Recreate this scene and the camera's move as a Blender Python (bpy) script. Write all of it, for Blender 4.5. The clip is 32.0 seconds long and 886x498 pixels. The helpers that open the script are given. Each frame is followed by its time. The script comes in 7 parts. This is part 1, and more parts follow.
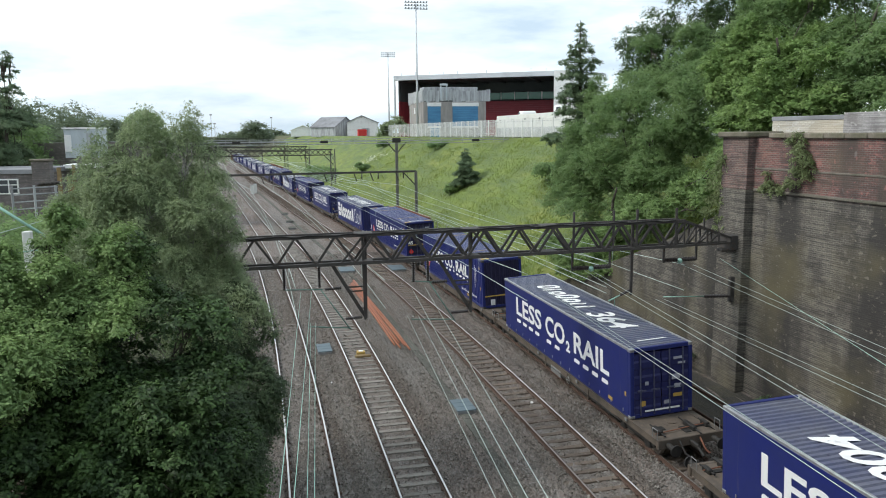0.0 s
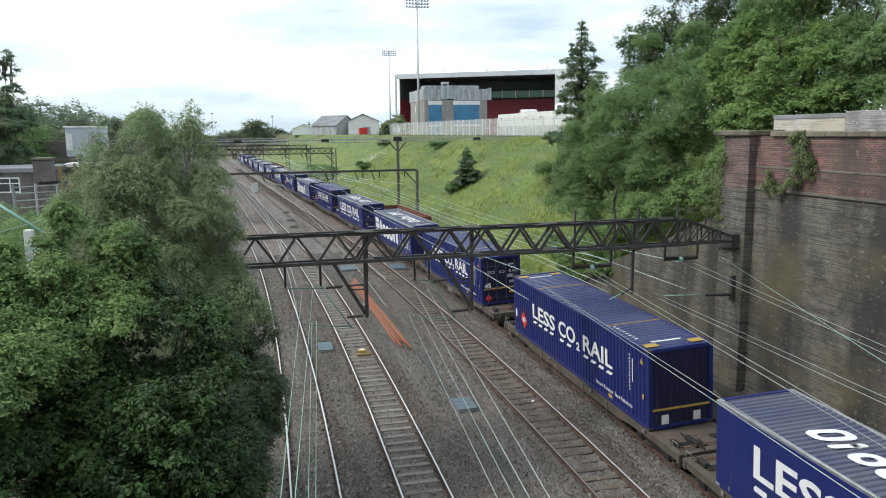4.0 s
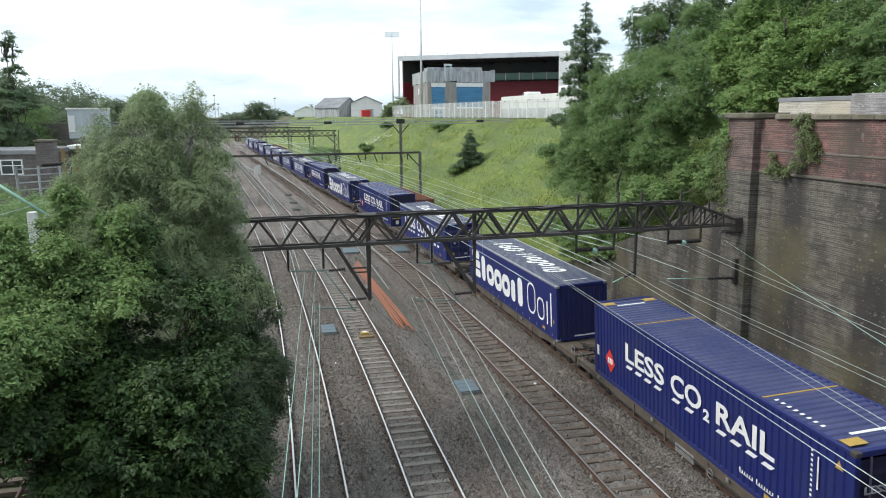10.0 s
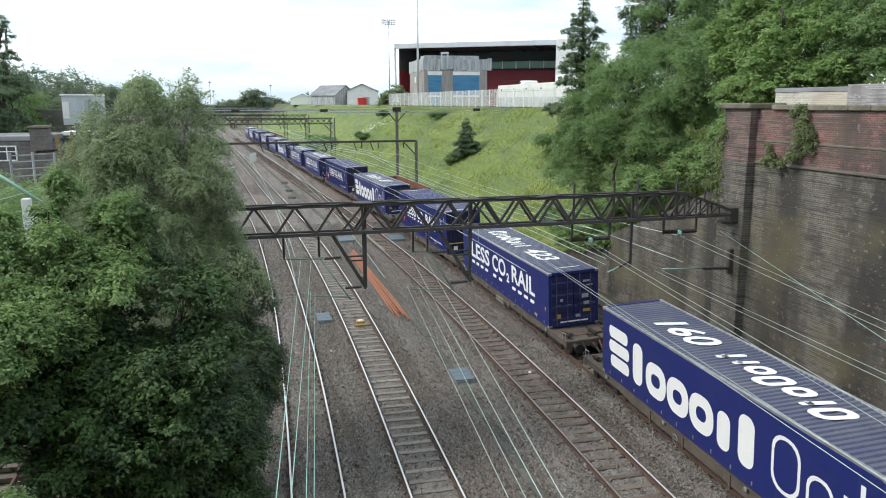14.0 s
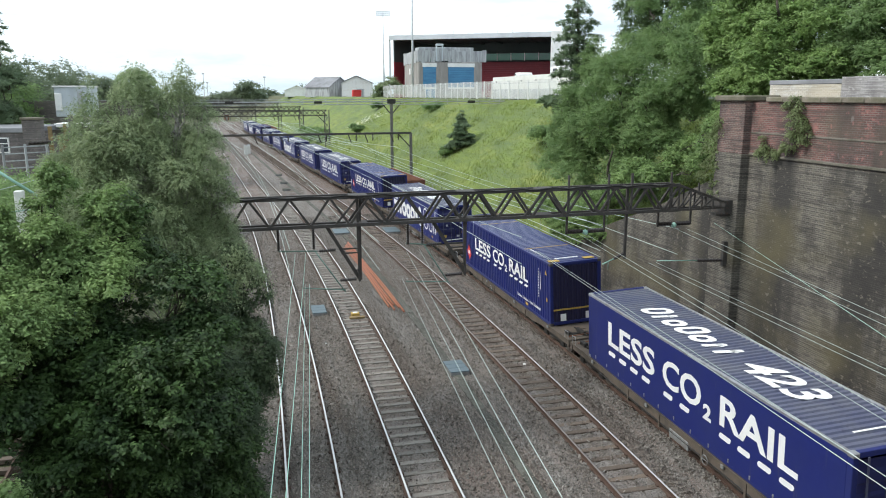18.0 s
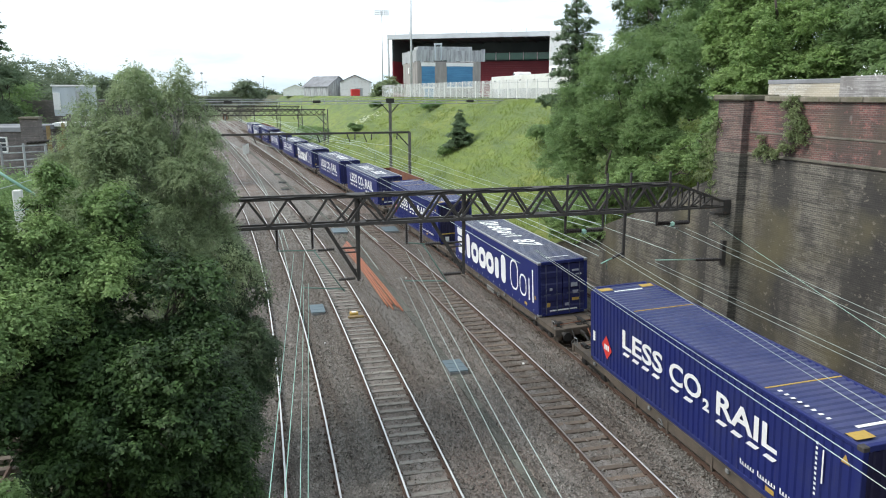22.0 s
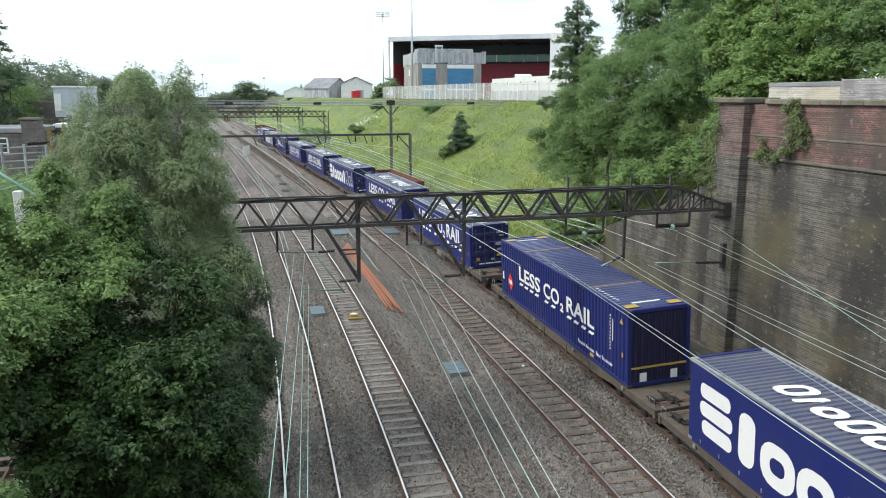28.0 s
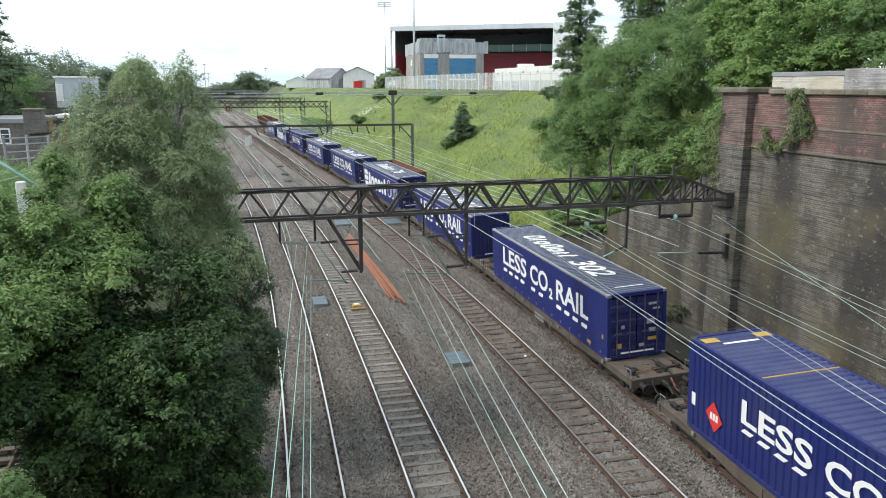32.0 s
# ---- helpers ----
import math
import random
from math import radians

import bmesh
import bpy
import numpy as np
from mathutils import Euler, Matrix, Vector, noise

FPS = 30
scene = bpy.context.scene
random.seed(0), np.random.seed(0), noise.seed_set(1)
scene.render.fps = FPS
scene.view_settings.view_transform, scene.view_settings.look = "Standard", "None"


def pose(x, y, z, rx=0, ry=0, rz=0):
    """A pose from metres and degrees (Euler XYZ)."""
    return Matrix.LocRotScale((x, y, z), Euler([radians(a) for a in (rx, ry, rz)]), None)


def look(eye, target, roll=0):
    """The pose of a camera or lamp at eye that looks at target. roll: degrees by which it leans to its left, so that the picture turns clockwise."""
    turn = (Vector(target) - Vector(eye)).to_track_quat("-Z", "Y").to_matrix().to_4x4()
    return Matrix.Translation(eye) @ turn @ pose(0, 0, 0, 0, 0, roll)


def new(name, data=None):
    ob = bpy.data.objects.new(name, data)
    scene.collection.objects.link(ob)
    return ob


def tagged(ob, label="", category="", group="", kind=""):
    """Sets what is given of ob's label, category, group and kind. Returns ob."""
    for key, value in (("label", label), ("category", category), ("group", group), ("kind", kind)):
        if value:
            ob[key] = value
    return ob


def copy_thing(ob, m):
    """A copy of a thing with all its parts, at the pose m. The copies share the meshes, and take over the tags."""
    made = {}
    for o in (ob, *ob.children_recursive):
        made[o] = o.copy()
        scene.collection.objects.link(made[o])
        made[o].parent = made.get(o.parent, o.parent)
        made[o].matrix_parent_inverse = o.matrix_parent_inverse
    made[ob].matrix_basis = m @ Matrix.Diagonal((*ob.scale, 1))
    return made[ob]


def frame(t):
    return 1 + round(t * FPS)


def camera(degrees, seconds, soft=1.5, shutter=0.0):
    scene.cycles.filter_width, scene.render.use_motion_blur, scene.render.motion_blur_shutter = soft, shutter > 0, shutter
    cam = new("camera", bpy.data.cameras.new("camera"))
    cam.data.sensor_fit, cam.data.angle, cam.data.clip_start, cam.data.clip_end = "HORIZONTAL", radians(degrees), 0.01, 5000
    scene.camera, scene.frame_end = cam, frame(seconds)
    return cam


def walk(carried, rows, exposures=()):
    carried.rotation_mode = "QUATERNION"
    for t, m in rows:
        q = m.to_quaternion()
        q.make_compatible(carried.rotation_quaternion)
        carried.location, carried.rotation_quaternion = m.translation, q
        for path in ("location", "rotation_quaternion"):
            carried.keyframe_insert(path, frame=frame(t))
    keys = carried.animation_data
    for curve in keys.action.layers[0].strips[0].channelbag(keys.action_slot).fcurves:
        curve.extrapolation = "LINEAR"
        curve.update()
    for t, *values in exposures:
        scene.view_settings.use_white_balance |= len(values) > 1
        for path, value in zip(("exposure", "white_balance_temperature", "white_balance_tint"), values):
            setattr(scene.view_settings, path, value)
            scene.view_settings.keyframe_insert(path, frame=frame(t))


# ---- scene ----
cam = camera(61.95, 32.0, soft=1.0)
EYE_Z = 11.21


def aim(pan, tilt, lean):
    """The camera on the bridge: degrees to the right of the line, down, and of lean."""
    return pose(0, 0, EYE_Z, 90 - tilt, 0, -pan) @ pose(0, 0, 0, 0, 0, lean)


PATH = ((0, 14.24, 8.97, -0.57), (0.5, 14.22, 8.97, -0.58), (1, 14.18, 9.03, -0.55), (1.5, 14.19, 9.02, -0.53),
        (2, 14.16, 9.04, -0.58), (2.5, 14.17, 9.08, -0.55), (3, 14.16, 9.10, -0.60), (3.5, 14.16, 9.08, -0.58),
        (5.5, 14.11, 9.11, -0.61), (6, 14.08, 9.13, -0.63), (6.5, 14.02, 9.20, -0.64), (7, 14.02, 9.59, -0.63),
        (7.5, 13.99, 9.90, -0.69), (8, 13.95, 10.09, -0.63), (8.5, 13.97, 10.14, -0.56), (9, 13.94, 10.24, -0.64),
        (9.5, 13.94, 10.34, -0.55), (10, 13.92, 10.41, -0.51), (10.5, 13.96, 10.48, -0.38), (11, 13.97, 10.58, -0.30),
        (11.5, 13.99, 10.62, -0.33), (12, 14.05, 10.74, -0.23), (12.5, 14.06, 10.81, -0.28), (13, 14.05, 10.82, -0.46),
        (13.5, 14.09, 10.98, -0.36), (14, 14.25, 11.28, -0.16), (14.5, 14.38, 11.51, -0.10), (16.5, 14.62, 11.89, -0.19),
        (17, 14.66, 11.88, -0.11), (17.5, 14.67, 11.88, -0.13), (18, 14.66, 11.88, -0.11), (18.5, 14.71, 11.90, -0.14),
        (19, 14.72, 11.88, -0.14), (19.5, 14.72, 11.85, -0.13), (20, 14.73, 11.82, -0.10), (20.5, 14.73, 11.87, -0.12),
        (21, 14.76, 11.88, -0.13), (21.5, 14.75, 11.89, -0.11), (22, 14.76, 11.93, -0.10), (22.5, 14.77, 11.95, -0.11),
        (23, 14.73, 11.94, -0.10), (23.5, 14.74, 11.89, -0.12), (24, 14.77, 11.86, -0.10), (24.5, 14.74, 11.85, -0.14),
        (25, 14.76, 11.93, -0.07), (25.5, 14.76, 11.94, -0.14), (27.5, 14.75, 11.89, 0.03), (28, 14.74, 11.78, 0.05),
        (28.5, 14.76, 11.76, 0.05), (29, 14.80, 11.75, -0.01), (29.5, 14.84, 11.87, 0.01), (30, 14.83, 12.10, 0.04),
        (30.5, 14.74, 12.21, 0.04), (31, 14.58, 12.34, -0.04), (31.5, 14.54, 12.45, -0.06), (32, 14.56, 12.52, -0.01))
EXPOSURES = ((0, -0.05), (6, -0.03), (12, 0.08), (17, 0.18), (25, 0.21), (32, 0.24))
walk(cam, [(t, aim(a, b, c)) for t, a, b, c in PATH], EXPOSURES)

# ---- world and light ----
world = bpy.data.worlds.new("world")
scene.world = world
world.use_nodes = True
wn, wl = world.node_tree.nodes, world.node_tree.links
wn.clear()
w_out, w_bg = wn.new("ShaderNodeOutputWorld"), wn.new("ShaderNodeBackground")
w_sky = wn.new("ShaderNodeTexSky")
w_sky.sky_type, w_sky.sun_disc = "NISHITA", False
w_sky.sun_elevation, w_sky.sun_rotation = radians(43), radians(280)
w_co, w_map = wn.new("ShaderNodeTexCoord"), wn.new("ShaderNodeMapping")
w_map.inputs["Scale"].default_value = (1.3, 2.2, 6.0)
w_map.inputs["Location"].default_value = (3.1, 0.6, 0.35)
w_noise, w_ramp = wn.new("ShaderNodeTexNoise"), wn.new("ShaderNodeValToRGB")
w_noise.inputs["Scale"].default_value, w_noise.inputs["Detail"].default_value = 1.6, 7
w_noise.inputs["Roughness"].default_value = 0.55
w_ramp.color_ramp.elements[0].position, w_ramp.color_ramp.elements[1].position = 0.40, 0.62
w_ramp.color_ramp.elements[0].color = (0.46, 0.575, 0.68, 1)
w_ramp.color_ramp.elements[1].color = (0.93, 0.99, 1.0, 1)
w_scale, w_mix = wn.new("ShaderNodeMix"), wn.new("ShaderNodeMix")
w_scale.data_type = w_mix.data_type = "RGBA"
w_scale.blend_type = "MULTIPLY"
w_scale.inputs[0].default_value = 1.0
w_scale.inputs[7].default_value = (0.10, 0.10, 0.10, 1)
wl.new(w_sky.outputs[0], w_scale.inputs[6])
w_mix.inputs[0].default_value = 0.86
wl.new(w_co.outputs["Generated"], w_map.inputs[0])
wl.new(w_map.outputs[0], w_noise.inputs["Vector"])
wl.new(w_noise.outputs[0], w_ramp.inputs[0])
wl.new(w_scale.outputs[2], w_mix.inputs[6])
wl.new(w_ramp.outputs[0], w_mix.inputs[7])
wl.new(w_mix.outputs[2], w_bg.inputs[0])
w_bg.inputs[1].default_value = 1.54
wl.new(w_bg.outputs[0], w_out.inputs[0])
sun = new("sun", bpy.data.lights.new("sun", "SUN"))
sun.data.energy, sun.data.angle, sun.data.color = 2.5, radians(14), (1.0, 0.98, 0.93)
sun.matrix_world = look((-85, 45, 80), (0, 30, 0))
scene.view_settings.exposure = 0.0


# ---- materials ----
def material(name, base, rough=0.7, metal=0.0, spots=(), grain=0.0, bump=0.0, bscale=30.0, island=0.0, per_object=0.0,
             coat=0.0, spec=0.5):
    """Principled material with noise at two or more scales. spots: (scale, colour, low, high) layers of stain or wear."""
    m = bpy.data.materials.new(name)
    m.use_nodes = True
    n, l = m.node_tree.nodes, m.node_tree.links
    b = n["Principled BSDF"]
    b.inputs["Roughness"].default_value, b.inputs["Metallic"].default_value = rough, metal
    b.inputs["Specular IOR Level"].default_value = spec
    b.inputs["Coat Weight"].default_value = coat
    co = n.new("ShaderNodeTexCoord")
    rgb = n.new("ShaderNodeRGB")
    rgb.outputs[0].default_value = (*base, 1)
    out = rgb.outputs[0]
    for k, (scale, colour, lo, hi) in enumerate(spots):
        t = n.new("ShaderNodeTexNoise")
        t.inputs["Detail"].default_value, t.inputs["Roughness"].default_value = 6, 0.6
        if isinstance(scale, (tuple, list)):
            mp = n.new("ShaderNodeMapping")
            mp.inputs["Scale"].default_value = scale
            mp.inputs["Location"].default_value = (k * 3.7, k * 1.9, k * 5.3)
            l.new(co.outputs["Object"], mp.inputs[0])
            l.new(mp.outputs[0], t.inputs["Vector"])
            t.inputs["Scale"].default_value = 1.0
        else:
            l.new(co.outputs["Object"], t.inputs["Vector"])
            t.inputs["Scale"].default_value = scale
        r = n.new("ShaderNodeMapRange")
        r.inputs[1].default_value, r.inputs[2].default_value = lo, hi
        l.new(t.outputs[0], r.inputs[0])
        x = n.new("ShaderNodeMix")
        x.data_type = "RGBA"
        x.inputs[7].default_value = (*colour, 1)
        l.new(r.outputs[0], x.inputs[0])
        l.new(out, x.inputs[6])
        out = x.outputs[2]
    def vary(source, amount):
        nonlocal out
        r = n.new("ShaderNodeMapRange")
        r.inputs[3].default_value, r.inputs[4].default_value = 1 - amount, 1 + amount
        l.new(source, r.inputs[0])
        h = n.new("ShaderNodeHueSaturation")
        l.new(r.outputs[0], h.inputs["Value"])
        l.new(out, h.inputs["Color"])
        out = h.outputs[0]
    if island:
        vary(n.new("ShaderNodeNewGeometry").outputs["Random Per Island"], island)
    if per_object:
        vary(n.new("ShaderNodeObjectInfo").outputs["Random"], per_object)
    if grain or bump:
        t = n.new("ShaderNodeTexNoise")
        t.inputs["Scale"].default_value, t.inputs["Detail"].default_value = bscale, 5
        l.new(co.outputs["Object"], t.inputs["Vector"])
        if grain:
            vary(t.outputs[0], grain)
        if bump:
            p = n.new("ShaderNodeBump")
            p.inputs["Strength"].default_value, p.inputs["Distance"].default_value = 1.0, bump
            l.new(t.outputs[0], p.inputs["Height"])
            l.new(p.outputs[0], b.inputs["Normal"])
    l.new(out, b.inputs["Base Color"])
    return m


def leaf_material(name, base, tip, spread=0.22, gloss=0.55, thin=0.42):
    """Leaves: colour varies leaf by leaf and in drifts; light shines through a little."""
    m = bpy.data.materials.new(name)
    m.use_nodes = True
    n, l = m.node_tree.nodes, m.node_tree.links
    b = n["Principled BSDF"]
    b.inputs["Roughness"].default_value, b.inputs["Specular IOR Level"].default_value = gloss, 0.25
    g, co = n.new("ShaderNodeNewGeometry"), n.new("ShaderNodeTexCoord")
    t = n.new("ShaderNodeTexNoise")
    t.inputs["Scale"].default_value, t.inputs["Detail"].default_value = 1.1, 3
    l.new(co.outputs["Object"], t.inputs["Vector"])
    a = n.new("ShaderNodeMath")
    a.operation = "MULTIPLY_ADD"
    a.inputs[1].default_value = 0.3
    l.new(g.outputs["Random Per Island"], a.inputs[0])
    mr = n.new("ShaderNodeMapRange")
    mr.inputs[1].default_value, mr.inputs[2].default_value, mr.inputs[4].default_value = 0.40, 0.62, 0.7
    l.new(t.outputs[0], mr.inputs[0])
    l.new(mr.outputs[0], a.inputs[2])
    x = n.new("ShaderNodeMix")
    x.data_type = "RGBA"
    x.inputs[6].default_value, x.inputs[7].default_value = (*base, 1), (*tip, 1)
    l.new(a.outputs[0], x.inputs[0])
    r = n.new("ShaderNodeMapRange")
    r.inputs[3].default_value, r.inputs[4].default_value = 1 - spread, 1 + spread
    l.new(g.outputs["Random Per Island"], r.inputs[0])
    h = n.new("ShaderNodeHueSaturation")
    l.new(r.outputs[0], h.inputs["Value"])
    l.new(x.outputs[2], h.inputs["Color"])
    l.new(h.outputs[0], b.inputs["Base Color"])
    tr, mx = n.new("ShaderNodeBsdfTranslucent"), n.new("ShaderNodeMixShader")
    mx.inputs[0].default_value = thin
    l.new(h.outputs[0], tr.inputs[0])
    l.new(b.outputs[0], mx.inputs[1])
    l.new(tr.outputs[0], mx.inputs[2])
    l.new(mx.outputs[0], n["Material Output"].inputs[0])
    return m


def brick_material(name, c1, c2, mortar, soot, damp, soot_from=0.45, scale=1.0):
    """Brickwork at true size (215 x 65 mm with 10 mm joints), with soot and pale salts in long drips."""
    m = bpy.data.materials.new(name)
    m.use_nodes = True
    n, l = m.node_tree.nodes, m.node_tree.links
    b = n["Principled BSDF"]
    b.inputs["Roughness"].default_value = 0.85
    co, sx, cx = n.new("ShaderNodeTexCoord"), n.new("ShaderNodeSeparateXYZ"), n.new("ShaderNodeCombineXYZ")
    l.new(co.outputs["Object"], sx.inputs[0])
    ad = n.new("ShaderNodeMath")
    l.new(sx.outputs[0], ad.inputs[0])
    l.new(sx.outputs[1], ad.inputs[1])
    l.new(ad.outputs[0], cx.inputs[0])
    l.new(sx.outputs[2], cx.inputs[1])
    br = n.new("ShaderNodeTexBrick")
    br.inputs["Color1"].default_value, br.inputs["Color2"].default_value = (*c1, 1), (*c2, 1)
    br.inputs["Mortar"].default_value = (*mortar, 1)
    br.inputs["Scale"].default_value = scale
    br.inputs["Mortar Size"].default_value, br.inputs["Brick Width"].default_value, br.inputs["Row Height"].default_value = 0.013, 0.225, 0.075
    br.inputs["Bias"].default_value = -0.1
    l.new(cx.outputs[0], br.inputs["Vector"])
    out = br.outputs[0]
    pale = tuple(min(0.6, 1.55 * v) for v in c2)
    for scale_, colour, lo, hi, most in (((1.1, 1.1, 0.8), soot, 0.47, 0.62, 0.55), ((3.2, 3.2, 2.2), pale, 0.52, 0.70, 0.4), ((0.5, 0.5, 13.0), soot, 0.46, 0.64, 0.65), ((1.6, 1.6, 13.0), pale, 0.56, 0.72, 0.55), ((0.55, 0.55, 0.08), soot, soot_from, soot_from + 0.16, 0.85),
                                         ((0.30, 0.30, 0.35), damp, 0.48, 0.68, 0.7), ((2.4, 2.4, 1.6), (0.46, 0.44, 0.42), 0.70, 0.76, 0.18), ((4.5, 4.5, 7.0), pale, 0.60, 0.70, 0.6)):
        mp, t, r, x = n.new("ShaderNodeMapping"), n.new("ShaderNodeTexNoise"), n.new("ShaderNodeMapRange"), n.new("ShaderNodeMix")
        mp.inputs["Scale"].default_value = scale_
        l.new(co.outputs["Object"], mp.inputs[0])
        l.new(mp.outputs[0], t.inputs["Vector"])
        t.inputs["Scale"].default_value, t.inputs["Detail"].default_value = 1.0, 6
        r.inputs[1].default_value, r.inputs[2].default_value, r.inputs[4].default_value = lo, hi, most
        l.new(t.outputs[0], r.inputs[0])
        x.data_type = "RGBA"
        x.inputs[7].default_value = (*colour, 1)
        l.new(r.outputs[0], x.inputs[0])
        l.new(out, x.inputs[6])
        out = x.outputs[2]
    l.new(out, b.inputs["Base Color"])
    p = n.new("ShaderNodeBump")
    p.inputs["Strength"].default_value, p.inputs["Distance"].default_value = 0.8, 0.012
    p.invert = True
    l.new(br.outputs["Fac"], p.inputs["Height"])
    l.new(p.outputs[0], b.inputs["Normal"])
    return m


BALLAST = material("ballast", (0.208, 0.186, 0.167), 0.95, spots=(((0.22, 0.018, 1), (0.21, 0.157, 0.134), 0.42, 0.58), ((0.9, 0.05, 1), (0.115, 0.088, 0.07), 0.44, 0.66), (0.5, (0.27, 0.25, 0.23), 0.52, 0.74), (26, (0.05, 0.045, 0.04), 0.50, 0.62), (38, (0.40, 0.38, 0.35), 0.58, 0.68)), grain=0.35, bump=0.04, bscale=24)
STONES = material("ballast_stone", (0.225, 0.208, 0.186), 0.95, spots=(((0.9, 0.05, 1), (0.15, 0.122, 0.10), 0.44, 0.66),), island=0.45, grain=0.2, bscale=30)
CONCRETE = material("sleeper_concrete", (0.24, 0.224, 0.20), 0.9, spots=((6, (0.2, 0.17, 0.14), 0.45, 0.7),), grain=0.25, bump=0.004, bscale=40, per_object=0.22)
TIMBER = material("sleeper_timber", (0.122, 0.092, 0.071), 0.9, spots=((5, (0.15, 0.118, 0.09), 0.4, 0.75),), grain=0.3, bump=0.006, bscale=30, per_object=0.3)
RAIL_TOP = material("rail_polished", (0.64, 0.64, 0.63), 0.36, 0.3, grain=0.1, bscale=8)
RAIL_DULL = material("rail_dull", (0.34, 0.30, 0.27), 0.45, 0.8, grain=0.2, bscale=8)
RAIL_RUST = material("rail_rust", (0.092, 0.056, 0.041), 0.8, 0.1, grain=0.3, bscale=25)
NAVY = material("navy_steel", (0.016, 0.024, 0.135), 0.42, spec=0.3, spots=((0.5, (0.028, 0.036, 0.125), 0.4, 0.7), ((6, 6, 0.8), (0.05, 0.05, 0.12), 0.60, 0.80), (9, (0.16, 0.08, 0.05), 0.74, 0.80)), grain=0.1, bscale=12)
NAVY_SHEET = material("navy_curtain", (0.014, 0.022, 0.135), 0.45, spec=0.3, spots=((0.6, (0.020, 0.028, 0.125), 0.4, 0.7), ((5, 5, 0.6), (0.06, 0.06, 0.12), 0.62, 0.82)), grain=0.08, bump=0.004, bscale=3)
# container ends: two darker copies of the navy, their shade put into the colour
NAVY_END_SHADED = material("navy_end_shaded", (0.013, 0.012, 0.045), 0.5, spots=(((6, 6, 0.8), (0.04, 0.04, 0.09), 0.56, 0.80),), grain=0.12, bscale=12)
NAVY_END_HALF_SHADED = material("navy_end_half_shaded", (0.018, 0.022, 0.10), 0.45, spots=(((6, 6, 0.8), (0.045, 0.045, 0.11), 0.58, 0.80),), grain=0.12, bscale=12)
ROOF_BLUE = material("roof_blue", (0.042, 0.054, 0.155), 0.3, spots=((0.6, (0.085, 0.092, 0.19), 0.42, 0.72), (7, (0.2, 0.14, 0.09), 0.74, 0.82)), grain=0.12, bscale=15)
ROOF_GREY = material("roof_grey_blue", (0.09, 0.10, 0.165), 0.34, spots=((0.7, (0.14, 0.145, 0.18), 0.42, 0.7), (6, (0.06, 0.06, 0.10), 0.6, 0.75)), grain=0.15, bscale=15)
GALV = material("galvanised", (0.42, 0.43, 0.44), 0.45, 0.7, spots=((3, (0.28, 0.27, 0.26), 0.45, 0.7),), grain=0.15)
LOCK_ROD = material("dull_blue_steel", (0.10, 0.11, 0.17), 0.5, 0.4, spots=((7, (0.06, 0.06, 0.10), 0.45, 0.7),), grain=0.2)
WHITE = material("white_lettering", (0.80, 0.80, 0.79), 0.5, spots=((1.5, (0.62, 0.62, 0.62), 0.55, 0.8),), grain=0.06, bscale=10)
DIM_WHITE = material("dim_lettering", (0.36, 0.37, 0.42), 0.6, spots=((3, (0.2, 0.21, 0.27), 0.5, 0.75),), grain=0.15)
WHITE_PAINT = material("white_paint", (0.78, 0.78, 0.76), 0.6, spots=((1.2, (0.6, 0.58, 0.55), 0.5, 0.8),), grain=0.08)
YELLOW = material("yellow_paint", (0.46, 0.30, 0.07), 0.6, spots=((8, (0.3, 0.2, 0.06), 0.55, 0.75),), grain=0.15)
BLOSSOM = material("blossom", (0.43, 0.46, 0.31), 0.9, island=0.3)
RED = material("red_paint", (0.60, 0.04, 0.035), 0.5, grain=0.1)
ORANGE = material("orange_duct", (0.36, 0.125, 0.065), 0.6, spots=((4, (0.24, 0.10, 0.06), 0.5, 0.75),), grain=0.15)
WAGON = material("wagon_brown_grey", (0.12, 0.095, 0.075), 0.8, 0.1, spots=((1.6, (0.07, 0.06, 0.05), 0.42, 0.7), (4, (0.19, 0.14, 0.10), 0.6, 0.8)), grain=0.25, bump=0.003, bscale=20)
WAGON_GREY = material("wagon_grey", (0.22, 0.23, 0.23), 0.7, 0.1, spots=((2, (0.12, 0.10, 0.085), 0.45, 0.7),), grain=0.2)
BLACK = material("black_steel", (0.022, 0.021, 0.02), 0.65, 0.2, spots=((5, (0.05, 0.042, 0.035), 0.5, 0.75),), grain=0.2)
GIRDER = material("girder_steel", (0.058, 0.053, 0.049), 0.7, 0.25, spots=((2.5, (0.085, 0.076, 0.068), 0.45, 0.7), (9, (0.10, 0.06, 0.04), 0.58, 0.72)), grain=0.3, bscale=18)
MAST = material("mast_steel", (0.13, 0.125, 0.115), 0.7, 0.25, spots=((2, (0.19, 0.17, 0.15), 0.45, 0.7),), grain=0.25)
INSUL = material("insulator_brown", (0.035, 0.026, 0.024), 0.3, spots=((6, (0.07, 0.06, 0.055), 0.5, 0.7),), coat=0.3)
COPPER = material("wire_verdigris", (0.34, 0.56, 0.47), 0.5, 0.2, grain=0.1)
WIRE = material("wire_pale", (0.44, 0.52, 0.48), 0.4, 0.3, grain=0.1)
GREEN_TUBE = material("arm_green", (0.16, 0.26, 0.22), 0.6, 0.3, grain=0.2)
RUST = material("rust_wagon", (0.20, 0.085, 0.05), 0.85, 0.1, spots=((1.2, (0.12, 0.05, 0.035), 0.45, 0.7), (5, (0.28, 0.15, 0.10), 0.6, 0.8)), grain=0.25)
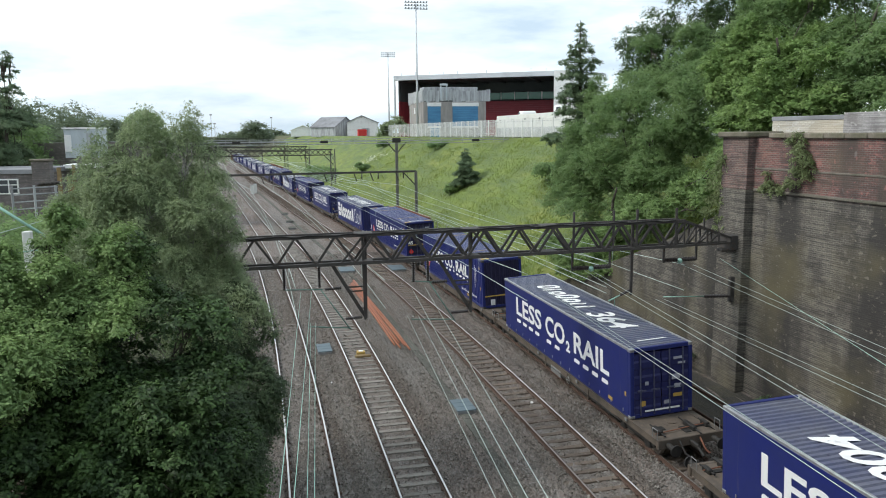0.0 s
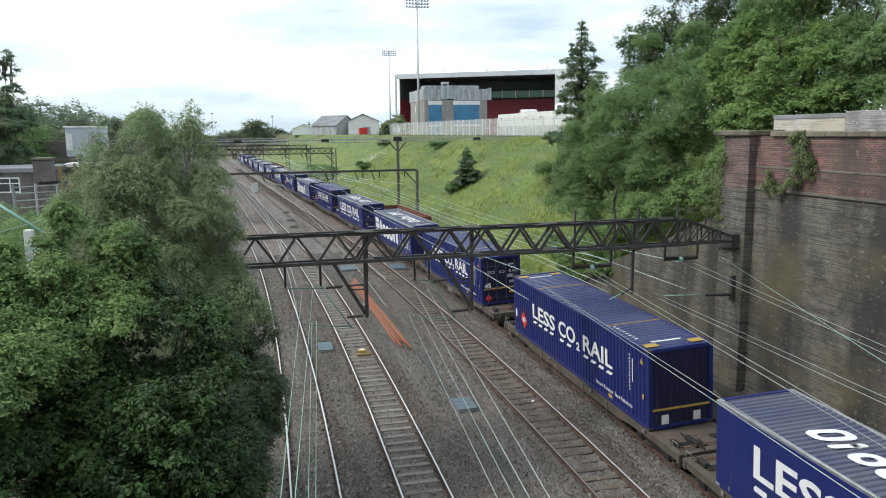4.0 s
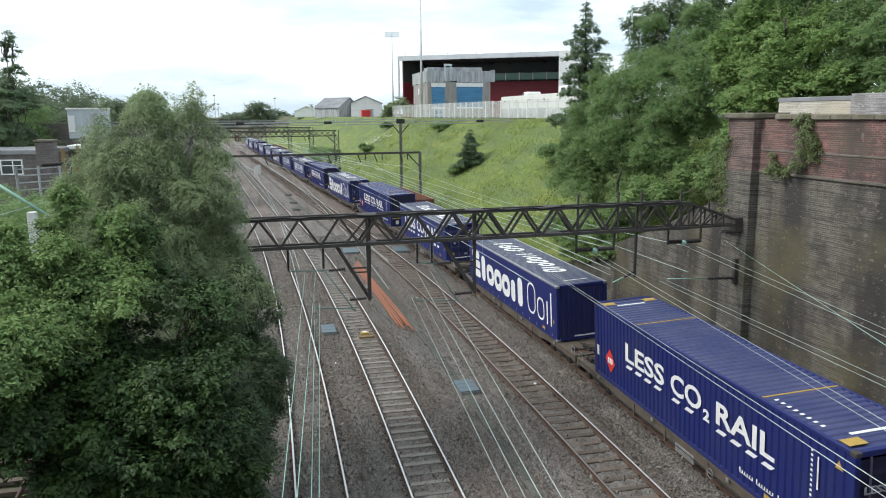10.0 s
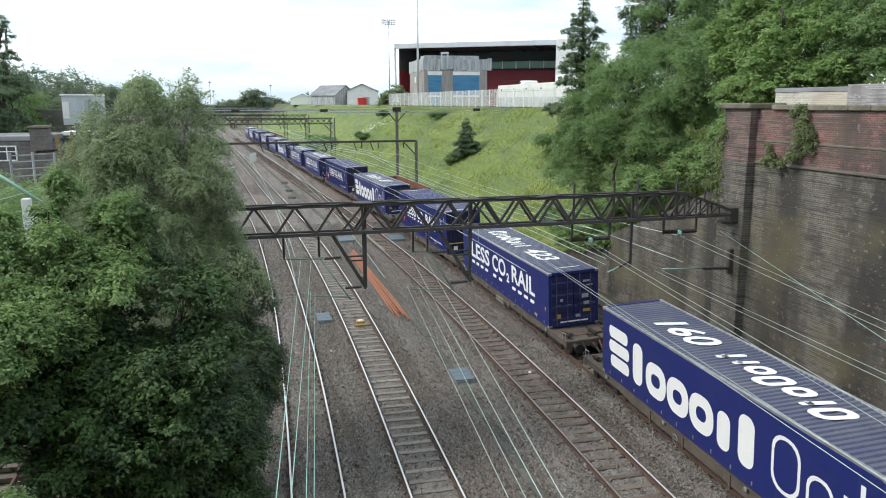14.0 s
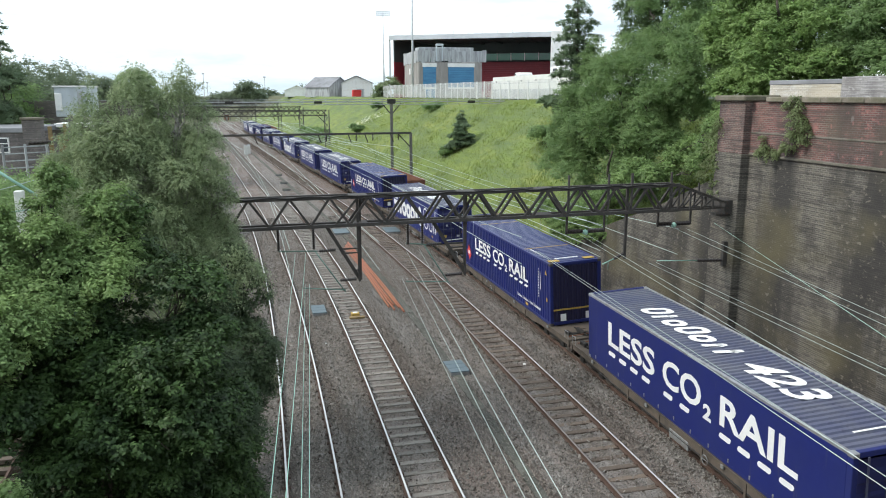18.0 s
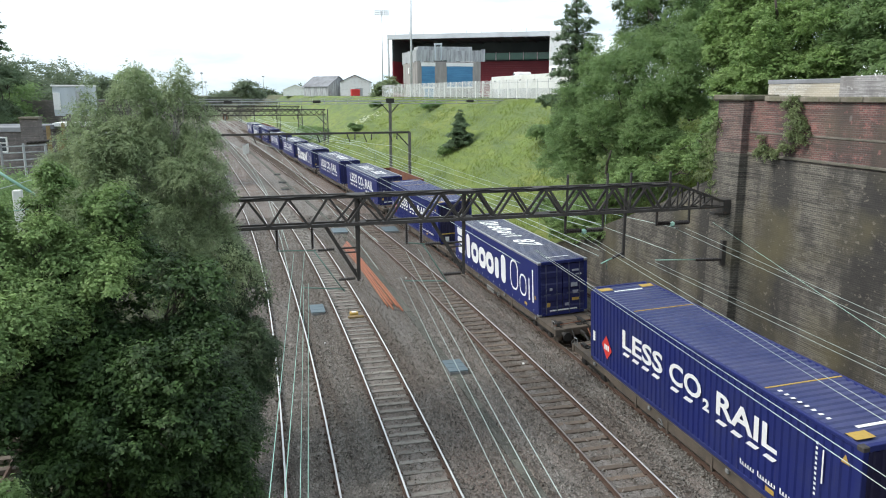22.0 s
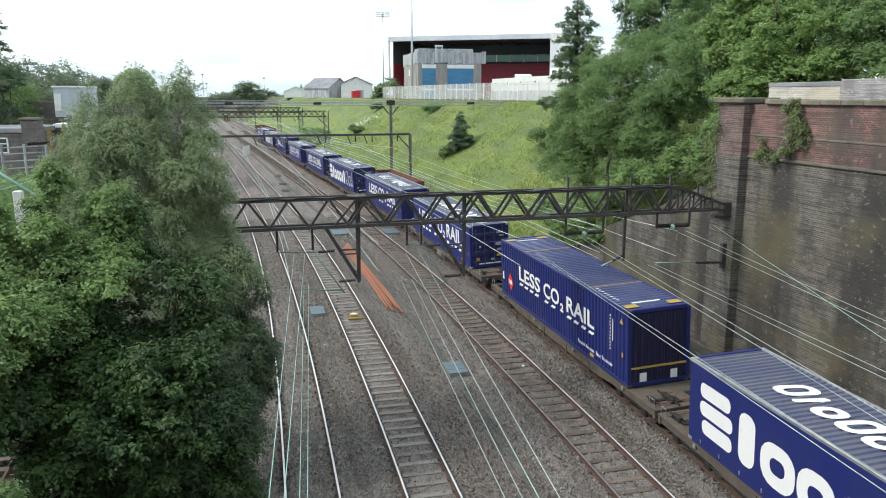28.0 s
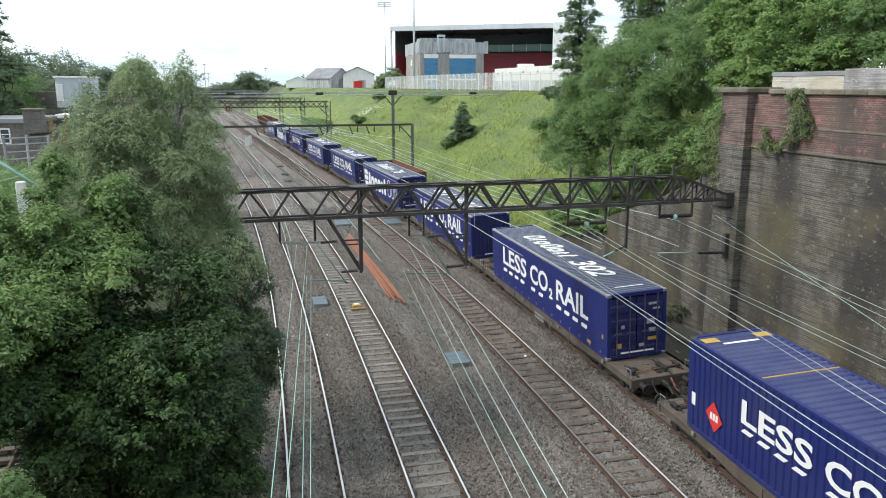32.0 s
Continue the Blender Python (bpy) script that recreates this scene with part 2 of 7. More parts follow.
GRASS = material("grass_bank", (0.148, 0.20, 0.046), 0.95, spots=((0.12, (0.19, 0.215, 0.055), 0.45, 0.65), ((0.3, 0.08, 0.5), (0.10, 0.14, 0.055), 0.46, 0.62), ((0.9, 0.35, 1.4), (0.115, 0.155, 0.05), 0.47, 0.62), (2.5, (0.24, 0.23, 0.12), 0.60, 0.76)), grain=0.22, bump=0.03, bscale=6)
BLADES = leaf_material("grass_blades", (0.22, 0.285, 0.075), (0.29, 0.34, 0.105), 0.12, thin=0.6)
SCRUB_GROUND = material("rough_ground", (0.09, 0.10, 0.045), 0.95, spots=((0.4, (0.13, 0.115, 0.075), 0.45, 0.7),), grain=0.3, bump=0.08, bscale=5)
# broadleaf leaf, darkened: the shade of its lower crown is put into the colour
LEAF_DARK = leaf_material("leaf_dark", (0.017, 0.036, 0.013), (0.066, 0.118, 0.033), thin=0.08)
# birch leaf with the lower crown's shade put into its colour; weeds share it
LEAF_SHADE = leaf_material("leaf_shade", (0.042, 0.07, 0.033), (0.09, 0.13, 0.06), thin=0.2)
LEAF_DEEP = leaf_material("leaf_deep", (0.065, 0.11, 0.045), (0.12, 0.185, 0.07))
LEAF_FRESH = leaf_material("leaf_fresh", (0.165, 0.255, 0.095), (0.275, 0.385, 0.145))
LEAF_IVY = leaf_material("leaf_ivy", (0.19, 0.24, 0.11), (0.30, 0.35, 0.18), thin=0.5)
LEAF_PALE = leaf_material("leaf_pale", (0.225, 0.29, 0.155), (0.34, 0.405, 0.225), thin=0.48)
LEAF_MID = leaf_material("leaf_mid", (0.19, 0.29, 0.125), (0.29, 0.40, 0.175), 0.12, thin=0.62)
LEAF_BRIGHT = leaf_material("leaf_bright", (0.16, 0.26, 0.08), (0.28, 0.39, 0.14))
LEAF_FIR = leaf_material("leaf_fir", (0.11, 0.17, 0.092), (0.19, 0.255, 0.14), thin=0.3)
# far leaves paled and greyed: the distance haze is put into the colour
LEAF_HAZED = leaf_material("leaf_hazed", (0.15, 0.20, 0.13), (0.235, 0.285, 0.18), 0.15, thin=0.5)
BARK = material("bark", (0.075, 0.063, 0.05), 0.95, spots=((3, (0.07, 0.06, 0.045), 0.45, 0.7),), grain=0.3, bump=0.01, bscale=20)
BIRCH = material("birch_bark", (0.34, 0.32, 0.29), 0.9, spots=(((2, 2, 9), (0.10, 0.09, 0.08), 0.52, 0.66),), grain=0.2)
BRICK_SOOT = brick_material("brick_sooty", (0.09, 0.081, 0.067), (0.145, 0.128, 0.103), (0.20, 0.185, 0.16), (0.030, 0.027, 0.025), (0.13, 0.112, 0.06))
BRICK_RED = brick_material("brick_red", (0.14, 0.058, 0.05), (0.215, 0.092, 0.08), (0.22, 0.185, 0.165), (0.05, 0.04, 0.038), (0.12, 0.10, 0.07), 0.45)
BRICK_PIER = brick_material("brick_pier", (0.12, 0.068, 0.06), (0.19, 0.11, 0.095), (0.22, 0.19, 0.17), (0.045, 0.036, 0.034), (0.12, 0.10, 0.07), 0.5)
BRICK_WHITE = brick_material("brick_whitewashed", (0.52, 0.49, 0.42), (0.60, 0.57, 0.50), (0.42, 0.38, 0.32), (0.30, 0.27, 0.22), (0.45, 0.38, 0.28), 0.56)
BRICK_GREY = brick_material("brick_grey", (0.24, 0.23, 0.24), (0.31, 0.30, 0.30), (0.36, 0.35, 0.34), (0.14, 0.13, 0.13), (0.24, 0.22, 0.2), 0.58)
BRICK_BROWN = brick_material("brick_brown", (0.15, 0.125, 0.12), (0.19, 0.16, 0.15), (0.2, 0.19, 0.18), (0.09, 0.08, 0.08), (0.16, 0.14, 0.12), 0.55)
STONE = material("coping_stone", (0.19, 0.165, 0.13), 0.9, spots=((1.5, (0.10, 0.10, 0.055), 0.42, 0.68), (6, (0.27, 0.25, 0.21), 0.58, 0.75)), grain=0.25, bump=0.008, bscale=14, per_object=0.15)
STRING = material("string_stone", (0.15, 0.132, 0.11), 0.9, spots=((1.5, (0.075, 0.072, 0.05), 0.42, 0.68), (6, (0.17, 0.155, 0.13), 0.58, 0.75)), grain=0.25, bump=0.008, bscale=14)
# dark ballast; the shade between train and wall is put into its colour
DARK_SHADED = material("dirty_ballast", (0.062, 0.055, 0.047), 0.95, spots=((0.6, (0.085, 0.078, 0.05), 0.45, 0.65), (20, (0.03, 0.028, 0.025), 0.48, 0.62), (34, (0.15, 0.14, 0.125), 0.60, 0.70)), grain=0.35, bump=0.04, bscale=24)
RENDER_GREY = material("concrete_wall", (0.33, 0.31, 0.29), 0.9, spots=(((1, 1, 0.25), (0.22, 0.20, 0.19), 0.45, 0.7),), grain=0.12)
CLADDING = material("grey_cladding", (0.44, 0.46, 0.47), 0.6, 0.1, spots=(((2, 2, 0.3), (0.24, 0.24, 0.25), 0.42, 0.66),), grain=0.15)
SHUTTER = material("blue_shutter", (0.07, 0.24, 0.42), 0.5, 0.1, spots=(((0.5, 0.5, 3), (0.05, 0.17, 0.32), 0.45, 0.7),), grain=0.1)
PALE_WALL = material("cream_wall", (0.66, 0.66, 0.62), 0.7, spots=((0.6, (0.55, 0.54, 0.5), 0.5, 0.75),), grain=0.06)
ROOF_WHITE = material("stand_roof_edge", (0.62, 0.64, 0.66), 0.5, 0.1, spots=((0.3, (0.5, 0.52, 0.54), 0.4, 0.7),), grain=0.05)
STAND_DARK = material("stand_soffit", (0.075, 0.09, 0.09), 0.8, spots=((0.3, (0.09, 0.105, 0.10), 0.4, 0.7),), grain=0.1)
SEAT_RED = material("red_seats", (0.22, 0.025, 0.035), 0.6, spots=((0.6, (0.28, 0.03, 0.04), 0.4, 0.7),), grain=0.2, bscale=6)
GLASS_GREEN = material("green_glazing", (0.09, 0.26, 0.18), 0.15, grain=0.1)
SLATE = material("grey_roof", (0.25, 0.255, 0.27), 0.7, spots=((0.4, (0.14, 0.14, 0.15), 0.4, 0.7),), grain=0.12)
PALE_BLUE = material("cabin_pale", (0.52, 0.57, 0.60), 0.6, spots=(((1, 1, 0.3), (0.42, 0.46, 0.49), 0.45, 0.7),), grain=0.06)
BLUE_PLATE = material("cover_blue_grey", (0.115, 0.155, 0.175), 0.6, 0.2, spots=((5, (0.13, 0.17, 0.19), 0.5, 0.75),), grain=0.15)
GLASS = material("window_dark", (0.02, 0.025, 0.03), 0.08, grain=0.05)
POST_TIMBER = material("post_timber", (0.24, 0.17, 0.08), 0.9, spots=((3, (0.15, 0.10, 0.05), 0.45, 0.7),), grain=0.25)
TROUGH = material("trough_lid", (0.10, 0.098, 0.083), 0.95, spots=((3, (0.07, 0.072, 0.055), 0.45, 0.7),), grain=0.25, per_object=0.2)
TARMAC = material("tarmac", (0.06, 0.06, 0.06), 0.9, spots=((0.5, (0.09, 0.09, 0.085), 0.45, 0.7),), grain=0.2)


# ---- mesh helpers ----
def part(name, bm, mat, parent=None, label="", smooth=False):
    """Links a bmesh as one mesh object under a thing or a part."""
    me = bpy.data.meshes.new(name)
    bm.to_mesh(me)
    bm.free()
    if smooth:
        me.polygons.foreach_set("use_smooth", [True] * len(me.polygons))
    me.materials.append(mat)
    ob = new(name, me)
    ob.parent = parent
    if label:
        ob["label"] = label
    return ob


def share(name, mesh, parent, m):
    ob = new(name, mesh)
    ob.parent = parent
    ob.matrix_basis = m
    return ob


def thing(name, m, label, category, group="", kind=""):
    ob = new(name)
    ob.empty_display_size = 0.3
    ob.matrix_basis = m
    return tagged(ob, label, category, group, kind)


def box(bm, c, s, bevel=0.0, m=None):
    """A box with its middle at c and edges s."""
    g = bmesh.ops.create_cube(bm, size=1, matrix=(m or Matrix()) @ Matrix.Translation(c) @ Matrix.Diagonal((*s, 1)))
    if bevel:
        es = list({e for v in g["verts"] for e in v.link_edges})
        bmesh.ops.bevel(bm, geom=es, offset=bevel, segments=1, affect="EDGES")
    return bm


def beam(bm, a, b, w, h=None, up=(0, 0, 1)):
    """A square bar from a to b."""
    a, b = Vector(a), Vector(b)
    d = b - a
    z = d.normalized()
    u = Vector(up)
    if abs(z.dot(u)) > 0.98:
        u = Vector((0, 1, 0))
    x = u.cross(z).normalized()
    y = z.cross(x)
    r = Matrix((x, y, z)).transposed().to_4x4()
    bmesh.ops.create_cube(bm, size=1, matrix=Matrix.Translation((a + b) / 2) @ r @ Matrix.Diagonal((w, h or w, d.length, 1)))
    return bm


def tube(bm, a, b, r, n=8, r2=None):
    a, b = Vector(a), Vector(b)
    d = b - a
    q = d.to_track_quat("Z", "Y").to_matrix().to_4x4()
    bmesh.ops.create_cone(bm, cap_ends=True, segments=n, radius1=r, radius2=r if r2 is None else r2, depth=d.length,
                          matrix=Matrix.Translation((a + b) / 2) @ q)
    return bm


def mesh_from(name, verts, faces, mat):
    me = bpy.data.meshes.new(name)
    me.from_pydata([tuple(v) for v in verts], [], faces)
    me.materials.append(mat)
    me.update()
    return me


def grid_mesh(name, pts, mat, smooth=True):
    """A sheet from an array of points, rows x columns x 3."""
    r, c = pts.shape[:2]
    i = np.arange(r * c).reshape(r, c)
    f = np.stack([i[:-1, :-1], i[:-1, 1:], i[1:, 1:], i[1:, :-1]], -1).reshape(-1, 4)
    me = mesh_from(name, pts.reshape(-1, 3), f.tolist(), mat)
    me.polygons.foreach_set("use_smooth", [smooth] * len(me.polygons))
    return me


def quads(name, v, mat):
    """A mesh of loose faces: v is n x corners x 3."""
    n, c = v.shape[:2]
    me = bpy.data.meshes.new(name)
    me.vertices.add(c * n)
    me.vertices.foreach_set("co", v.reshape(-1).astype(np.float32))
    me.loops.add(c * n)
    me.loops.foreach_set("vertex_index", np.arange(c * n, dtype=np.int32))
    me.polygons.add(n)
    me.polygons.foreach_set("loop_start", np.arange(0, c * n, c, dtype=np.int32))
    me.polygons.foreach_set("loop_total", np.full(n, c, dtype=np.int32))
    me.materials.append(mat)
    me.update(calc_edges=True)
    return me


def pointed(v):
    """Leaves of four corners as leaves of three, for crowns that stay far off."""
    back = (v[:, 0] - (v[:, 1] + v[:, 3]) / 2) * 0.8
    return np.stack([v[:, 1] + back, v[:, 2], v[:, 3] + back], 1)


def lettering(name, text, mat, parent, m, size, width=None, bold=0.0, shear=0.0):
    """Words as a thin mesh, width metres wide."""
    cu = bpy.data.curves.new(name, "FONT")
    cu.body, cu.size, cu.offset, cu.shear, cu.resolution_u = text, size, bold, shear, 3
    cu.extrude = 0.004
    ob = bpy.data.objects.new(name, cu)
    scene.collection.objects.link(ob)
    bpy.context.view_layer.update()
    me = bpy.data.meshes.new_from_object(ob.evaluated_get(bpy.context.evaluated_depsgraph_get()))
    bpy.data.objects.remove(ob)
    bpy.data.curves.remove(cu)
    co = np.empty(len(me.vertices) * 3, np.float32)
    me.vertices.foreach_get("co", co)
    co = co.reshape(-1, 3)
    co[:, 0] -= co[:, 0].min()
    if width:
        co[:, 0] *= width / co[:, 0].max()
    me.vertices.foreach_set("co", co.reshape(-1))
    me.materials.clear()
    me.materials.append(mat)
    me.name = name
    o = new(name, me)
    o.parent = parent
    o.matrix_basis = m
    return o


# ---- the line of the tracks ----
CURVE_FROM, CURVE_TO, BEND = 3.5, 76.2, 0.00173
LINES = ((1.80, 0.0522), (5.17, 0.0509), (10.99, 0.0428), (14.47, 0.0472), (18.1, 0.0472))


def sweep(y):
    a = np.clip(y - CURVE_FROM, 0, CURVE_TO - CURVE_FROM)
    return -(BEND / 2 * a * a + BEND * (CURVE_TO - CURVE_FROM) * np.maximum(y - CURVE_TO, 0))


def line_x(i, y):
    x, a = LINES[i]
    return x + a * (y - 25) + sweep(y)


def line_pose(i, y, z=0.0, lean=0.0):
    h = (line_x(i, y + 0.5) - line_x(i, y - 0.5))
    return pose(float(line_x(i, y)), y, z, 0, -lean, -math.degrees(math.atan(float(h))))


# ---- ground ----
def terrain(x, y):
    """Height of the ground: a cutting with a terrace on its left and a grass bank on its right."""
    c = line_x(3, y)
    d = x - c
    right = np.clip((d - 6.6) / 17.5, 0, 1)
    rise = 10.55 * (right * 0.85 + 0.15 * right * right * (3 - 2 * right))
    near = np.clip((y - 26) / 8, 0, 1)
    rise = np.where(d > 6.6, rise * near + (1 - near) * np.where(d > 8.3, 10.9, 0), 0)
    e = line_x(0, y) - x
    left = np.clip((e - 13) / 7, 0, 1) * 3.4 * np.clip((y - 30) / 15, 0, 1)
    return -0.26 + rise + left


ys = np.concatenate([np.linspace(-25, 120, 146), np.linspace(124, 330, 42), np.array([380, 450, 600, 900, 1500, 3000])])
off = np.concatenate([np.array([-2500, -900, -300, -120, -60]), np.linspace(-40, 45, 120), np.array([60, 90, 150, 400, 1000, 2500])])
gx = line_x(2, np.minimum(ys, 420))[:, None] + off[None, :]
gy = np.repeat(ys[:, None], len(off), 1)
gz = terrain(gx, np.minimum(gy, 420))
rng = np.random.default_rng(4)
rough = (np.abs(off) > 17)[None, :] * rng.normal(0, 0.06, gz.shape)
gz = gz + rough
in_bank = (gx - line_x(3, gy) > 7.4) & (gx - line_x(3, gy) < 26) & (gy > 37.5) & (gy < 328)
gz = gz - np.where(in_bank, 0.45, 0)
ground = new("ground", grid_mesh("ground", np.stack([gx, gy, gz], -1), SCRUB_GROUND))
tagged(ground, "rough green ground of the railway cutting", "ground", kind="structure")


def strip(name, i0, d0, i1, d1, z, mat, y0, y1, cols, step=1.0, swell=0.02, label="", category=""):
    y = np.arange(y0, y1 + step, step)
    u = np.linspace(0, 1, cols)
    a, b = line_x(i0, y) + d0, line_x(i1, y) + d1
    x = a[:, None] * (1 - u) + b[:, None] * u
    zz = np.full(x.shape, z) + rng.normal(0, swell, x.shape)
    for i in range(5):
        d = np.abs(x - line_x(i, y)[:, None])
        zz += np.where((d > 0.85) & (d < 1.55), 0.05, 0) * (i > 0) + np.where(d < 1.5, 0.025, 0) * (i == 0)
    zz[:, 0] -= 0.25
    zz[:, -1] -= 0.25
    ob = new(name, grid_mesh(name, np.stack([x, np.repeat(y[:, None], cols, 1), zz], -1), mat))
    return tagged(ob, label, category, kind="structure")


strip("ballast_bed", 0, -3.4, 4, 3.2, -0.20, BALLAST, -20, 330, 130, 1.0, 0.02, "brown-grey stone ballast between and beside the tracks", "ballast")

# strip darkened in colour for the wall's shade as well as its darker stones
strip("dirty_ballast", 4, -1.75, 4, 2.6, -0.175, DARK_SHADED, -20, 58, 40, 1.0, 0.015, "dark ballast at the wall foot, shade put into its colour", "ballast")

# the grass bank, one sheet over the cutting side
by = np.arange(36, 330, 1.5)
bd = np.linspace(6.2, 27, 60)
bx = line_x(3, by)[:, None] + bd[None, :]
byy = np.repeat(by[:, None], len(bd), 1)
bz = terrain(bx, byy) + 0.06 + rng.normal(0, 0.025, bx.shape) + 0.10 * np.sin(bx * 0.9 + byy * 0.35) * np.cos(byy * 0.5)
bank = new("grass_bank", grid_mesh("grass_bank", np.stack([bx, byy, bz], -1), GRASS))
tagged(bank, "sunlit meadow grass on the side of the cutting", "grass bank", kind="structure")


# ---- tracks ----
def rail_mesh(i, side, y0, y1, mat, top):
    """One rail as a swept profile: foot, web and head; the running surface in its own material."""
    y = np.arange(y0, y1 + 2, 2.0)
    x = line_x(i, y) + side * 0.7525
    prof = [(-0.075, -0.16), (0.075, -0.16), (0.075, -0.147), (0.012, -0.13), (0.012, -0.045), (0.036, -0.036), (0.036, -0.003), (0.03, 0),
            (-0.03, 0), (-0.036, -0.003), (-0.036, -0.036), (-0.012, -0.045), (-0.012, -0.13), (-0.075, -0.147)]
    n, k = len(y), len(prof)
    v = [(x[j] + px, y[j], pz) for j in range(n) for px, pz in prof]
    f, mi = [], []
    for j in range(n - 1):
        for q in range(k):
            r = (q + 1) % k
            f.append((j * k + q, j * k + r, (j + 1) * k + r, (j + 1) * k + q))
            mi.append(1 if q == 7 else 0)
    me = mesh_from("rail", v, f, mat)
    me.materials.append(top)
    me.polygons.foreach_set("material_index", mi)
    return me


def sleeper_mesh(mat, w, lift):
    bm = bmesh.new()
    box(bm, (0, 0, -0.24 + lift), (2.5, w, 0.16), 0.015)
    me = bpy.data.meshes.new("sleeper")
    bm.to_mesh(me)
    bm.free()
    me.materials.append(mat)
    return me


def track(i, sleeper_mat, top, label, y1, lift, w=0.22, top_right=None):
    t = thing("track", Matrix(), label, "railway track", "parallel railway tracks", "structure")
    for s in (-1, 1):
        r = new("rail", rail_mesh(i, s, -20, 320, RAIL_RUST, top_right if top_right and s > 0 else top))
        r.parent = t
    sl = sleeper_mesh(sleeper_mat, w, lift)
    y, k = 6.0, 0
    joined = []
    while y < 250:
        m = line_pose(i, y, rng.normal(0, 0.006)) @ pose(0, 0, 0, 0, 0, rng.normal(0, 0.5))
        if y < y1:
            share("sleeper", sl, t, m)
        else:
            joined.append(m)
        y += 0.65
    bm = bmesh.new()
    for m in joined:
        box(bm, (0, 0, -0.24 + lift), (2.5, w, 0.16), 0, m)
    part("far_sleepers", bm, sleeper_mat, t)["kind"] = "stuff"
    bm = bmesh.new()
    y = 6.0
    while y < 70:
        m = line_pose(i, y)
        for s in (-1, 1):
            for d in (-0.095, 0.095):
                box(bm, (s * 0.7525 + d, 0, -0.14), (0.06, 0.14, 0.05), 0, m)
        y += 0.65
    part("rail_fastenings", bm, RAIL_RUST, t)["kind"] = "stuff"
    return t


track(0, CONCRETE, RAIL_TOP, "railway track with bright rails and half-buried sleepers", 60, -0.028)
track(1, CONCRETE, RAIL_TOP, "railway track with bright rails on pale concrete sleepers", 100, 0.0)
track(2, TIMBER, RAIL_DULL, "railway track with brown rails on weathered timber sleepers", 100, 0.0, top_right=RAIL_TOP)
track(3, TIMBER, RAIL_DULL, "railway track under the container train", 60, 0.0)
track(4, DARK_SHADED, RAIL_RUST, "rusty half-buried railway track beside the brick wall", 60, -0.03)


def stones():
    """Loose stones of the ballast near the bridge."""
    g = np.random.default_rng(9)
    n = 290000
    y = 8 + 62 * g.random(n) ** 1.4
    x = line_x(0, y) - 3.2 + (line_x(4, y) - 1.75 - line_x(0, y) + 3.2) * g.random(n)
    keep = np.ones(n, bool)
    z = np.full(n, -0.19)
    for i in range(5):
        d = np.abs(x - line_x(i, y))
        keep &= np.abs(d - 0.7525) > 0.07
        z += np.where((d > 0.85) & (d < 1.55), 0.045, 0) * (i > 0) + np.where(d < 1.5, 0.02, 0) * (i == 0)
        keep &= (d > 0.75) | (g.random(n) < (0.75 if i == 0 else 0.35))
    x, y, z = x[keep], y[keep], z[keep] + g.normal(0, 0.012, keep.sum())
    n = len(x)
    s = 0.017 + 0.026 * g.random(n)
    a = g.random(n) * 6.283
    tilt = g.normal(0, 0.55, (n, 2))
    o = []
    for k, r in enumerate((1.0, 0.75, 1.1, 0.8)):
        dx, dy = np.cos(a + k * 1.571) * s * r, np.sin(a + k * 1.571) * s * r
        o.append(np.stack([x + dx, y + dy, z + 0.02 + dx * tilt[:, 0] + dy * tilt[:, 1] + (0.02 if k % 2 else 0)], -1))
    return tagged(new("ballast_stones", quads("ballast_stones", np.stack(o, 1), STONES)), "loose grey and brown ballast stones", "ballast", kind="stuff")


stones()


def trough():
    """A run of dull concrete cable-trough lids between the second and third tracks."""
    t = thing("cable_trough", Matrix(), "low concrete cable trough with mossy lids", "cable trough", kind="structure")
    bm = bmesh.new()
    box(bm, (0, 0, 0), (0.36, 0.96, 0.06), 0.01)
    me = bpy.data.meshes.new("trough_lid")
    bm.to_mesh(me)
    bm.free()
    me.materials.append(TROUGH)
    for k in range(150):
        y = 9.0 + k * 0.98
        share("trough_lid", me, t, pose(float(line_x(1, y)) + 3.02, y, -0.182 + rng.normal(0, 0.006), 0, 0, rng.normal(0, 1.0)))


trough()


# ---- the brick retaining wall ----
WALL_X, PIER_X = 20.35, 19.96


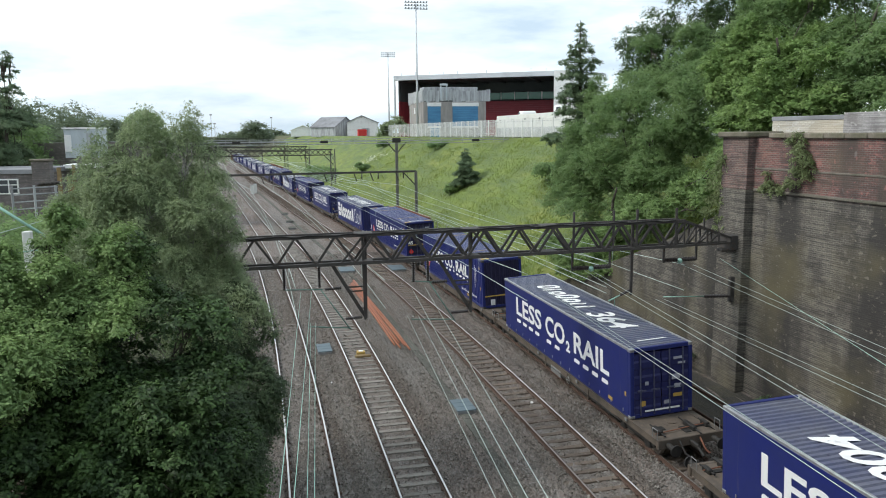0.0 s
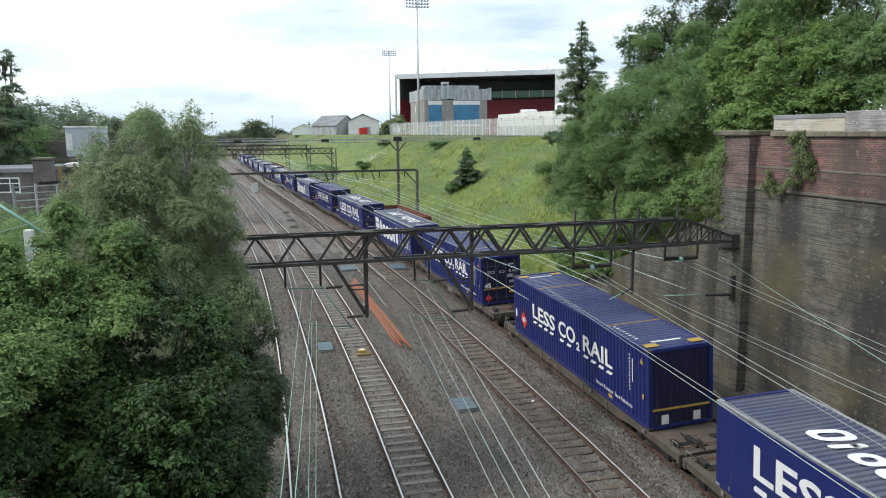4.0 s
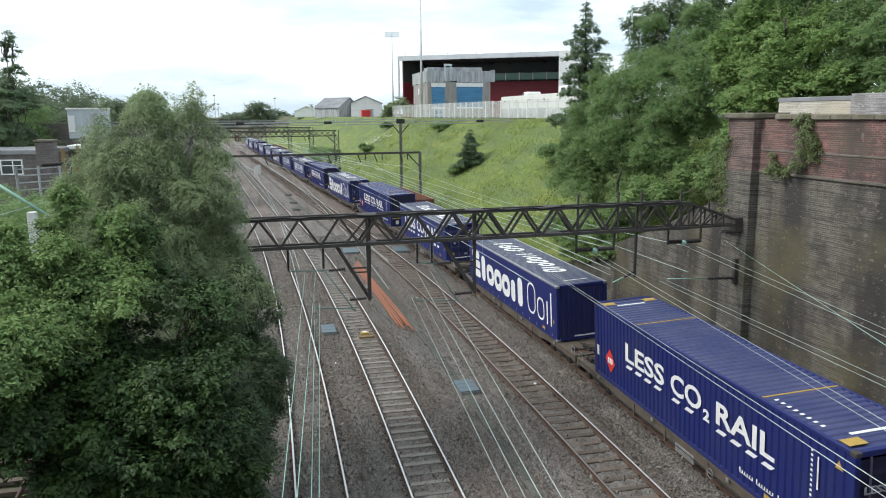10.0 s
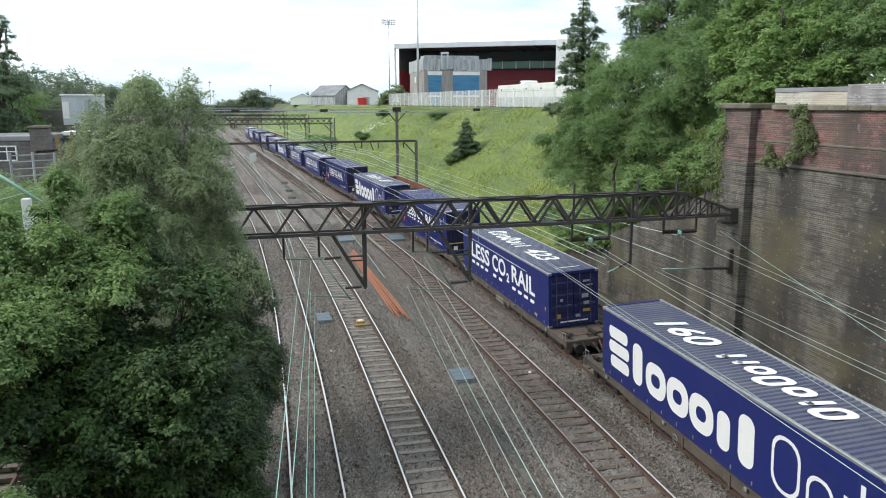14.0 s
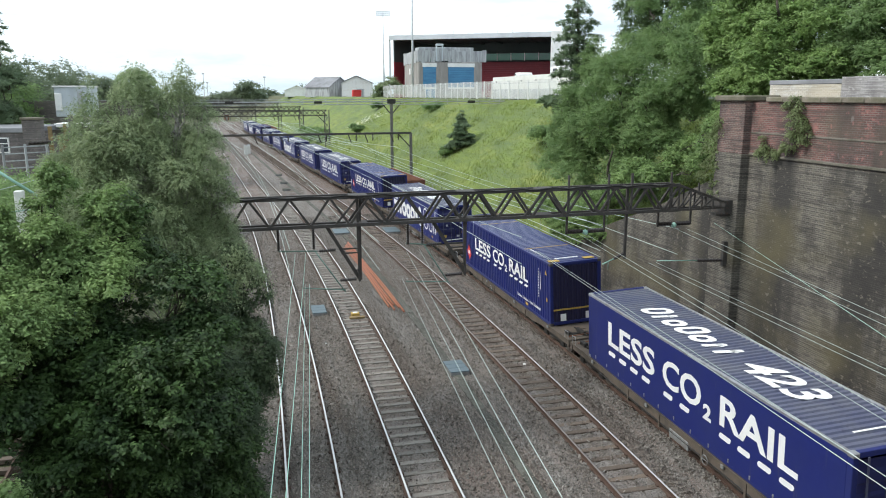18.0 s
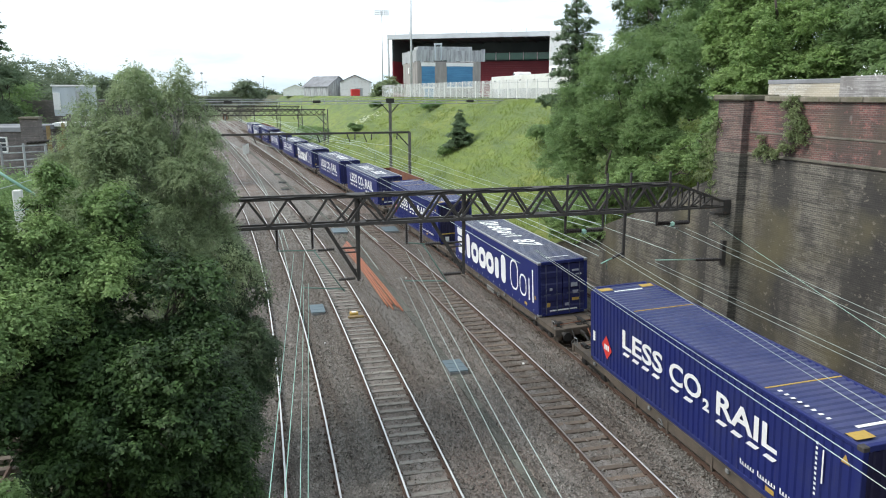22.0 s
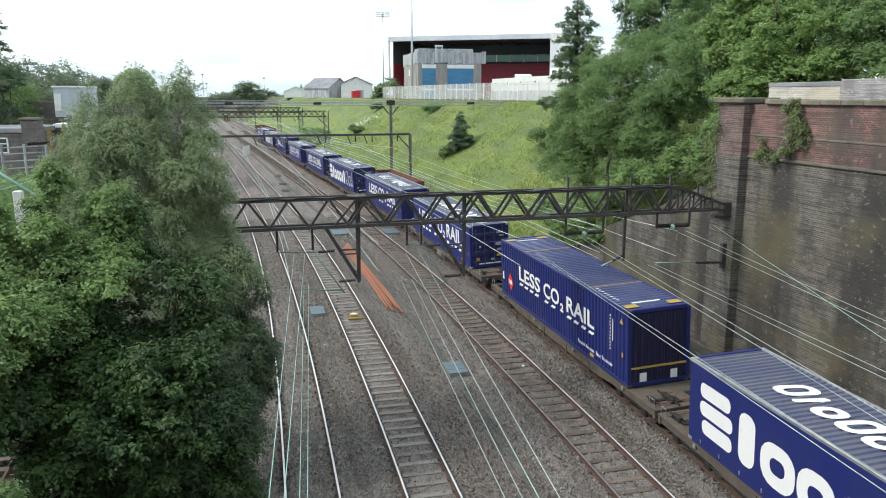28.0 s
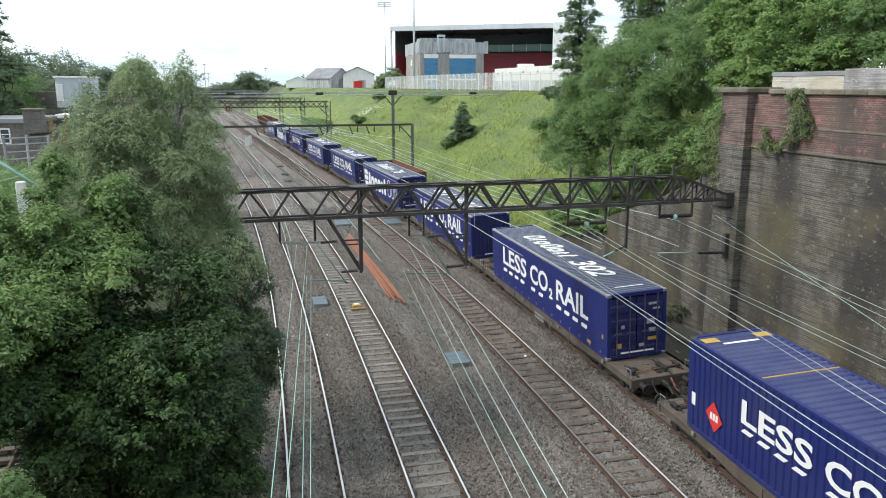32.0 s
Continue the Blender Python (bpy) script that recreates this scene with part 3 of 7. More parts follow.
def wall():
    w = thing("wall_retaining", pose(0, 0, 0), "tall sooty brick retaining wall with a red brick parapet", "retaining wall", kind="structure")
    bm = bmesh.new()
    box(bm, (WALL_X + 0.6, 8.42, 4.1), (1.2, 37.14, 9.0))
    part("lower_wall", bm, BRICK_SOOT, w)
    bm = bmesh.new()
    box(bm, (WALL_X + 0.57, 8.42, 9.74), (1.14, 37.1, 2.24))
    part("parapet", bm, BRICK_RED, w, "red brick parapet")
    bm = bmesh.new()
    box(bm, (WALL_X + 0.57, 8.42, 8.70), (1.25, 37.0, 0.12), 0.03)
    part("string_course", bm, STRING, w, "dark weathered string course")
    bm = bmesh.new()
    box(bm, (WALL_X + 0.58, 8.42, 9.60), (1.21, 37.0, 0.085), 0.02)
    part("string_course", bm, STRING, w, "dark weathered string course")
    for y0, y1 in ((26.9, 28.7), (17.1, 18.9)):
        bm = bmesh.new()
        box(bm, (PIER_X + 0.8, (y0 + y1) / 2, 4.1), (1.6, y1 - y0, 9.2), 0.02)
        part("pier", bm, BRICK_SOOT, w)
        bm = bmesh.new()
        box(bm, (PIER_X + 0.82, (y0 + y1) / 2, 9.8), (1.56, y1 - y0 - 0.06, 2.2), 0.02)
        part("pier_head", bm, BRICK_PIER, w)
        bm = bmesh.new()
        box(bm, (PIER_X + 0.75, (y0 + y1) / 2, 11.0), (1.8, y1 - y0 + 0.25, 0.24), 0.05)
        part("pier_cap", bm, STONE, w, "weathered stone cap")
    y = -9.5
    bm = bmesh.new()
    box(bm, (WALL_X + 0.55, 0, 10.96), (1.36, 0.985, 0.2), 0.03)
    me = bpy.data.meshes.new("coping_stone")
    bm.to_mesh(me)
    bm.free()
    me.materials.append(STONE)
    while y < 26.4:
        if not 16.9 < y < 19.1:
            share("coping_stone", me, w, pose(0, y + 0.003, rng.normal(0, 0.006)))
        y += 1.0
    # wing wall that comes down towards the bank
    v, f = [], []
    for x in (WALL_X - 0.1, WALL_X + 0.9):
        v += [(x, 28.7, -0.4), (x, 47, -0.4), (x, 47, 0.8), (x, 33.5, 5.6), (x, 28.7, 7.6)]
    f = [(4, 3, 2, 1, 0), (5, 6, 7, 8, 9)] + [(k, (k + 1) % 5, 5 + (k + 1) % 5, 5 + k) for k in range(5)]
    o = new("wing_wall", mesh_from("wing_wall", v, f, BRICK_SOOT))
    o.parent = w
    return w


wall()

def bridge():
    """The road bridge that carries the camera, behind every view."""
    t = thing("road_bridge", Matrix(), "brick road bridge across the railway cutting", "bridge", kind="structure")
    for name, c, sz, mat in (("deck", (2, -6.5, 8.8), (38, 12.6, 1.2), RENDER_GREY), ("parapet", (2, -0.4, 10.0), (38, 0.45, 1.2), BRICK_SOOT), ("parapet", (2, -12.3, 10.0), (38, 0.45, 1.2), BRICK_SOOT),
                             ("abutment", (-14, -6.5, 3.9), (6, 12.5, 8.7), BRICK_SOOT), ("road", (2, -6.35, 9.43), (37.8, 11.4, 0.06), TARMAC)):
        bm = bmesh.new()
        box(bm, c, sz, 0.03)
        part(name, bm, mat, t)
    return t


bridge()

# the street level behind the wall, and low garden walls on it
def slab(name, c, s, mat, label, category, bevel=0.02):
    bm = bmesh.new()
    box(bm, (0, 0, 0), s, bevel)
    me = bpy.data.meshes.new(name)
    bm.to_mesh(me)
    bm.free()
    me.materials.append(mat)
    ob = new(name, me)
    ob.location = c
    return tagged(ob, label, category, kind="structure")


slab("garden_wall", (21.75, 25.6, 11.06), (0.26, 4.0, 0.98), BRICK_WHITE, "low whitewashed brick wall with a dark coping", "wall")
slab("wall_coping", (21.78, 25.6, 11.64), (0.36, 4.06, 0.18), SLATE, "dark coping on the whitewashed wall", "coping")
slab("garden_wall", (21.70, 18.66, 11.18), (0.28, 9.8, 1.24), BRICK_GREY, "low grey brick wall behind the parapet", "wall")


# ---- overhead line ----
GY = 27.4


def rod_part(name, a, b, w, mat, parent, h=None):
    bm = bmesh.new()
    beam(bm, a, b, w, h)
    return part(name, bm, mat, parent)


def tube_part(name, a, b, r, mat, parent, n=8):
    bm = bmesh.new()
    tube(bm, a, b, r, n)
    return part(name, bm, mat, parent, smooth=True)


def insulator(a, b, parent, r=0.075):
    """A ribbed porcelain rod from a to b."""
    a, b = Vector(a), Vector(b)
    d = b - a
    bm = bmesh.new()
    tube(bm, a, b, r * 0.55, 8)
    k = max(4, int(d.length / 0.07))
    for j in range(k):
        p = a + d * ((j + 0.5) / k)
        tube(bm, p - d.normalized() * 0.016, p + d.normalized() * 0.016, r, 10, r * 0.8)
    return part("insulator", bm, INSUL, parent, "dark brown ribbed insulator")


def cord(bm, pts, r, n=6):
    """One unbroken round cord through the points."""
    pts = [Vector(q) for q in pts]
    rings = []
    for k, q in enumerate(pts):
        d = (pts[min(k + 1, len(pts) - 1)] - pts[max(k - 1, 0)]).normalized()
        u = d.cross(Vector((0, 0, 1) if abs(d.z) < 0.9 else (0, 1, 0))).normalized()
        w = d.cross(u)
        rings.append([bm.verts.new(q + u * r * math.cos(6.2832 * j / n) + w * r * math.sin(6.2832 * j / n)) for j in range(n)])
    for a, b in zip(rings[:-1], rings[1:]):
        for j in range(n):
            bm.faces.new((a[j], a[(j + 1) % n], b[(j + 1) % n], b[j]))
    bm.faces.new(rings[0][::-1])
    bm.faces.new(rings[-1])
    return bm


def main_gantry():
    t = thing("line_gantry", pose(0, GY, 0), "dark steel lattice gantry across the tracks, fixed to the brick pier", "line gantry")
    z0, z1, xa, xb, d = 6.42, 7.47, -5.2, 17.3, 0.27
    for s in (-d, d):
        for z in (z0, z1):
            rod_part("chord", (xa, s, z), (xb, s, z), 0.13, GIRDER, t, 0.12)
        n = int((xb - xa) / 0.72)
        step = (xb - xa) / n
        for k in range(n):
            a, b = xa + k * step, xa + (k + 1) * step
            up = k % 2 == 0
            if s < 0 or a > 3.4:
                rod_part("diagonal", (a, s, z0 if up else z1), (b, s, z1 if up else z0), 0.085, GIRDER, t, 0.085)
        # end that tapers to the pier
        rod_part("end_chord", (xb, s, z1), (19.75, s * 0.5, 6.60), 0.10, GIRDER, t, 0.08)
        rod_part("end_chord", (xb, s, z0), (19.75, s * 0.5, 6.42), 0.10, GIRDER, t, 0.08)
        for k, (x, zt) in enumerate(((17.3, z1), (17.85, 7.27), (18.4, 7.06), (18.95, 6.87))):
            rod_part("end_post", (x, s, z0), (x, s, zt), 0.055, GIRDER, t)
            if k < 3:
                rod_part("end_diagonal", (x, s, z0), (x + 0.55, s, zt - 0.2), 0.05, GIRDER, t)
    for k in range(0, 17):
        x = xa + k * 1.44
        if x < xb:
            rod_part("crosspiece", (x, -d, z0), (x, d, z0), 0.06, GIRDER, t)
            rod_part("crosspiece", (x, -d, z1), (x, d, z1), 0.06, GIRDER, t)
    pts = [(xa + 0.5 * k, -d - 0.09 + 0.03 * math.sin(k * 1.7), z1 + 0.05 + 0.035 * math.sin(k * 2.3)) for k in range(int((xb - xa) / 0.5))]
    part("conduit", cord(bmesh.new(), pts, 0.03, 6), BLACK, t, "black cable tied along the top chord")
    bm = bmesh.new()
    box(bm, (19.79, 0.25, 6.42), (0.36, 0.9, 0.62), 0.02)
    part("wall_bracket", bm, GIRDER, t)
    bm = bmesh.new()
    box(bm, (19.6, 0.1, 6.1), (0.7, 0.4, 0.12), 0.02)
    part("wall_bracket", bm, GIRDER, t)
    # splice plates where the boom sections meet
    for x in (3.85, 8.05, 11.3):
        for z in (z0, z1):
            bm = bmesh.new()
            box(bm, (x, 0, z), (0.7, 0.66, 0.13), 0.015)
            part("splice_plate", bm, GIRDER, t)
        rod_part("strut", (x - 0.9, -d, z0), (x, -d, z1), 0.075, GIRDER, t)
        rod_part("strut", (x + 0.9, -d, z0), (x, -d, z1), 0.075, GIRDER, t)
    # V-shaped drop frames
    for x, dx in ((3.88, 1.25), (8.06, 1.33)):
        for s in (-0.12, 0.12):
            rod_part("drop_post", (x + s * 0.6, s, z1), (x + s * 0.3, s, 4.2), 0.085, GIRDER, t)
        rod_part("drop_brace", (x - dx, 0, z0), (x + 0.02, 0, 4.22), 0.10, GIRDER, t, 0.13)
        rod_part("drop_rung", (x - 0.75, 0, 5.47), (x, 0, 5.47), 0.06, GIRDER, t)
        rod_part("drop_rung", (x - 0.7, 0, 5.30), (x, 0, 5.30), 0.05, GIRDER, t)
        rod_part("drop_rung", (x - 0.25, 0, 4.62), (x, 0, 4.62), 0.05, GIRDER, t)
    for x in (0.88, 2.17, 5.77, 6.34):
        insulator((x, 0, z0 - 0.05), (x, 0, 5.52), t)
    insulator((2.98, 0, 5.46), (2.36, 0, 5.43), t)
    insulator((3.74, 0, 4.27), (3.11, 0, 4.25), t)
    insulator((7.1, 0, 5.48), (6.5, 0, 5.46), t)
    insulator((7.95, 0, 4.22), (7.25, 0, 4.20), t)
    for a, b in (((0.88, 0, 5.50), (2.3, 0, 5.44)), ((2.2, 0, 5.45), (3.28, -0.3, 3.85)), ((3.28, -0.3, 3.95), (1.7, -0.3, 4.12)),
                 ((5.7, 0, 5.56), (6.5, 0, 5.47)), ((6.4, 0, 5.46), (7.35, -0.3, 3.9)), ((7.3, -0.3, 4.0), (5.6, -0.3, 4.12))):
        tube_part("registration_arm", a, b, 0.024, GREEN_TUBE, t)
    # hangers over the right-hand lines
    for x0, x1, z in ((12.38, 14.05, 5.68), (16.53, 18.07, 5.80)):
        rod_part("hanger", (x0, 0, z0), (x0, 0, z - 0.1), 0.075, GIRDER, t)
        rod_part("hanger", (x1, 0, z0), (x1, 0, z - 0.05), 0.075, GIRDER, t)
        m = (x0 + x1) / 2
        insulator((x0, 0, z), (m - 0.12, 0, z), t, 0.10)
        insulator((x1, 0, z), (m + 0.12, 0, z), t, 0.10)
        bm = bmesh.new()
        bmesh.ops.create_icosphere(bm, subdivisions=1, radius=0.13, matrix=pose(m, 0, z - 0.06))
        part("clamp", bm, COPPER, t, "green-stained wire clamp")
    rod_part("drop_post", (15.05, 0, z1), (15.05, 0, 4.4), 0.10, GIRDER, t)
    insulator((15.0, 0, 4.62), (14.55, 0, 4.42), t)
    tube_part("registration_arm", (14.55, 0, 4.42), (14.05, 0, 4.22), 0.03, COPPER, t)
    tube_part("steady_arm", (14.32, 0, 4.34), (14.32, 0, 3.98), 0.018, GREEN_TUBE, t)
    rod_part("wall_post", (19.87, 0, 4.9), (19.87, 0, 3.8), 0.20, GIRDER, t)
    insulator((19.8, 0, 4.06), (18.55, 0, 4.12), t)
    tube_part("registration_arm", (18.55, 0, 4.12), (16.6, 0, 4.22), 0.022, COPPER, t)
    # short uprights on top of the boom
    for x in (12.3, 14.05, 15.1, 16.9):
        rod_part("upright", (x, -d, z0), (x, -d, z1 + 0.55), 0.075, GIRDER, t)
    rod_part("upright", (18.4, 0, 7.0), (18.4, 0, 7.5), 0.06, GIRDER, t)
    return t


main_gantry()


def portal(y, x0, x1, z, label, w=0.22, mast=0.28, lattice_h=0.0, left=True, right=True, drops=()):
    t = thing("line_portal", pose(0, y, 0), label, "line portal", "portals along the line")
    if lattice_h:
        for zz in (z, z + lattice_h):
            for d in (-0.35, 0.35):
                rod_part("chord", (x0, d, zz), (x1, d, zz), 0.16, GIRDER, t)
        n = int((x1 - x0) / 1.1)
        for d in (-0.35, 0.35):
            for k in range(n):
                a, b = x0 + k * (x1 - x0) / n, x0 + (k + 1) * (x1 - x0) / n
                up = k % 2 == (d > 0)
                rod_part("diagonal", (a, d, z if up else z + lattice_h), (b, d, z + lattice_h if up else z), 0.13, GIRDER, t)
    else:
        rod_part("beam", (x0, 0, z), (x1, 0, z), w, GIRDER, t, w)
    for on, x, s in ((left, x0, 1), (right, x1, -1)):
        if on and lattice_h:
            for q in (-0.45, 0.45):
                rod_part("mast_leg", (x + q, 0, -0.3), (x + q, 0, z + lattice_h), 0.18, MAST, t)
            for k in range(6):
                h0 = k * (z + 0.3) / 6 - 0.3
                rod_part("mast_lacing", (x - 0.45, 0, h0), (x + 0.45, 0, h0 + (z + 0.3) / 6), 0.09, MAST, t)
                rod_part("mast_lacing", (x + 0.45, 0, h0), (x - 0.45, 0, h0 + (z + 0.3) / 6), 0.09, MAST, t)
            rod_part("brace", (x, 0, z - 1.8), (x + s * 1.8, 0, z), 0.14, GIRDER, t)
        elif on:
            rod_part("mast", (x, 0, -0.3), (x, 0, z + lattice_h), mast, MAST, t)
            rod_part("brace", (x, 0, z - 1.6), (x + s * 1.5, 0, z), 0.11, GIRDER, t)
    for x in drops:
        rod_part("drop_post", (x, 0, z), (x + 0.35, 0, z - 0.95), 0.10, GIRDER, t)
        insulator((x + 0.9, 0, z - 0.1), (x + 0.9, 0, z - 0.75), t, 0.09)
    return t


portal(80.0, -4.6, 17.3, 7.02, "slender steel portal over the tracks", drops=(0.6, 3.2, 7.2, 10.4, 12.2, 15.0))
portal(150.0, -16.0, 15.4, 7.0, "lattice steel portal far along the tracks", lattice_h=1.1, drops=(-8, -4, 0, 5, 9))
portal(178.0, -19.0, 12.4, 7.2, "lattice steel portal far along the tracks", lattice_h=1.1, drops=(-10, -5, 1, 6))
portal(215.0, -24.0, 9.0, 7.6, "distant lattice steel portal over the tracks", lattice_h=1.2, drops=(-14, -8, -2, 4))
portal(262.0, -34.0, 3.0, 8.2, "distant steel portal over the tracks", 0.3, 0.34, drops=(-20, -12, -5))
portal(310.0, -38.0, -2.0, 8.4, "distant lattice portal over the tracks", lattice_h=1.3, drops=(-24, -14, -8))


def high_span():
    """The long high boom near the eye's own height, with its Y-topped mast."""
    t = thing("high_line_boom", pose(0, 98, 0), "long grey boom on tall masts across the whole cutting", "line boom")
    for dz, w in ((0.0, 0.09), (0.36, 0.16), (0.64, 0.07)):
        rod_part("chord", (-27.5, 0, 9.85 + dz), (40.5, 0, 9.85 + dz), 0.2, GALV, t, w)
    for k in range(46):
        x = -27 + k * 1.48
        rod_part("post", (x, 0, 9.8), (x, 0, 10.5), 0.07, GALV, t)
    for x, zb in ((18.6, -0.3), (-26.6, 3.0)):
        rod_part("mast", (x, 0, zb), (x, 0, 10.3), 0.34, MAST, t)
        for s in (-1, 1):
            rod_part("brace", (x, 0, 8.5), (x + s * 1.3, 0, 10.0), 0.12, GIRDER, t)
        bm = bmesh.new()
        box(bm, (x, 0, 10.25), (1.1, 0.5, 0.6), 0.05)
        part("cap_box", bm, BLACK, t)
    for x in (-2.0, 29.6, 9.0, -13):
        bm = bmesh.new()
        box(bm, (x, -0.2, 10.15), (1.0, 0.4, 0.35), 0.08)
        part("insulator_box", bm, BLACK, t)
    rod_part("post", (38.8, 0, 8.6), (38.8, 0, 10.2), 0.3, GIRDER, t)
    return t


high_span()


def wire(name, pts, mat, parent, r=0.0078):
    return part(name, cord(bmesh.new(), pts, r), mat, parent, smooth=True)


def stretch_to(a, b, y):
    a, b = Vector(a), Vector(b)
    return a + (b - a) * ((y - a.y) / (b.y - a.y))


def near_span(label, rows, mat=WIRE):
    t = thing("overhead_wires", Matrix(), label, "overhead wires", "wires over the tracks")
    for name, a, b, y0, y1 in rows:
        wire(name, [stretch_to(a, b, y0), stretch_to(a, b, y1)], mat if name != "stay_wire" else COPPER, t)
    return t


near_span("green-tinged overhead wires over the first bright track", (
    ("messenger_wire", (0.80, 19.3, 5.4), (0.04, 10.2, 5.4), 27.3, 3.0), ("messenger_wire", (1.10, 19.2, 5.4), (0.26, 10.2, 5.4), 27.3, 3.0),
    ("contact_wire", (1.45, 23.1, 4.2), (0.57, 12.1, 4.2), 27.3, 3.0), ("contact_wire", (1.61, 23.1, 4.2), (0.71, 12.1, 4.2), 27.3, 3.0)), COPPER)
near_span("pale overhead wires over the track with concrete sleepers", (
    ("contact_wire", (5.05, 22.2, 4.2), (4.10, 11.2, 4.2), 27.3, 3.0), ("contact_wire", (5.43, 22.1, 4.2), (4.40, 11.1, 4.2), 27.3, 3.0),
    ("messenger_wire", (4.83, 18.5, 5.3), (3.95, 9.3, 5.3), 27.3, 3.0), ("messenger_wire", (5.24, 18.4, 5.3), (4.25, 9.2, 5.3), 27.3, 3.0)))
near_span("twin pale overhead wires beside the container train", (
    ("messenger_wire", (10.80, 21.8, 4.95), (10.10, 10.8, 4.95), 27.4, 3.0), ("contact_wire", (10.62, 21.4, 4.95), (9.83, 10.9, 4.95), 27.4, 3.0)))
near_span("twin pale overhead wires above the container train", (
    ("messenger_wire", (13.13, 27.2, 5.6), (13.2, 12.2, 4.37), 27.4, 3.0), ("contact_wire", (12.95, 26.8, 5.5), (12.85, 11.8, 4.35), 27.4, 3.0)))
near_span("pale overhead wires close to the brick wall", (
    ("messenger_wire", (17.93, 28.1, 5.6), (18.1, 17.1, 4.65), 27.4, 3.0), ("messenger_wire", (17.31, 27.2, 5.6), (17.6, 16.5, 4.6), 27.4, 3.0),
    ("contact_wire", (16.3, 23.0, 4.15), (15.8, 14.7, 4.15), 27.4, 3.0), ("contact_wire", (15.9, 22.3, 4.15), (15.4, 14.3, 4.15), 27.4, 3.0),
    ("stay_wire", (19.7, 28.2, 5.65), (15.74, 14.74, 5.0), 27.9, 3.0)))


def far_span(i, label, stops, dz=0.0):
    """Messenger, contact wire and droppers over one track, from support to support."""
    t = thing("overhead_wires", Matrix(), label, "overhead wires", "wires over the tracks")
    for y0, y1 in zip(stops[:-1], stops[1:]):
        ys_ = np.linspace(y0, y1, 9)
        top = [(float(line_x(i, y)) - 0.15, y, 5.55 + dz - 0.75 * (1 - ((y - y0) / (y1 - y0) * 2 - 1) ** 2)) for y in ys_]
        low = [(float(line_x(i, y)) - 0.15, y, 4.45 + dz) for y in ys_]
        r = 0.009 + 0.00014 * y0
        wire("messenger_wire", top, WIRE, t, r)
        wire("contact_wire", low, WIRE, t, r)
        for a, b in zip(top[1:-1:2], low[1:-1:2]):
            wire("dropper", [a, b], WIRE, t, 0.008)
    return t


for i in range(5):
    far_span(i, "pale overhead wires that run along the tracks to the far portals", (27.4, 80, 150, 215), 0.1 * (i % 2))
far_span(3, "pale overhead wires that run along the tracks to the far portals", (27.4, 80, 150), 0.35)


# ---- the train ----
SWAP_H, BOX_H, BOX_L, BOX_W = 2.62, 2.896, 13.716, 2.5
DECK = 0.94
LEAN = 2.62
# kind, side, end that faces us, number on the roof, which way it reads
TRAIN = (("S", "slogan", "doors", "004", -1), ("S", "slogan", "doors", "364", 1), ("C", "slogan", "plain", "", 1), ("C", "slogan", "doors", "", 1),
         ("S", "brand", "plain", "091", -1), ("S", "slogan", "doors", "423", 1), ("C", "slogan", "plain", "", 1), ("S", "brand", "doors", "87", 1),
         ("C", "slogan", "plain", "", 1), ("S", "slogan", "doors", "302", 1), ("S", "slogan", "plain", "118", -1), ("S", "brand", "doors", "76", 1),
         ("S", "slogan", "doors", "205", 1), ("S", "slogan", "plain", "331", 1), ("C", "slogan", "plain", "", 1), ("S", "brand", "doors", "59", 1),
         ("S", "slogan", "doors", "140", 1))
store = {}


def cached(name, mat, build):
    """One mesh for all alike parts."""
    if name not in store:
        bm = bmesh.new()
        build(bm)
        me = bpy.data.meshes.new(name.split(":")[0])
        bm.to_mesh(me)
        bm.free()
        me.materials.append(mat)
        store[name] = me
    return store[name]


def piece(name, key, mat, parent, build, label=""):
    ob = new(name, cached(key, mat, build))
    ob.parent = parent
    if label:
        ob["label"] = label
    return ob


def ribbed(bm, length, height, pitch, depth, origin, along, up, out):
    """A trapezoid-ribbed panel that runs along `along`, with ribs along `up`, pressed in against `out`."""
    o, a, u, w = Vector(origin), Vector(along), Vector(up), Vector(out)
    n = max(1, round(length / pitch))
    p = length / n
    xs = []
    for k in range(n):
        xs += [(k * p, 0), (k * p + p * 0.36, 0), (k * p + p * 0.5, -depth), (k * p + p * 0.86, -depth)]
    xs.append((length, 0))
    lo = [bm.verts.new(o + a * x + w * d) for x, d in xs]
    hi = [bm.verts.new(o + a * x + w * d + u * height) for x, d in xs]
    for k in range(len(xs) - 1):
        bm.faces.new((lo[k], lo[k + 1], hi[k + 1], hi[k]))


SIDE = Matrix(((0, 0, -1, 0), (-1, 0, 0, 0), (0, 1, 0, 0), (0, 0, 0, 1)))
ROOF = Matrix(((0, 1, 0, 0), (-1, 0, 0, 0), (0, 0, 1, 0), (0, 0, 0, 1)))
ROOF_BACK = Matrix(((0, -1, 0, 0), (1, 0, 0, 0), (0, 0, 1, 0), (0, 0, 0, 1)))
END = Matrix(((1, 0, 0, 0), (0, 0, -1, 0), (0, 1, 0, 0), (0, 0, 0, 1)))


def lay(m, x, y, z):
    """The pose m with its origin at (x, y, z)."""
    m = m.copy()
    m.translation = (x, y, z)
    return m


def words(parent, key, text, mat, m, size, width, bold=0.012, shear=0.0, name="lettering"):
    if key not in store:
        ob = lettering(name, text, mat, parent, m, size, width, bold, shear)
        store[key] = ob.data
        return ob
    return share(name, store[key], parent, m)


def flat_bar(bm, x0, x1, y0, y1, slant=0.0):
    v = [bm.verts.new((x0, y0, 0)), bm.verts.new((x1, y0, 0)), bm.verts.new((x1 + slant, y1, 0)), bm.verts.new((x0 + slant, y1, 0))]
    bm.faces.new(v)


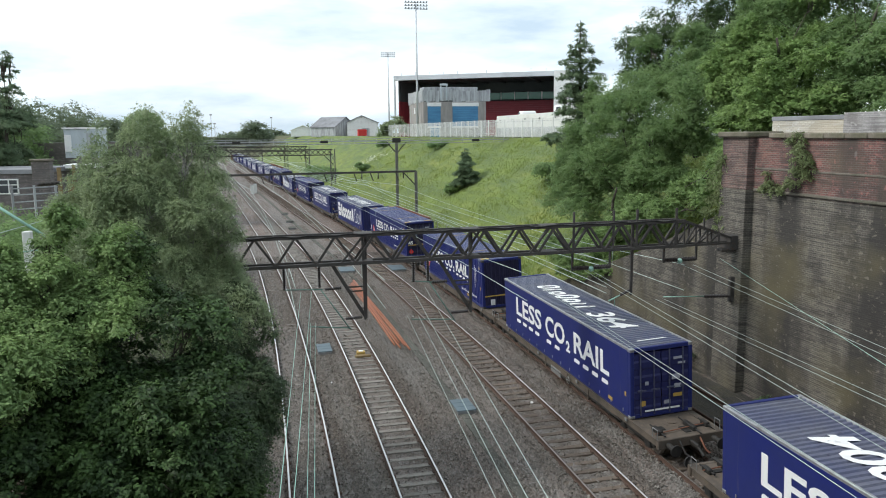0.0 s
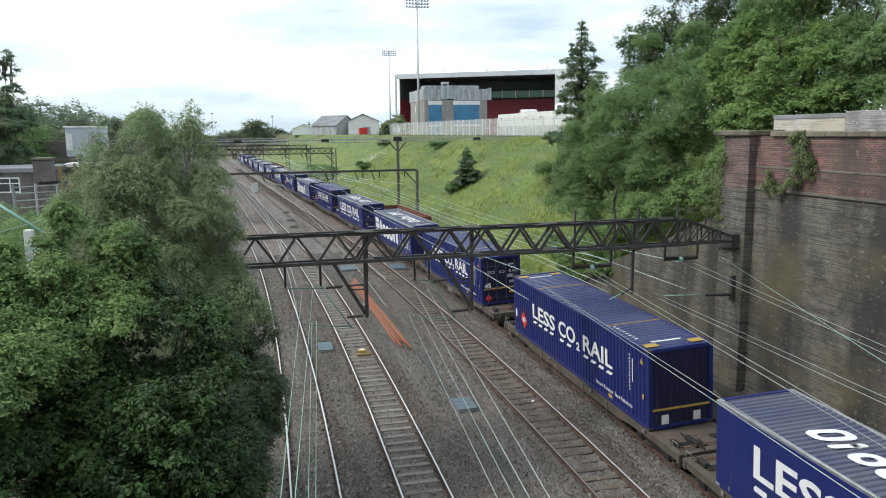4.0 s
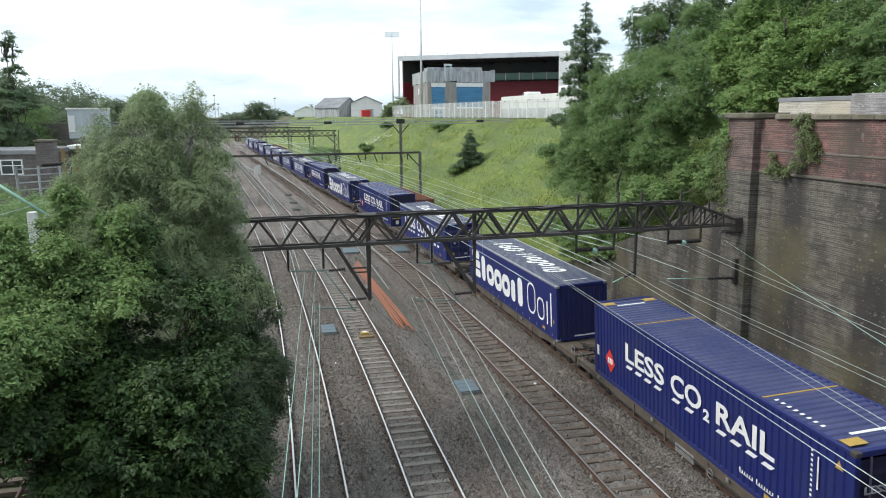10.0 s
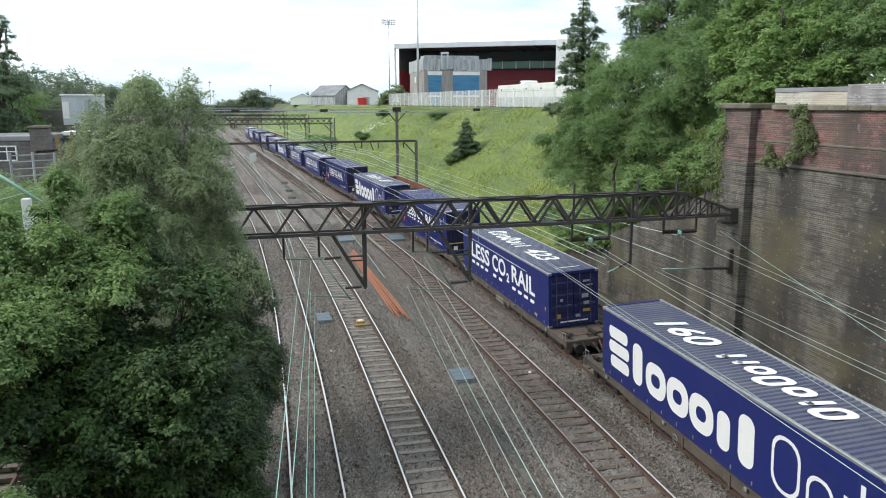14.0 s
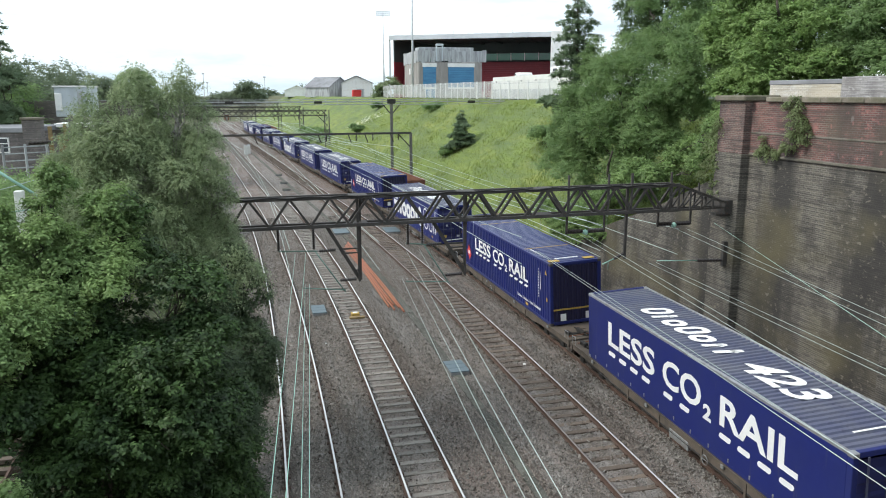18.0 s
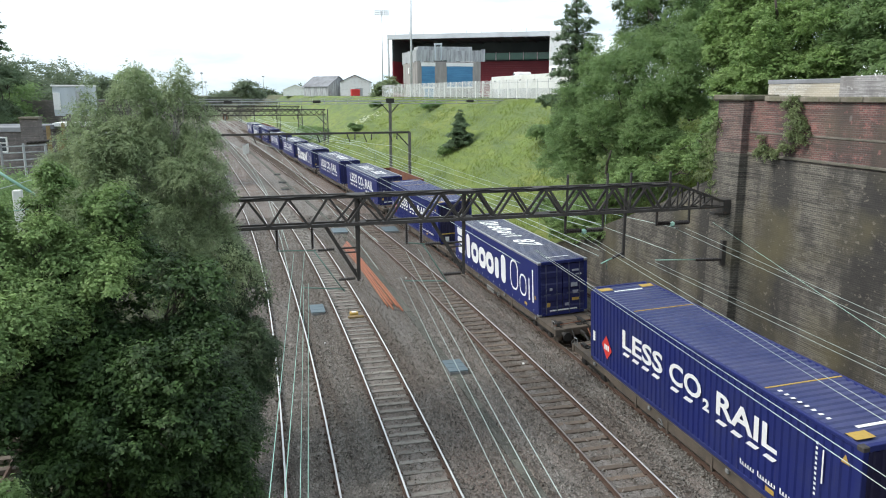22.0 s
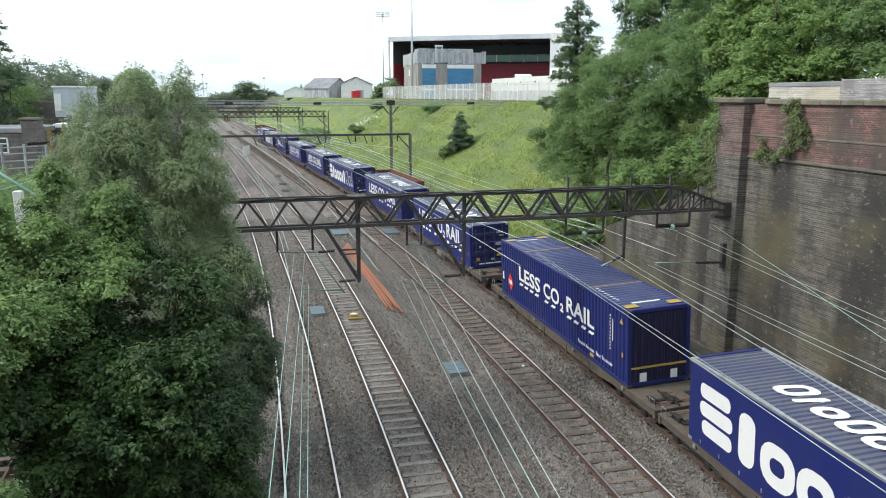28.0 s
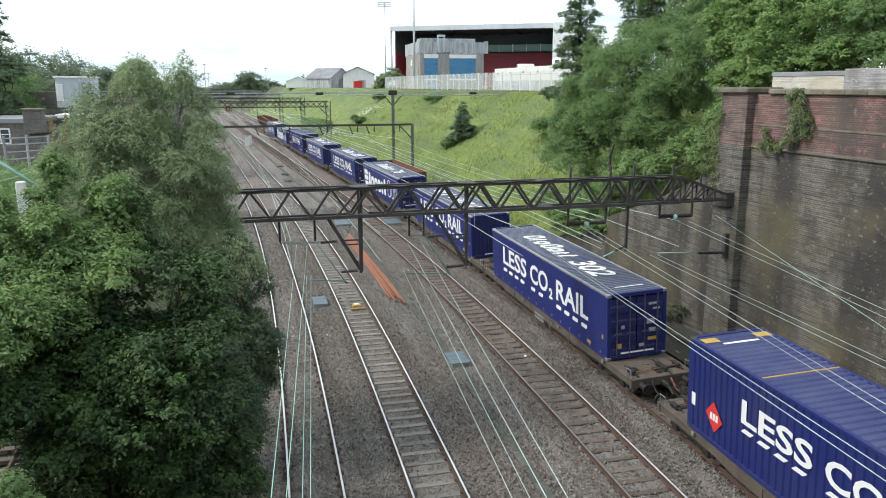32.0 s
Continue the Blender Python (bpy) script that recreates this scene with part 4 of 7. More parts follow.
def round_block(bm, x0, x1, y0, y1, hole=0.0, slant=0.0, n=5):
    """A rounded white block, with a hole in its middle if asked."""
    def ring(a, b, c, d, r):
        pts = []
        for cx, cy, q in ((b - r, d - r, 0), (a + r, d - r, 1), (a + r, c + r, 2), (b - r, c + r, 3)):
            for k in range(n):
                g = math.pi / 2 * (q + k / (n - 1))
                px, py = cx + r * math.cos(g), cy + r * math.sin(g)
                pts.append(bm.verts.new((px + slant * (py - y0), py, 0)))
        return pts
    r = min(x1 - x0, y1 - y0) * 0.42
    o = ring(x0, x1, y0, y1, r)
    if not hole:
        bm.faces.new(o)
        return
    i = ring(x0 + hole, x1 - hole, y0 + hole, y1 - hole, max(0.01, min(x1 - x0, y1 - y0) / 2 - hole) * 0.9)
    for k in range(len(o)):
        j = (k + 1) % len(o)
        bm.faces.new((o[k], o[j], i[j], i[k]))


def slogan(c, kind):
    """LESS CO2 RAIL with its row of dashes."""
    w, cap, y0, z0 = (8.28, 0.66, 4.15, 1.39) if kind == "C" else (10.22, 0.88, 5.08, 1.12)
    x = -BOX_W / 2 - 0.012
    s = cap / 0.70
    for text, a, b, dz, k in (("LESS", 0, 0.335, 0, 1), ("CO", 0.385, 0.60, 0, 1), ("2", 0.612, 0.652, -0.16, 0.5), ("RAIL", 0.693, 1.008, 0, 1)):
        words(c, kind + text, text, WHITE, lay(SIDE, x, y0 - a * w, z0 + dz), s * k, (b - a) * w, 0.03 * cap)
    h = cap * 0.2
    for a, b in [(0.0 + k * 0.083, 0.062 + k * 0.083) for k in range(4)] + [(0.39, 0.455), (0.485, 0.545)] + [(0.69 + k * 0.084, 0.742 + k * 0.084) for k in range(4)]:
        d = piece("dash", kind + "dash", WHITE, c, lambda bm: round_block(bm, 0, 0.053 * w, 0, h, 0, 0.3) if kind == "S" else flat_bar(bm, 0, 0.05 * w, 0, h, 0.16))
        d.matrix_basis = lay(SIDE, x + 0.002, y0 - a * w, z0 - cap * (0.47 if kind == "S" else 0.42))


def brand_side(c):
    """The maker's big white wordmark, as plain rings and bars."""
    x = -BOX_W / 2 - 0.012

    def mark(key, y0, z0, build):
        piece("brand_block", "brand" + key, WHITE, c, build).matrix_basis = lay(SIDE, x, y0, z0)

    for k in range(3):
        mark("stack%d" % k, 6.25, 0.52 + k * 0.56, lambda bm: round_block(bm, 0.12 * (k == 0), 1.6 - 0.12 * (k == 2), 0, 0.46))
    for key, y0, w, h in (("tall", 4.36, 0.7, 1.5), ("short", -0.8, 0.62, 1.16), ("tall", -1.8, 0.7, 1.5)):
        mark(key, y0, 0.52, lambda bm: round_block(bm, 0, w, 0, h))
    for key, y0, w in (("ring", 3.42, 1.34), ("ring", 2.02, 1.3), ("ring", 0.68, 1.3)):
        mark(key + "%.2f" % w, y0, 0.52, lambda bm: round_block(bm, 0, w, 0, 1.2, 0.38))
    for key, y0, w, h in (("thin_high", -3.2, 1.08, 1.56), ("thin_low", -4.5, 0.9, 1.1)):
        mark(key, y0, 0.56, lambda bm: round_block(bm, 0, w, 0, h, 0.10))
    for key, y0, h in (("thin_post", -5.68, 1.1), ("thin_post_tall", -6.15, 1.6)):
        mark(key, y0, 0.56, lambda bm: flat_bar(bm, 0, 0.14, 0, h))


def roof_number(c, number, way, z):
    m = ROOF if way > 0 else ROOF_BACK
    y0 = 4.3 * way
    def bars(bm):
        u = 0.0
        for w, h, hole in ((0.62, 1.05, 0.22), (0.42, 0.9, 0), (0.62, 0.76, 0.22), (0.62, 1.05, 0.22), (0.62, 0.76, 0.22), (0.42, 0.76, 0), (0.42, 0.9, 0)):
            if hole:
                round_block(bm, u, u + w * 1.15, 0, h, hole, 0.25)
            else:
                round_block(bm, u + 0.08, u + 0.30, 0, h, 0, 0.25)
                round_block(bm, u + 0.22, u + 0.48, h * 0.6, h * 0.8, 0, 0.25)
            u += w * 1.15 + 0.12
    o = piece("brand_block", "roofbrand", WHITE, c, bars)
    o.matrix_basis = lay(m, -0.5 * way, y0, z)
    words(c, "roof" + number, number, WHITE, lay(m, -0.5 * way, y0 - 5.85 * way, z), 1.45, 0.92 * len(number), 0.03, 0.25, "roof_number")


def door_end(c, h, y, kind):
    """Two doors with lock rods, bars and plates."""
    # the end's shade is in this darker navy
    mat = NAVY_END_SHADED if kind == "C" else NAVY_END_HALF_SHADED
    for s in (-1, 1):
        d = piece("door", "door%s%d" % (kind, s), mat, c, lambda bm: ribbed(bm, h - 0.34, 1.12, 0.62, 0.03, (s * 0.58 - 0.56, y, 0.16), (0, 0, 1), (1, 0, 0), (0, -1, 0)))
        for dx in (-0.28, 0.26):
            o = piece("lock_rod", "rod" + kind, LOCK_ROD, d, lambda bm: tube(bm, (0, y - 0.05, 0.1), (0, y - 0.05, h - 0.12), 0.026, 6), "dull blue-grey lock rod")
            o.matrix_basis = pose(s * 0.58 + dx, 0, 0)
            o = piece("rod_handle", "rodh" + kind, LOCK_ROD, d, lambda bm: box(bm, (0.14, y - 0.08, 0), (0.32, 0.03, 0.05)))
            o.matrix_basis = pose(s * 0.58 + dx - 0.1, 0, 1.05)
    if kind == "C":
        words(c, "door45", "45", WHITE, lay(END, -1.08, y - 0.07, 1.06), 0.4, 0.40, 0.012)
        words(c, "doorless", "LESS", DIM_WHITE, lay(END, -1.02, y - 0.07, 1.90), 0.25, 0.62, 0.008)
        words(c, "doorco", "CO", DIM_WHITE, lay(END, -0.15, y - 0.07, 1.90), 0.25, 0.36, 0.008)
        words(c, "doorrail", "RAIL", DIM_WHITE, lay(END, 0.48, y - 0.07, 1.90), 0.25, 0.62, 0.008)
        o = piece("red_diamond", "enddiamond", RED, c, lambda bm: bm.faces.new([bm.verts.new(p) for p in ((-0.2, 0, 0), (0, -0.24, 0), (0.2, 0, 0), (0, 0.24, 0))]), "red diamond badge")
        o.matrix_basis = lay(END, -0.85, y - 0.065, 0.45)
        o = piece("hazard_bar", "yband", YELLOW, c, lambda bm: box(bm, (0, y - 0.045, 1.0), (2.2, 0.04, 0.08)), "yellow and black bar")
    else:
        o = piece("brand_bar", "sbar", WHITE, c, lambda bm: flat_bar(bm, -0.7, 0.7, 0, 0.07))
        o.matrix_basis = lay(END, 0, y - 0.06, 0.22)
    for k, (px, pz, w, hh, mat2) in enumerate(((0.62, h - 0.5, 0.34, 0.1, DIM_WHITE), (0.78, h - 0.7, 0.3, 0.08, DIM_WHITE), (0.55, h - 1.2, 0.34, 0.2, DIM_WHITE), (0.62, h - 1.55, 0.3, 0.16, DIM_WHITE),
                                               (0.62, 0.72, 0.36, 0.14, YELLOW), (-0.78, 0.55, 0.22, 0.2, YELLOW), (-0.62, 1.3, 0.14, 0.14, DIM_WHITE), (0.2, 0.5, 0.26, 0.14, DIM_WHITE))):
        if kind == "C" and k in (5, 6, 7):
            continue
        o = piece("label_plate", "plate%d%s" % (k, kind), mat2, c, lambda bm: flat_bar(bm, -w / 2, w / 2, -hh / 2, hh / 2))
        o.matrix_basis = lay(END, px, y - 0.062, pz)


def plain_end(c, h, y, kind):
    piece("end_wall", "endwall" + kind, NAVY_END_SHADED if kind == "C" else NAVY_END_HALF_SHADED, c, lambda bm: ribbed(bm, 2.3, h - 0.3, 0.26, 0.035, (-1.15, y, 0.14), (1, 0, 0), (0, 0, 1), (0, -1, 0)))
    if kind == "C":
        piece("hazard_bar", "ybandp", YELLOW, c, lambda bm: box(bm, (0, y - 0.02, 0.72), (2.2, 0.04, 0.07)), "yellow and black bar")
        for s in (-0.62, 0.62):
            o = piece("label_plate", "pwhite", WHITE, c, lambda bm: flat_bar(bm, -0.14, 0.14, -0.17, 0.17))
            o.matrix_basis = lay(END, s, y - 0.012, 0.34)
    else:
        o = piece("brand_bar", "pbar", WHITE, c, lambda bm: flat_bar(bm, -0.5, 0.7, 0, 0.07))
        o.matrix_basis = lay(END, 0.1, y - 0.012, 0.16)


def container(kind, side, end, number, way):
    h = BOX_H if kind == "C" else SWAP_H
    if kind == "C":
        c = thing("freight_container", Matrix(), "dark blue corrugated container with white slogan, %s" % ("door end forward" if end == "doors" else "plain end forward"), "freight container", "containers of the train")
    elif side == "slogan":
        c = thing("freight_container", Matrix(), "dark blue smooth-sided container with white slogan and pale ribbed roof", "freight container", "containers of the train")
    else:
        c = thing("freight_container", Matrix(), "dark blue smooth-sided container with huge white wordmark and ribbed roof", "freight container", "containers of the train")
    L, w = BOX_L, BOX_W
    body = NAVY if kind == "C" else NAVY_SHEET
    # frame
    for sx in (-1, 1):
        for sy in (-1, 1):
            o = piece("corner_post", "post" + kind, NAVY, c, lambda bm: box(bm, (0, 0, h / 2), (0.16, 0.18, h), 0.015))
            o.matrix_basis = pose(sx * (w / 2 - 0.08), sy * (L / 2 - 0.09), 0)
            for z in (0.06, h - 0.06):
                o = piece("corner_casting", "casting" + kind, GIRDER if kind == "C" else GALV, c, lambda bm: box(bm, (0, 0, 0), (0.185, 0.2, 0.13), 0.02))
                o.matrix_basis = pose(sx * (w / 2 - 0.085), sy * (L / 2 - 0.092), z)
        for z, k in ((0.08, "bottom_rail"), (h - 0.055, "top_rail")):
            o = piece(k, k + kind, GALV if (kind == "S" and k == "top_rail") else NAVY, c, lambda bm: box(bm, (0, 0, 0), (0.10, L - 0.36, 0.14 if k == "bottom_rail" else 0.10), 0.012))
            o.matrix_basis = pose(sx * (w / 2 - 0.05), 0, z)
    for sy in (-1, 1):
        for z, k in ((0.08, "end_sill"), (h - 0.06, "end_header")):
            o = piece(k, k + kind, NAVY, c, lambda bm: box(bm, (0, 0, 0), (w - 0.32, 0.13, 0.15), 0.012))
            o.matrix_basis = pose(0, sy * (L / 2 - 0.07), z)
    # sides and roof
    if kind == "C":
        piece("side_panel", "sideC-", body, c, lambda bm: ribbed(bm, L - 0.34, h - 0.24, 0.28, 0.04, (-w / 2 + 0.005, L / 2 - 0.17, 0.13), (0, -1, 0), (0, 0, 1), (-1, 0, 0)))
        piece("side_panel", "sideC+", body, c, lambda bm: ribbed(bm, L - 0.34, h - 0.24, 0.28, 0.04, (w / 2 - 0.005, -L / 2 + 0.17, 0.13), (0, 1, 0), (0, 0, 1), (1, 0, 0)))
        piece("roof_panel", "roofC", ROOF_BLUE, c, lambda bm: ribbed(bm, L - 0.3, w - 0.16, 0.28, 0.045, (-w / 2 + 0.08, -L / 2 + 0.15, h - 0.012), (0, 1, 0), (1, 0, 0), (0, 0, 1)))
    else:
        for s in (-1, 1):
            piece("side_curtain", "sideS%d" % s, body, c, lambda bm: box(bm, (s * (w / 2 - 0.02), 0, h / 2 + 0.02), (0.05, L - 0.34, h - 0.2), 0.01))
        piece("roof_panel", "roofS", ROOF_GREY, c, lambda bm: ribbed(bm, L - 0.3, w - 0.16, 0.22, 0.045, (-w / 2 + 0.08, -L / 2 + 0.15, h - 0.012), (0, 1, 0), (1, 0, 0), (0, 0, 1)))
        for k in range(14):
            o = piece("strap_buckle", "buckle", GALV, c, lambda bm: box(bm, (0, 0, 0), (0.02, 0.05, 0.12)))
            o.matrix_basis = pose(-w / 2 - 0.008, -6.3 + k * 0.96, 0.19)
    # floor, and the far end
    piece("floor", "floor" + kind, BLACK, c, lambda bm: box(bm, (0, 0, 0.1), (w - 0.2, L - 0.2, 0.12)))
    o = piece("end_wall", "farend" + kind, NAVY_END_SHADED, c, lambda bm: ribbed(bm, 2.3, h - 0.3, 0.26, 0.035, (1.15, L / 2 - 0.02, 0.14), (-1, 0, 0), (0, 0, 1), (0, 1, 0)))
    (door_end if end == "doors" else plain_end)(c, h, -L / 2 + 0.02, kind)
    # writing
    if side == "slogan":
        slogan(c, kind)
    else:
        brand_side(c)
    xs = -w / 2 - 0.012
    for k, (yy, zz, ww, hh, mt) in enumerate(((-6.5, h - 1.75, 0.12, 0.18, YELLOW), (-5.3 if kind == "S" else -4.0, 0.28, 0.34, 0.14, YELLOW))):
        o = piece("label_plate", "side_plate%d%s" % (k, kind), mt, c, lambda bm: flat_bar(bm, -ww / 2, ww / 2, -hh / 2, hh / 2))
        o.matrix_basis = lay(SIDE, xs - 0.004, yy, zz)
    if kind == "C":
        def diamond(bm):
            bm.faces.new([bm.verts.new(p) for p in ((-0.42, 0.03, 0), (0.03, -0.47, 0), (0.42, -0.03, 0), (-0.03, 0.47, 0))])
        o = piece("red_diamond", "diamond", RED, c, diamond, "red diamond badge")
        o.matrix_basis = lay(SIDE, xs, 5.42, 0.92)
        def bars(bm):
            for k in range(3):
                flat_bar(bm, -0.2 + k * 0.14, -0.09 + k * 0.14, -0.11, 0.11, 0.02)
        o = piece("badge_bars", "dbars", WHITE, c, bars)
        o.matrix_basis = lay(SIDE, xs - 0.004, 5.42, 0.92)
        o = piece("label_plate", "hplate", WHITE, c, lambda bm: flat_bar(bm, -0.1, 0.1, -0.2, 0.2))
        o.matrix_basis = lay(SIDE, xs - 0.004, 6.5, 1.05)
        u = 0.0
        for q in (0.62, 0.76, 0.4, 0.86):
            def small(bm):
                k = 0.0
                while k < q - 0.05:
                    flat_bar(bm, k, k + 0.05, 0, 0.11 if k else 0.16)
                    k += 0.11
                flat_bar(bm, 0, q - 0.06, 0, 0.025)
            o = piece("lettering_bar", "smalltext%.2f" % q, WHITE, c, small)
            o.matrix_basis = lay(SIDE, xs, -2.75 - u, 0.42)
            u += q + 0.12
        for k in range(11):
            o = piece("code_mark", "sidecode", WHITE, c, lambda bm: flat_bar(bm, 0, 0.07, 0, 0.07))
            o.matrix_basis = lay(SIDE, xs, -5.5, 2.35 - k * 0.13)
        o = piece("code_strip", "sidecode2", WHITE, c, lambda bm: flat_bar(bm, 0, 0.05, -0.55, 0.3))
        o.matrix_basis = lay(SIDE, xs, -5.72, 2.0)
        def tri(bm):
            bm.faces.new([bm.verts.new(p) for p in ((-0.13, 0, 0), (0.13, 0, 0), (0, 0.22, 0))])
        o = piece("warning_triangle", "tri", YELLOW, c, tri)
        o.matrix_basis = lay(SIDE, xs, -6.4, 2.3)
        for sy in (-1, 1):
            for sx in (-1, 1):
                o = piece("roof_plate", "rplate", YELLOW, c, lambda bm: box(bm, (0, 0, 0), (0.5, 0.34, 0.012)), "yellow roof plate")
                o.matrix_basis = pose(sx * 0.86, sy * 6.35, h + 0.002)
            o = piece("roof_bar", "rbar", WHITE, c, lambda bm: box(bm, (0, 0, 0), (1.15, 0.11, 0.01)))
            o.matrix_basis = pose(-0.08, sy * 6.0, h + 0.002)
            o = piece("roof_strip", "rstrip", YELLOW, c, lambda bm: box(bm, (0, 0, 0), (2.3, 0.06, 0.012)), "worn yellow line")
            o.matrix_basis = pose(0, sy * 3.5, h + 0.003)
        for k in range(8):
            o = piece("roof_mark", "rmark", WHITE, c, lambda bm: flat_bar(bm, 0, 0.09, 0, 0.12))
            o.matrix_basis = lay(ROOF, -0.98, -3.72 - k * 0.24, h + 0.003)
    else:
        roof_number(c, number, way, h + 0.004)
        o = piece("roof_bar", "sroofbar", WHITE, c, lambda bm: box(bm, (0, 0, 0), (1.2, 0.07, 0.008)))
        o.matrix_basis = pose(0.1, -6.0, h + 0.002)
    return c


def wagon():
    """A low container flat: sills, deck ends, bogies with wheels, buffers at its outer end."""
    t = thing("container_wagon", Matrix(), "brown-grey low container flat wagon on two bogies", "flat wagon", "wagons of the train")
    e = 8.72
    for s in (-1, 1):
        def sill(bm):
            v = [(0, -e, 0.62), (0, -5.6, 0.62), (0, -4.4, 0.5), (0, 4.4, 0.5), (0, 5.6, 0.62), (0, e, 0.62), (0, e, 0.88), (0, -e, 0.88)]
            a = [bm.verts.new((-0.06, p[1], p[2])) for p in v]
            b = [bm.verts.new((0.06, p[1], p[2])) for p in v]
            bm.faces.new(a)
            bm.faces.new(b[::-1])
            for k in range(8):
                j = (k + 1) % 8
                bm.faces.new((a[k], b[k], b[j], a[j]))
        o = piece("side_sill", "sill", WAGON, t, sill)
        o.matrix_basis = pose(s * 1.14, 0, 0)
        o = piece("sill_flange", "flange", WAGON, t, lambda bm: box(bm, (0, 0, 0.895), (0.24, 2 * e, 0.04)))
        o.matrix_basis = pose(s * 1.14, 0, 0)
        for y in (-6.5, -2.2, 2.2, 6.5):
            o = piece("container_lug", "lug", WAGON_GREY, t, lambda bm: box(bm, (0, 0, 0.82), (0.07, 0.14, 0.14), 0.02))
            o.matrix_basis = pose(s * 1.25, y, 0)
        for y in (-3.2, -1.1, 1.4, 3.6):
            o = piece("rib", "rib", WAGON, t, lambda bm: box(bm, (0, 0, 0.62), (0.14, 0.1, 0.48)))
            o.matrix_basis = pose(s * 1.16, y, 0)
    for y in (-7.75, 7.75):
        o = piece("deck_plate", "deckend", WAGON, t, lambda bm: box(bm, (0, 0, 0.86), (2.16, 1.94, 0.07), 0.01))
        o.matrix_basis = pose(0, y, 0)
        o = piece("headstock", "headstock", WAGON, t, lambda bm: box(bm, (0, 0, 0.74), (2.5, 0.16, 0.34), 0.02))
        o.matrix_basis = pose(0, math.copysign(8.66, y), 0)
        # thin black plates in place of deck slots; their colour gives the dark inside
        for dx, dy, w, l, hh in ((-0.72, 0.1, 0.42, 0.3, 0.02), (0.1, -0.45, 0.24, 0.5, 0.025), (0.66, 0.3, 0.5, 0.2, 0.03)):
            o = piece("deck_fitting", "dfit%.2f" % dx, BLACK, t, lambda bm: box(bm, (0, 0, 0.9 + hh / 2), (w, l, hh), 0.02))
            o.matrix_basis = pose(dx, y + math.copysign(dy, y), 0)
        o = piece("pivot_plate", "pivot", WAGON, t, lambda bm: (tube(bm, (0, 0, 0.88), (0, 0, 0.905), 0.34, 20), tube(bm, (0, 0, 0.9), (0, 0, 0.93), 0.16, 14)))
        o.matrix_basis = pose(0, math.copysign(7.5, y), 0)
        for dx, l in ((-0.9, 0.5), (0.35, 0.7), (0.95, 0.4)):
            o = piece("brake_gear", "gear%.2f" % dx, BLACK, t, lambda bm: (box(bm, (0, 0, 0.97), (0.16, l, 0.2), 0.03), tube(bm, (0, -l, 0.96), (0, l, 1.0), 0.03, 6)))
            o.matrix_basis = pose(dx, math.copysign(8.1, y), 0)
        o = piece("release_rod", "relrod", RUST, t, lambda bm: tube(bm, (-1.1, 0, 0.96), (1.1, 0.2, 0.98), 0.022, 6))
        o.matrix_basis = pose(0, math.copysign(8.3, y), 0)
        for sx in (-1, 1):
            def hoop_rail(bm):
                for q in (-0.16, 0.16):
                    tube(bm, (0, q, 0.86), (0, q, 1.22), 0.014, 6)
                tube(bm, (0, -0.16, 1.22), (0, 0.16, 1.22), 0.014, 6)
            o = piece("grab_rail", "hooprail", GALV, t, hoop_rail, "galvanised grab rail")
            o.matrix_basis = pose(sx * 1.2, math.copysign(8.45, y), 0)
        for dx, mat2, key in ((-0.42, BLACK, "hose1"), (0.36, RUST, "hose2")):
            o = piece("brake_hose", key, mat2, t, lambda bm: cord(bm, [(0, 0, 0.80), (0.05, 0.22, 0.72), (0.02, 0.40, 0.50), (-0.06, 0.52, 0.42)], 0.035, 6))
            o.matrix_basis = pose(dx, math.copysign(8.7, y), 0, 0, 0, 0 if y > 0 else 180)
    for k in range(7):
        o = piece("cross_member", "crossm", WAGON, t, lambda bm: box(bm, (0, 0, 0.72), (2.2, 0.16, 0.2)))
        o.matrix_basis = pose(0, -6 + k * 2, 0)
    piece("centre_sill", "csill", WAGON, t, lambda bm: box(bm, (0, 0, 0.68), (0.5, 2 * e - 0.4, 0.3)))
    for y in (-6.9, 6.9):
        b = piece("bogie", "bogie", BLACK, t, lambda bm: (box(bm, (-1.0, 0, 0.48), (0.14, 2.5, 0.26), 0.03), box(bm, (1.0, 0, 0.48), (0.14, 2.5, 0.26), 0.03), box(bm, (0, 0, 0.5), (2.0, 0.4, 0.24)),
                                                         [box(bm, (sx * 1.02, sy * 0.9, 0.46), (0.26, 0.34, 0.36), 0.04) for sx in (-1, 1) for sy in (-1, 1)]))
        b.matrix_basis = pose(0, y, 0)
        for dy in (-0.9, 0.9):
            a = piece("axle", "axle", BLACK, b, lambda bm: tube(bm, (-0.75, 0, 0.42), (0.75, 0, 0.42), 0.08, 10))
            a.matrix_basis = pose(0, dy, 0)
            for sx in (-1, 1):
                o = piece("wheel", "wheel", RAIL_DULL, b, lambda bm: (tube(bm, (-0.065, 0, 0.42), (0.065, 0, 0.42), 0.42, 24), tube(bm, (-0.075, 0, 0.42), (0.075, 0, 0.42), 0.34, 24)))
                o.matrix_basis = pose(sx * 0.745, dy, 0)
    for sx in (-0.87, 0.87):
        o = piece("buffer", "buffer", BLACK, t, lambda bm: (tube(bm, (0, -8.72, 0.70), (0, -9.2, 0.70), 0.10, 12), tube(bm, (0, -9.2, 0.70), (0, -9.26, 0.70), 0.2, 16)))
        o.matrix_basis = pose(sx, 0, 0)
    piece("coupling_hook", "hook", BLACK, t, lambda bm: (box(bm, (0, -8.95, 0.7), (0.12, 0.5, 0.16), 0.03), tube(bm, (0, -9.1, 0.72), (0, -9.5, 0.5), 0.05, 8)))
    piece("drawbar", "drawbar", BLACK, t, lambda bm: box(bm, (0, 8.85, 0.7), (0.2, 0.35, 0.16), 0.03))
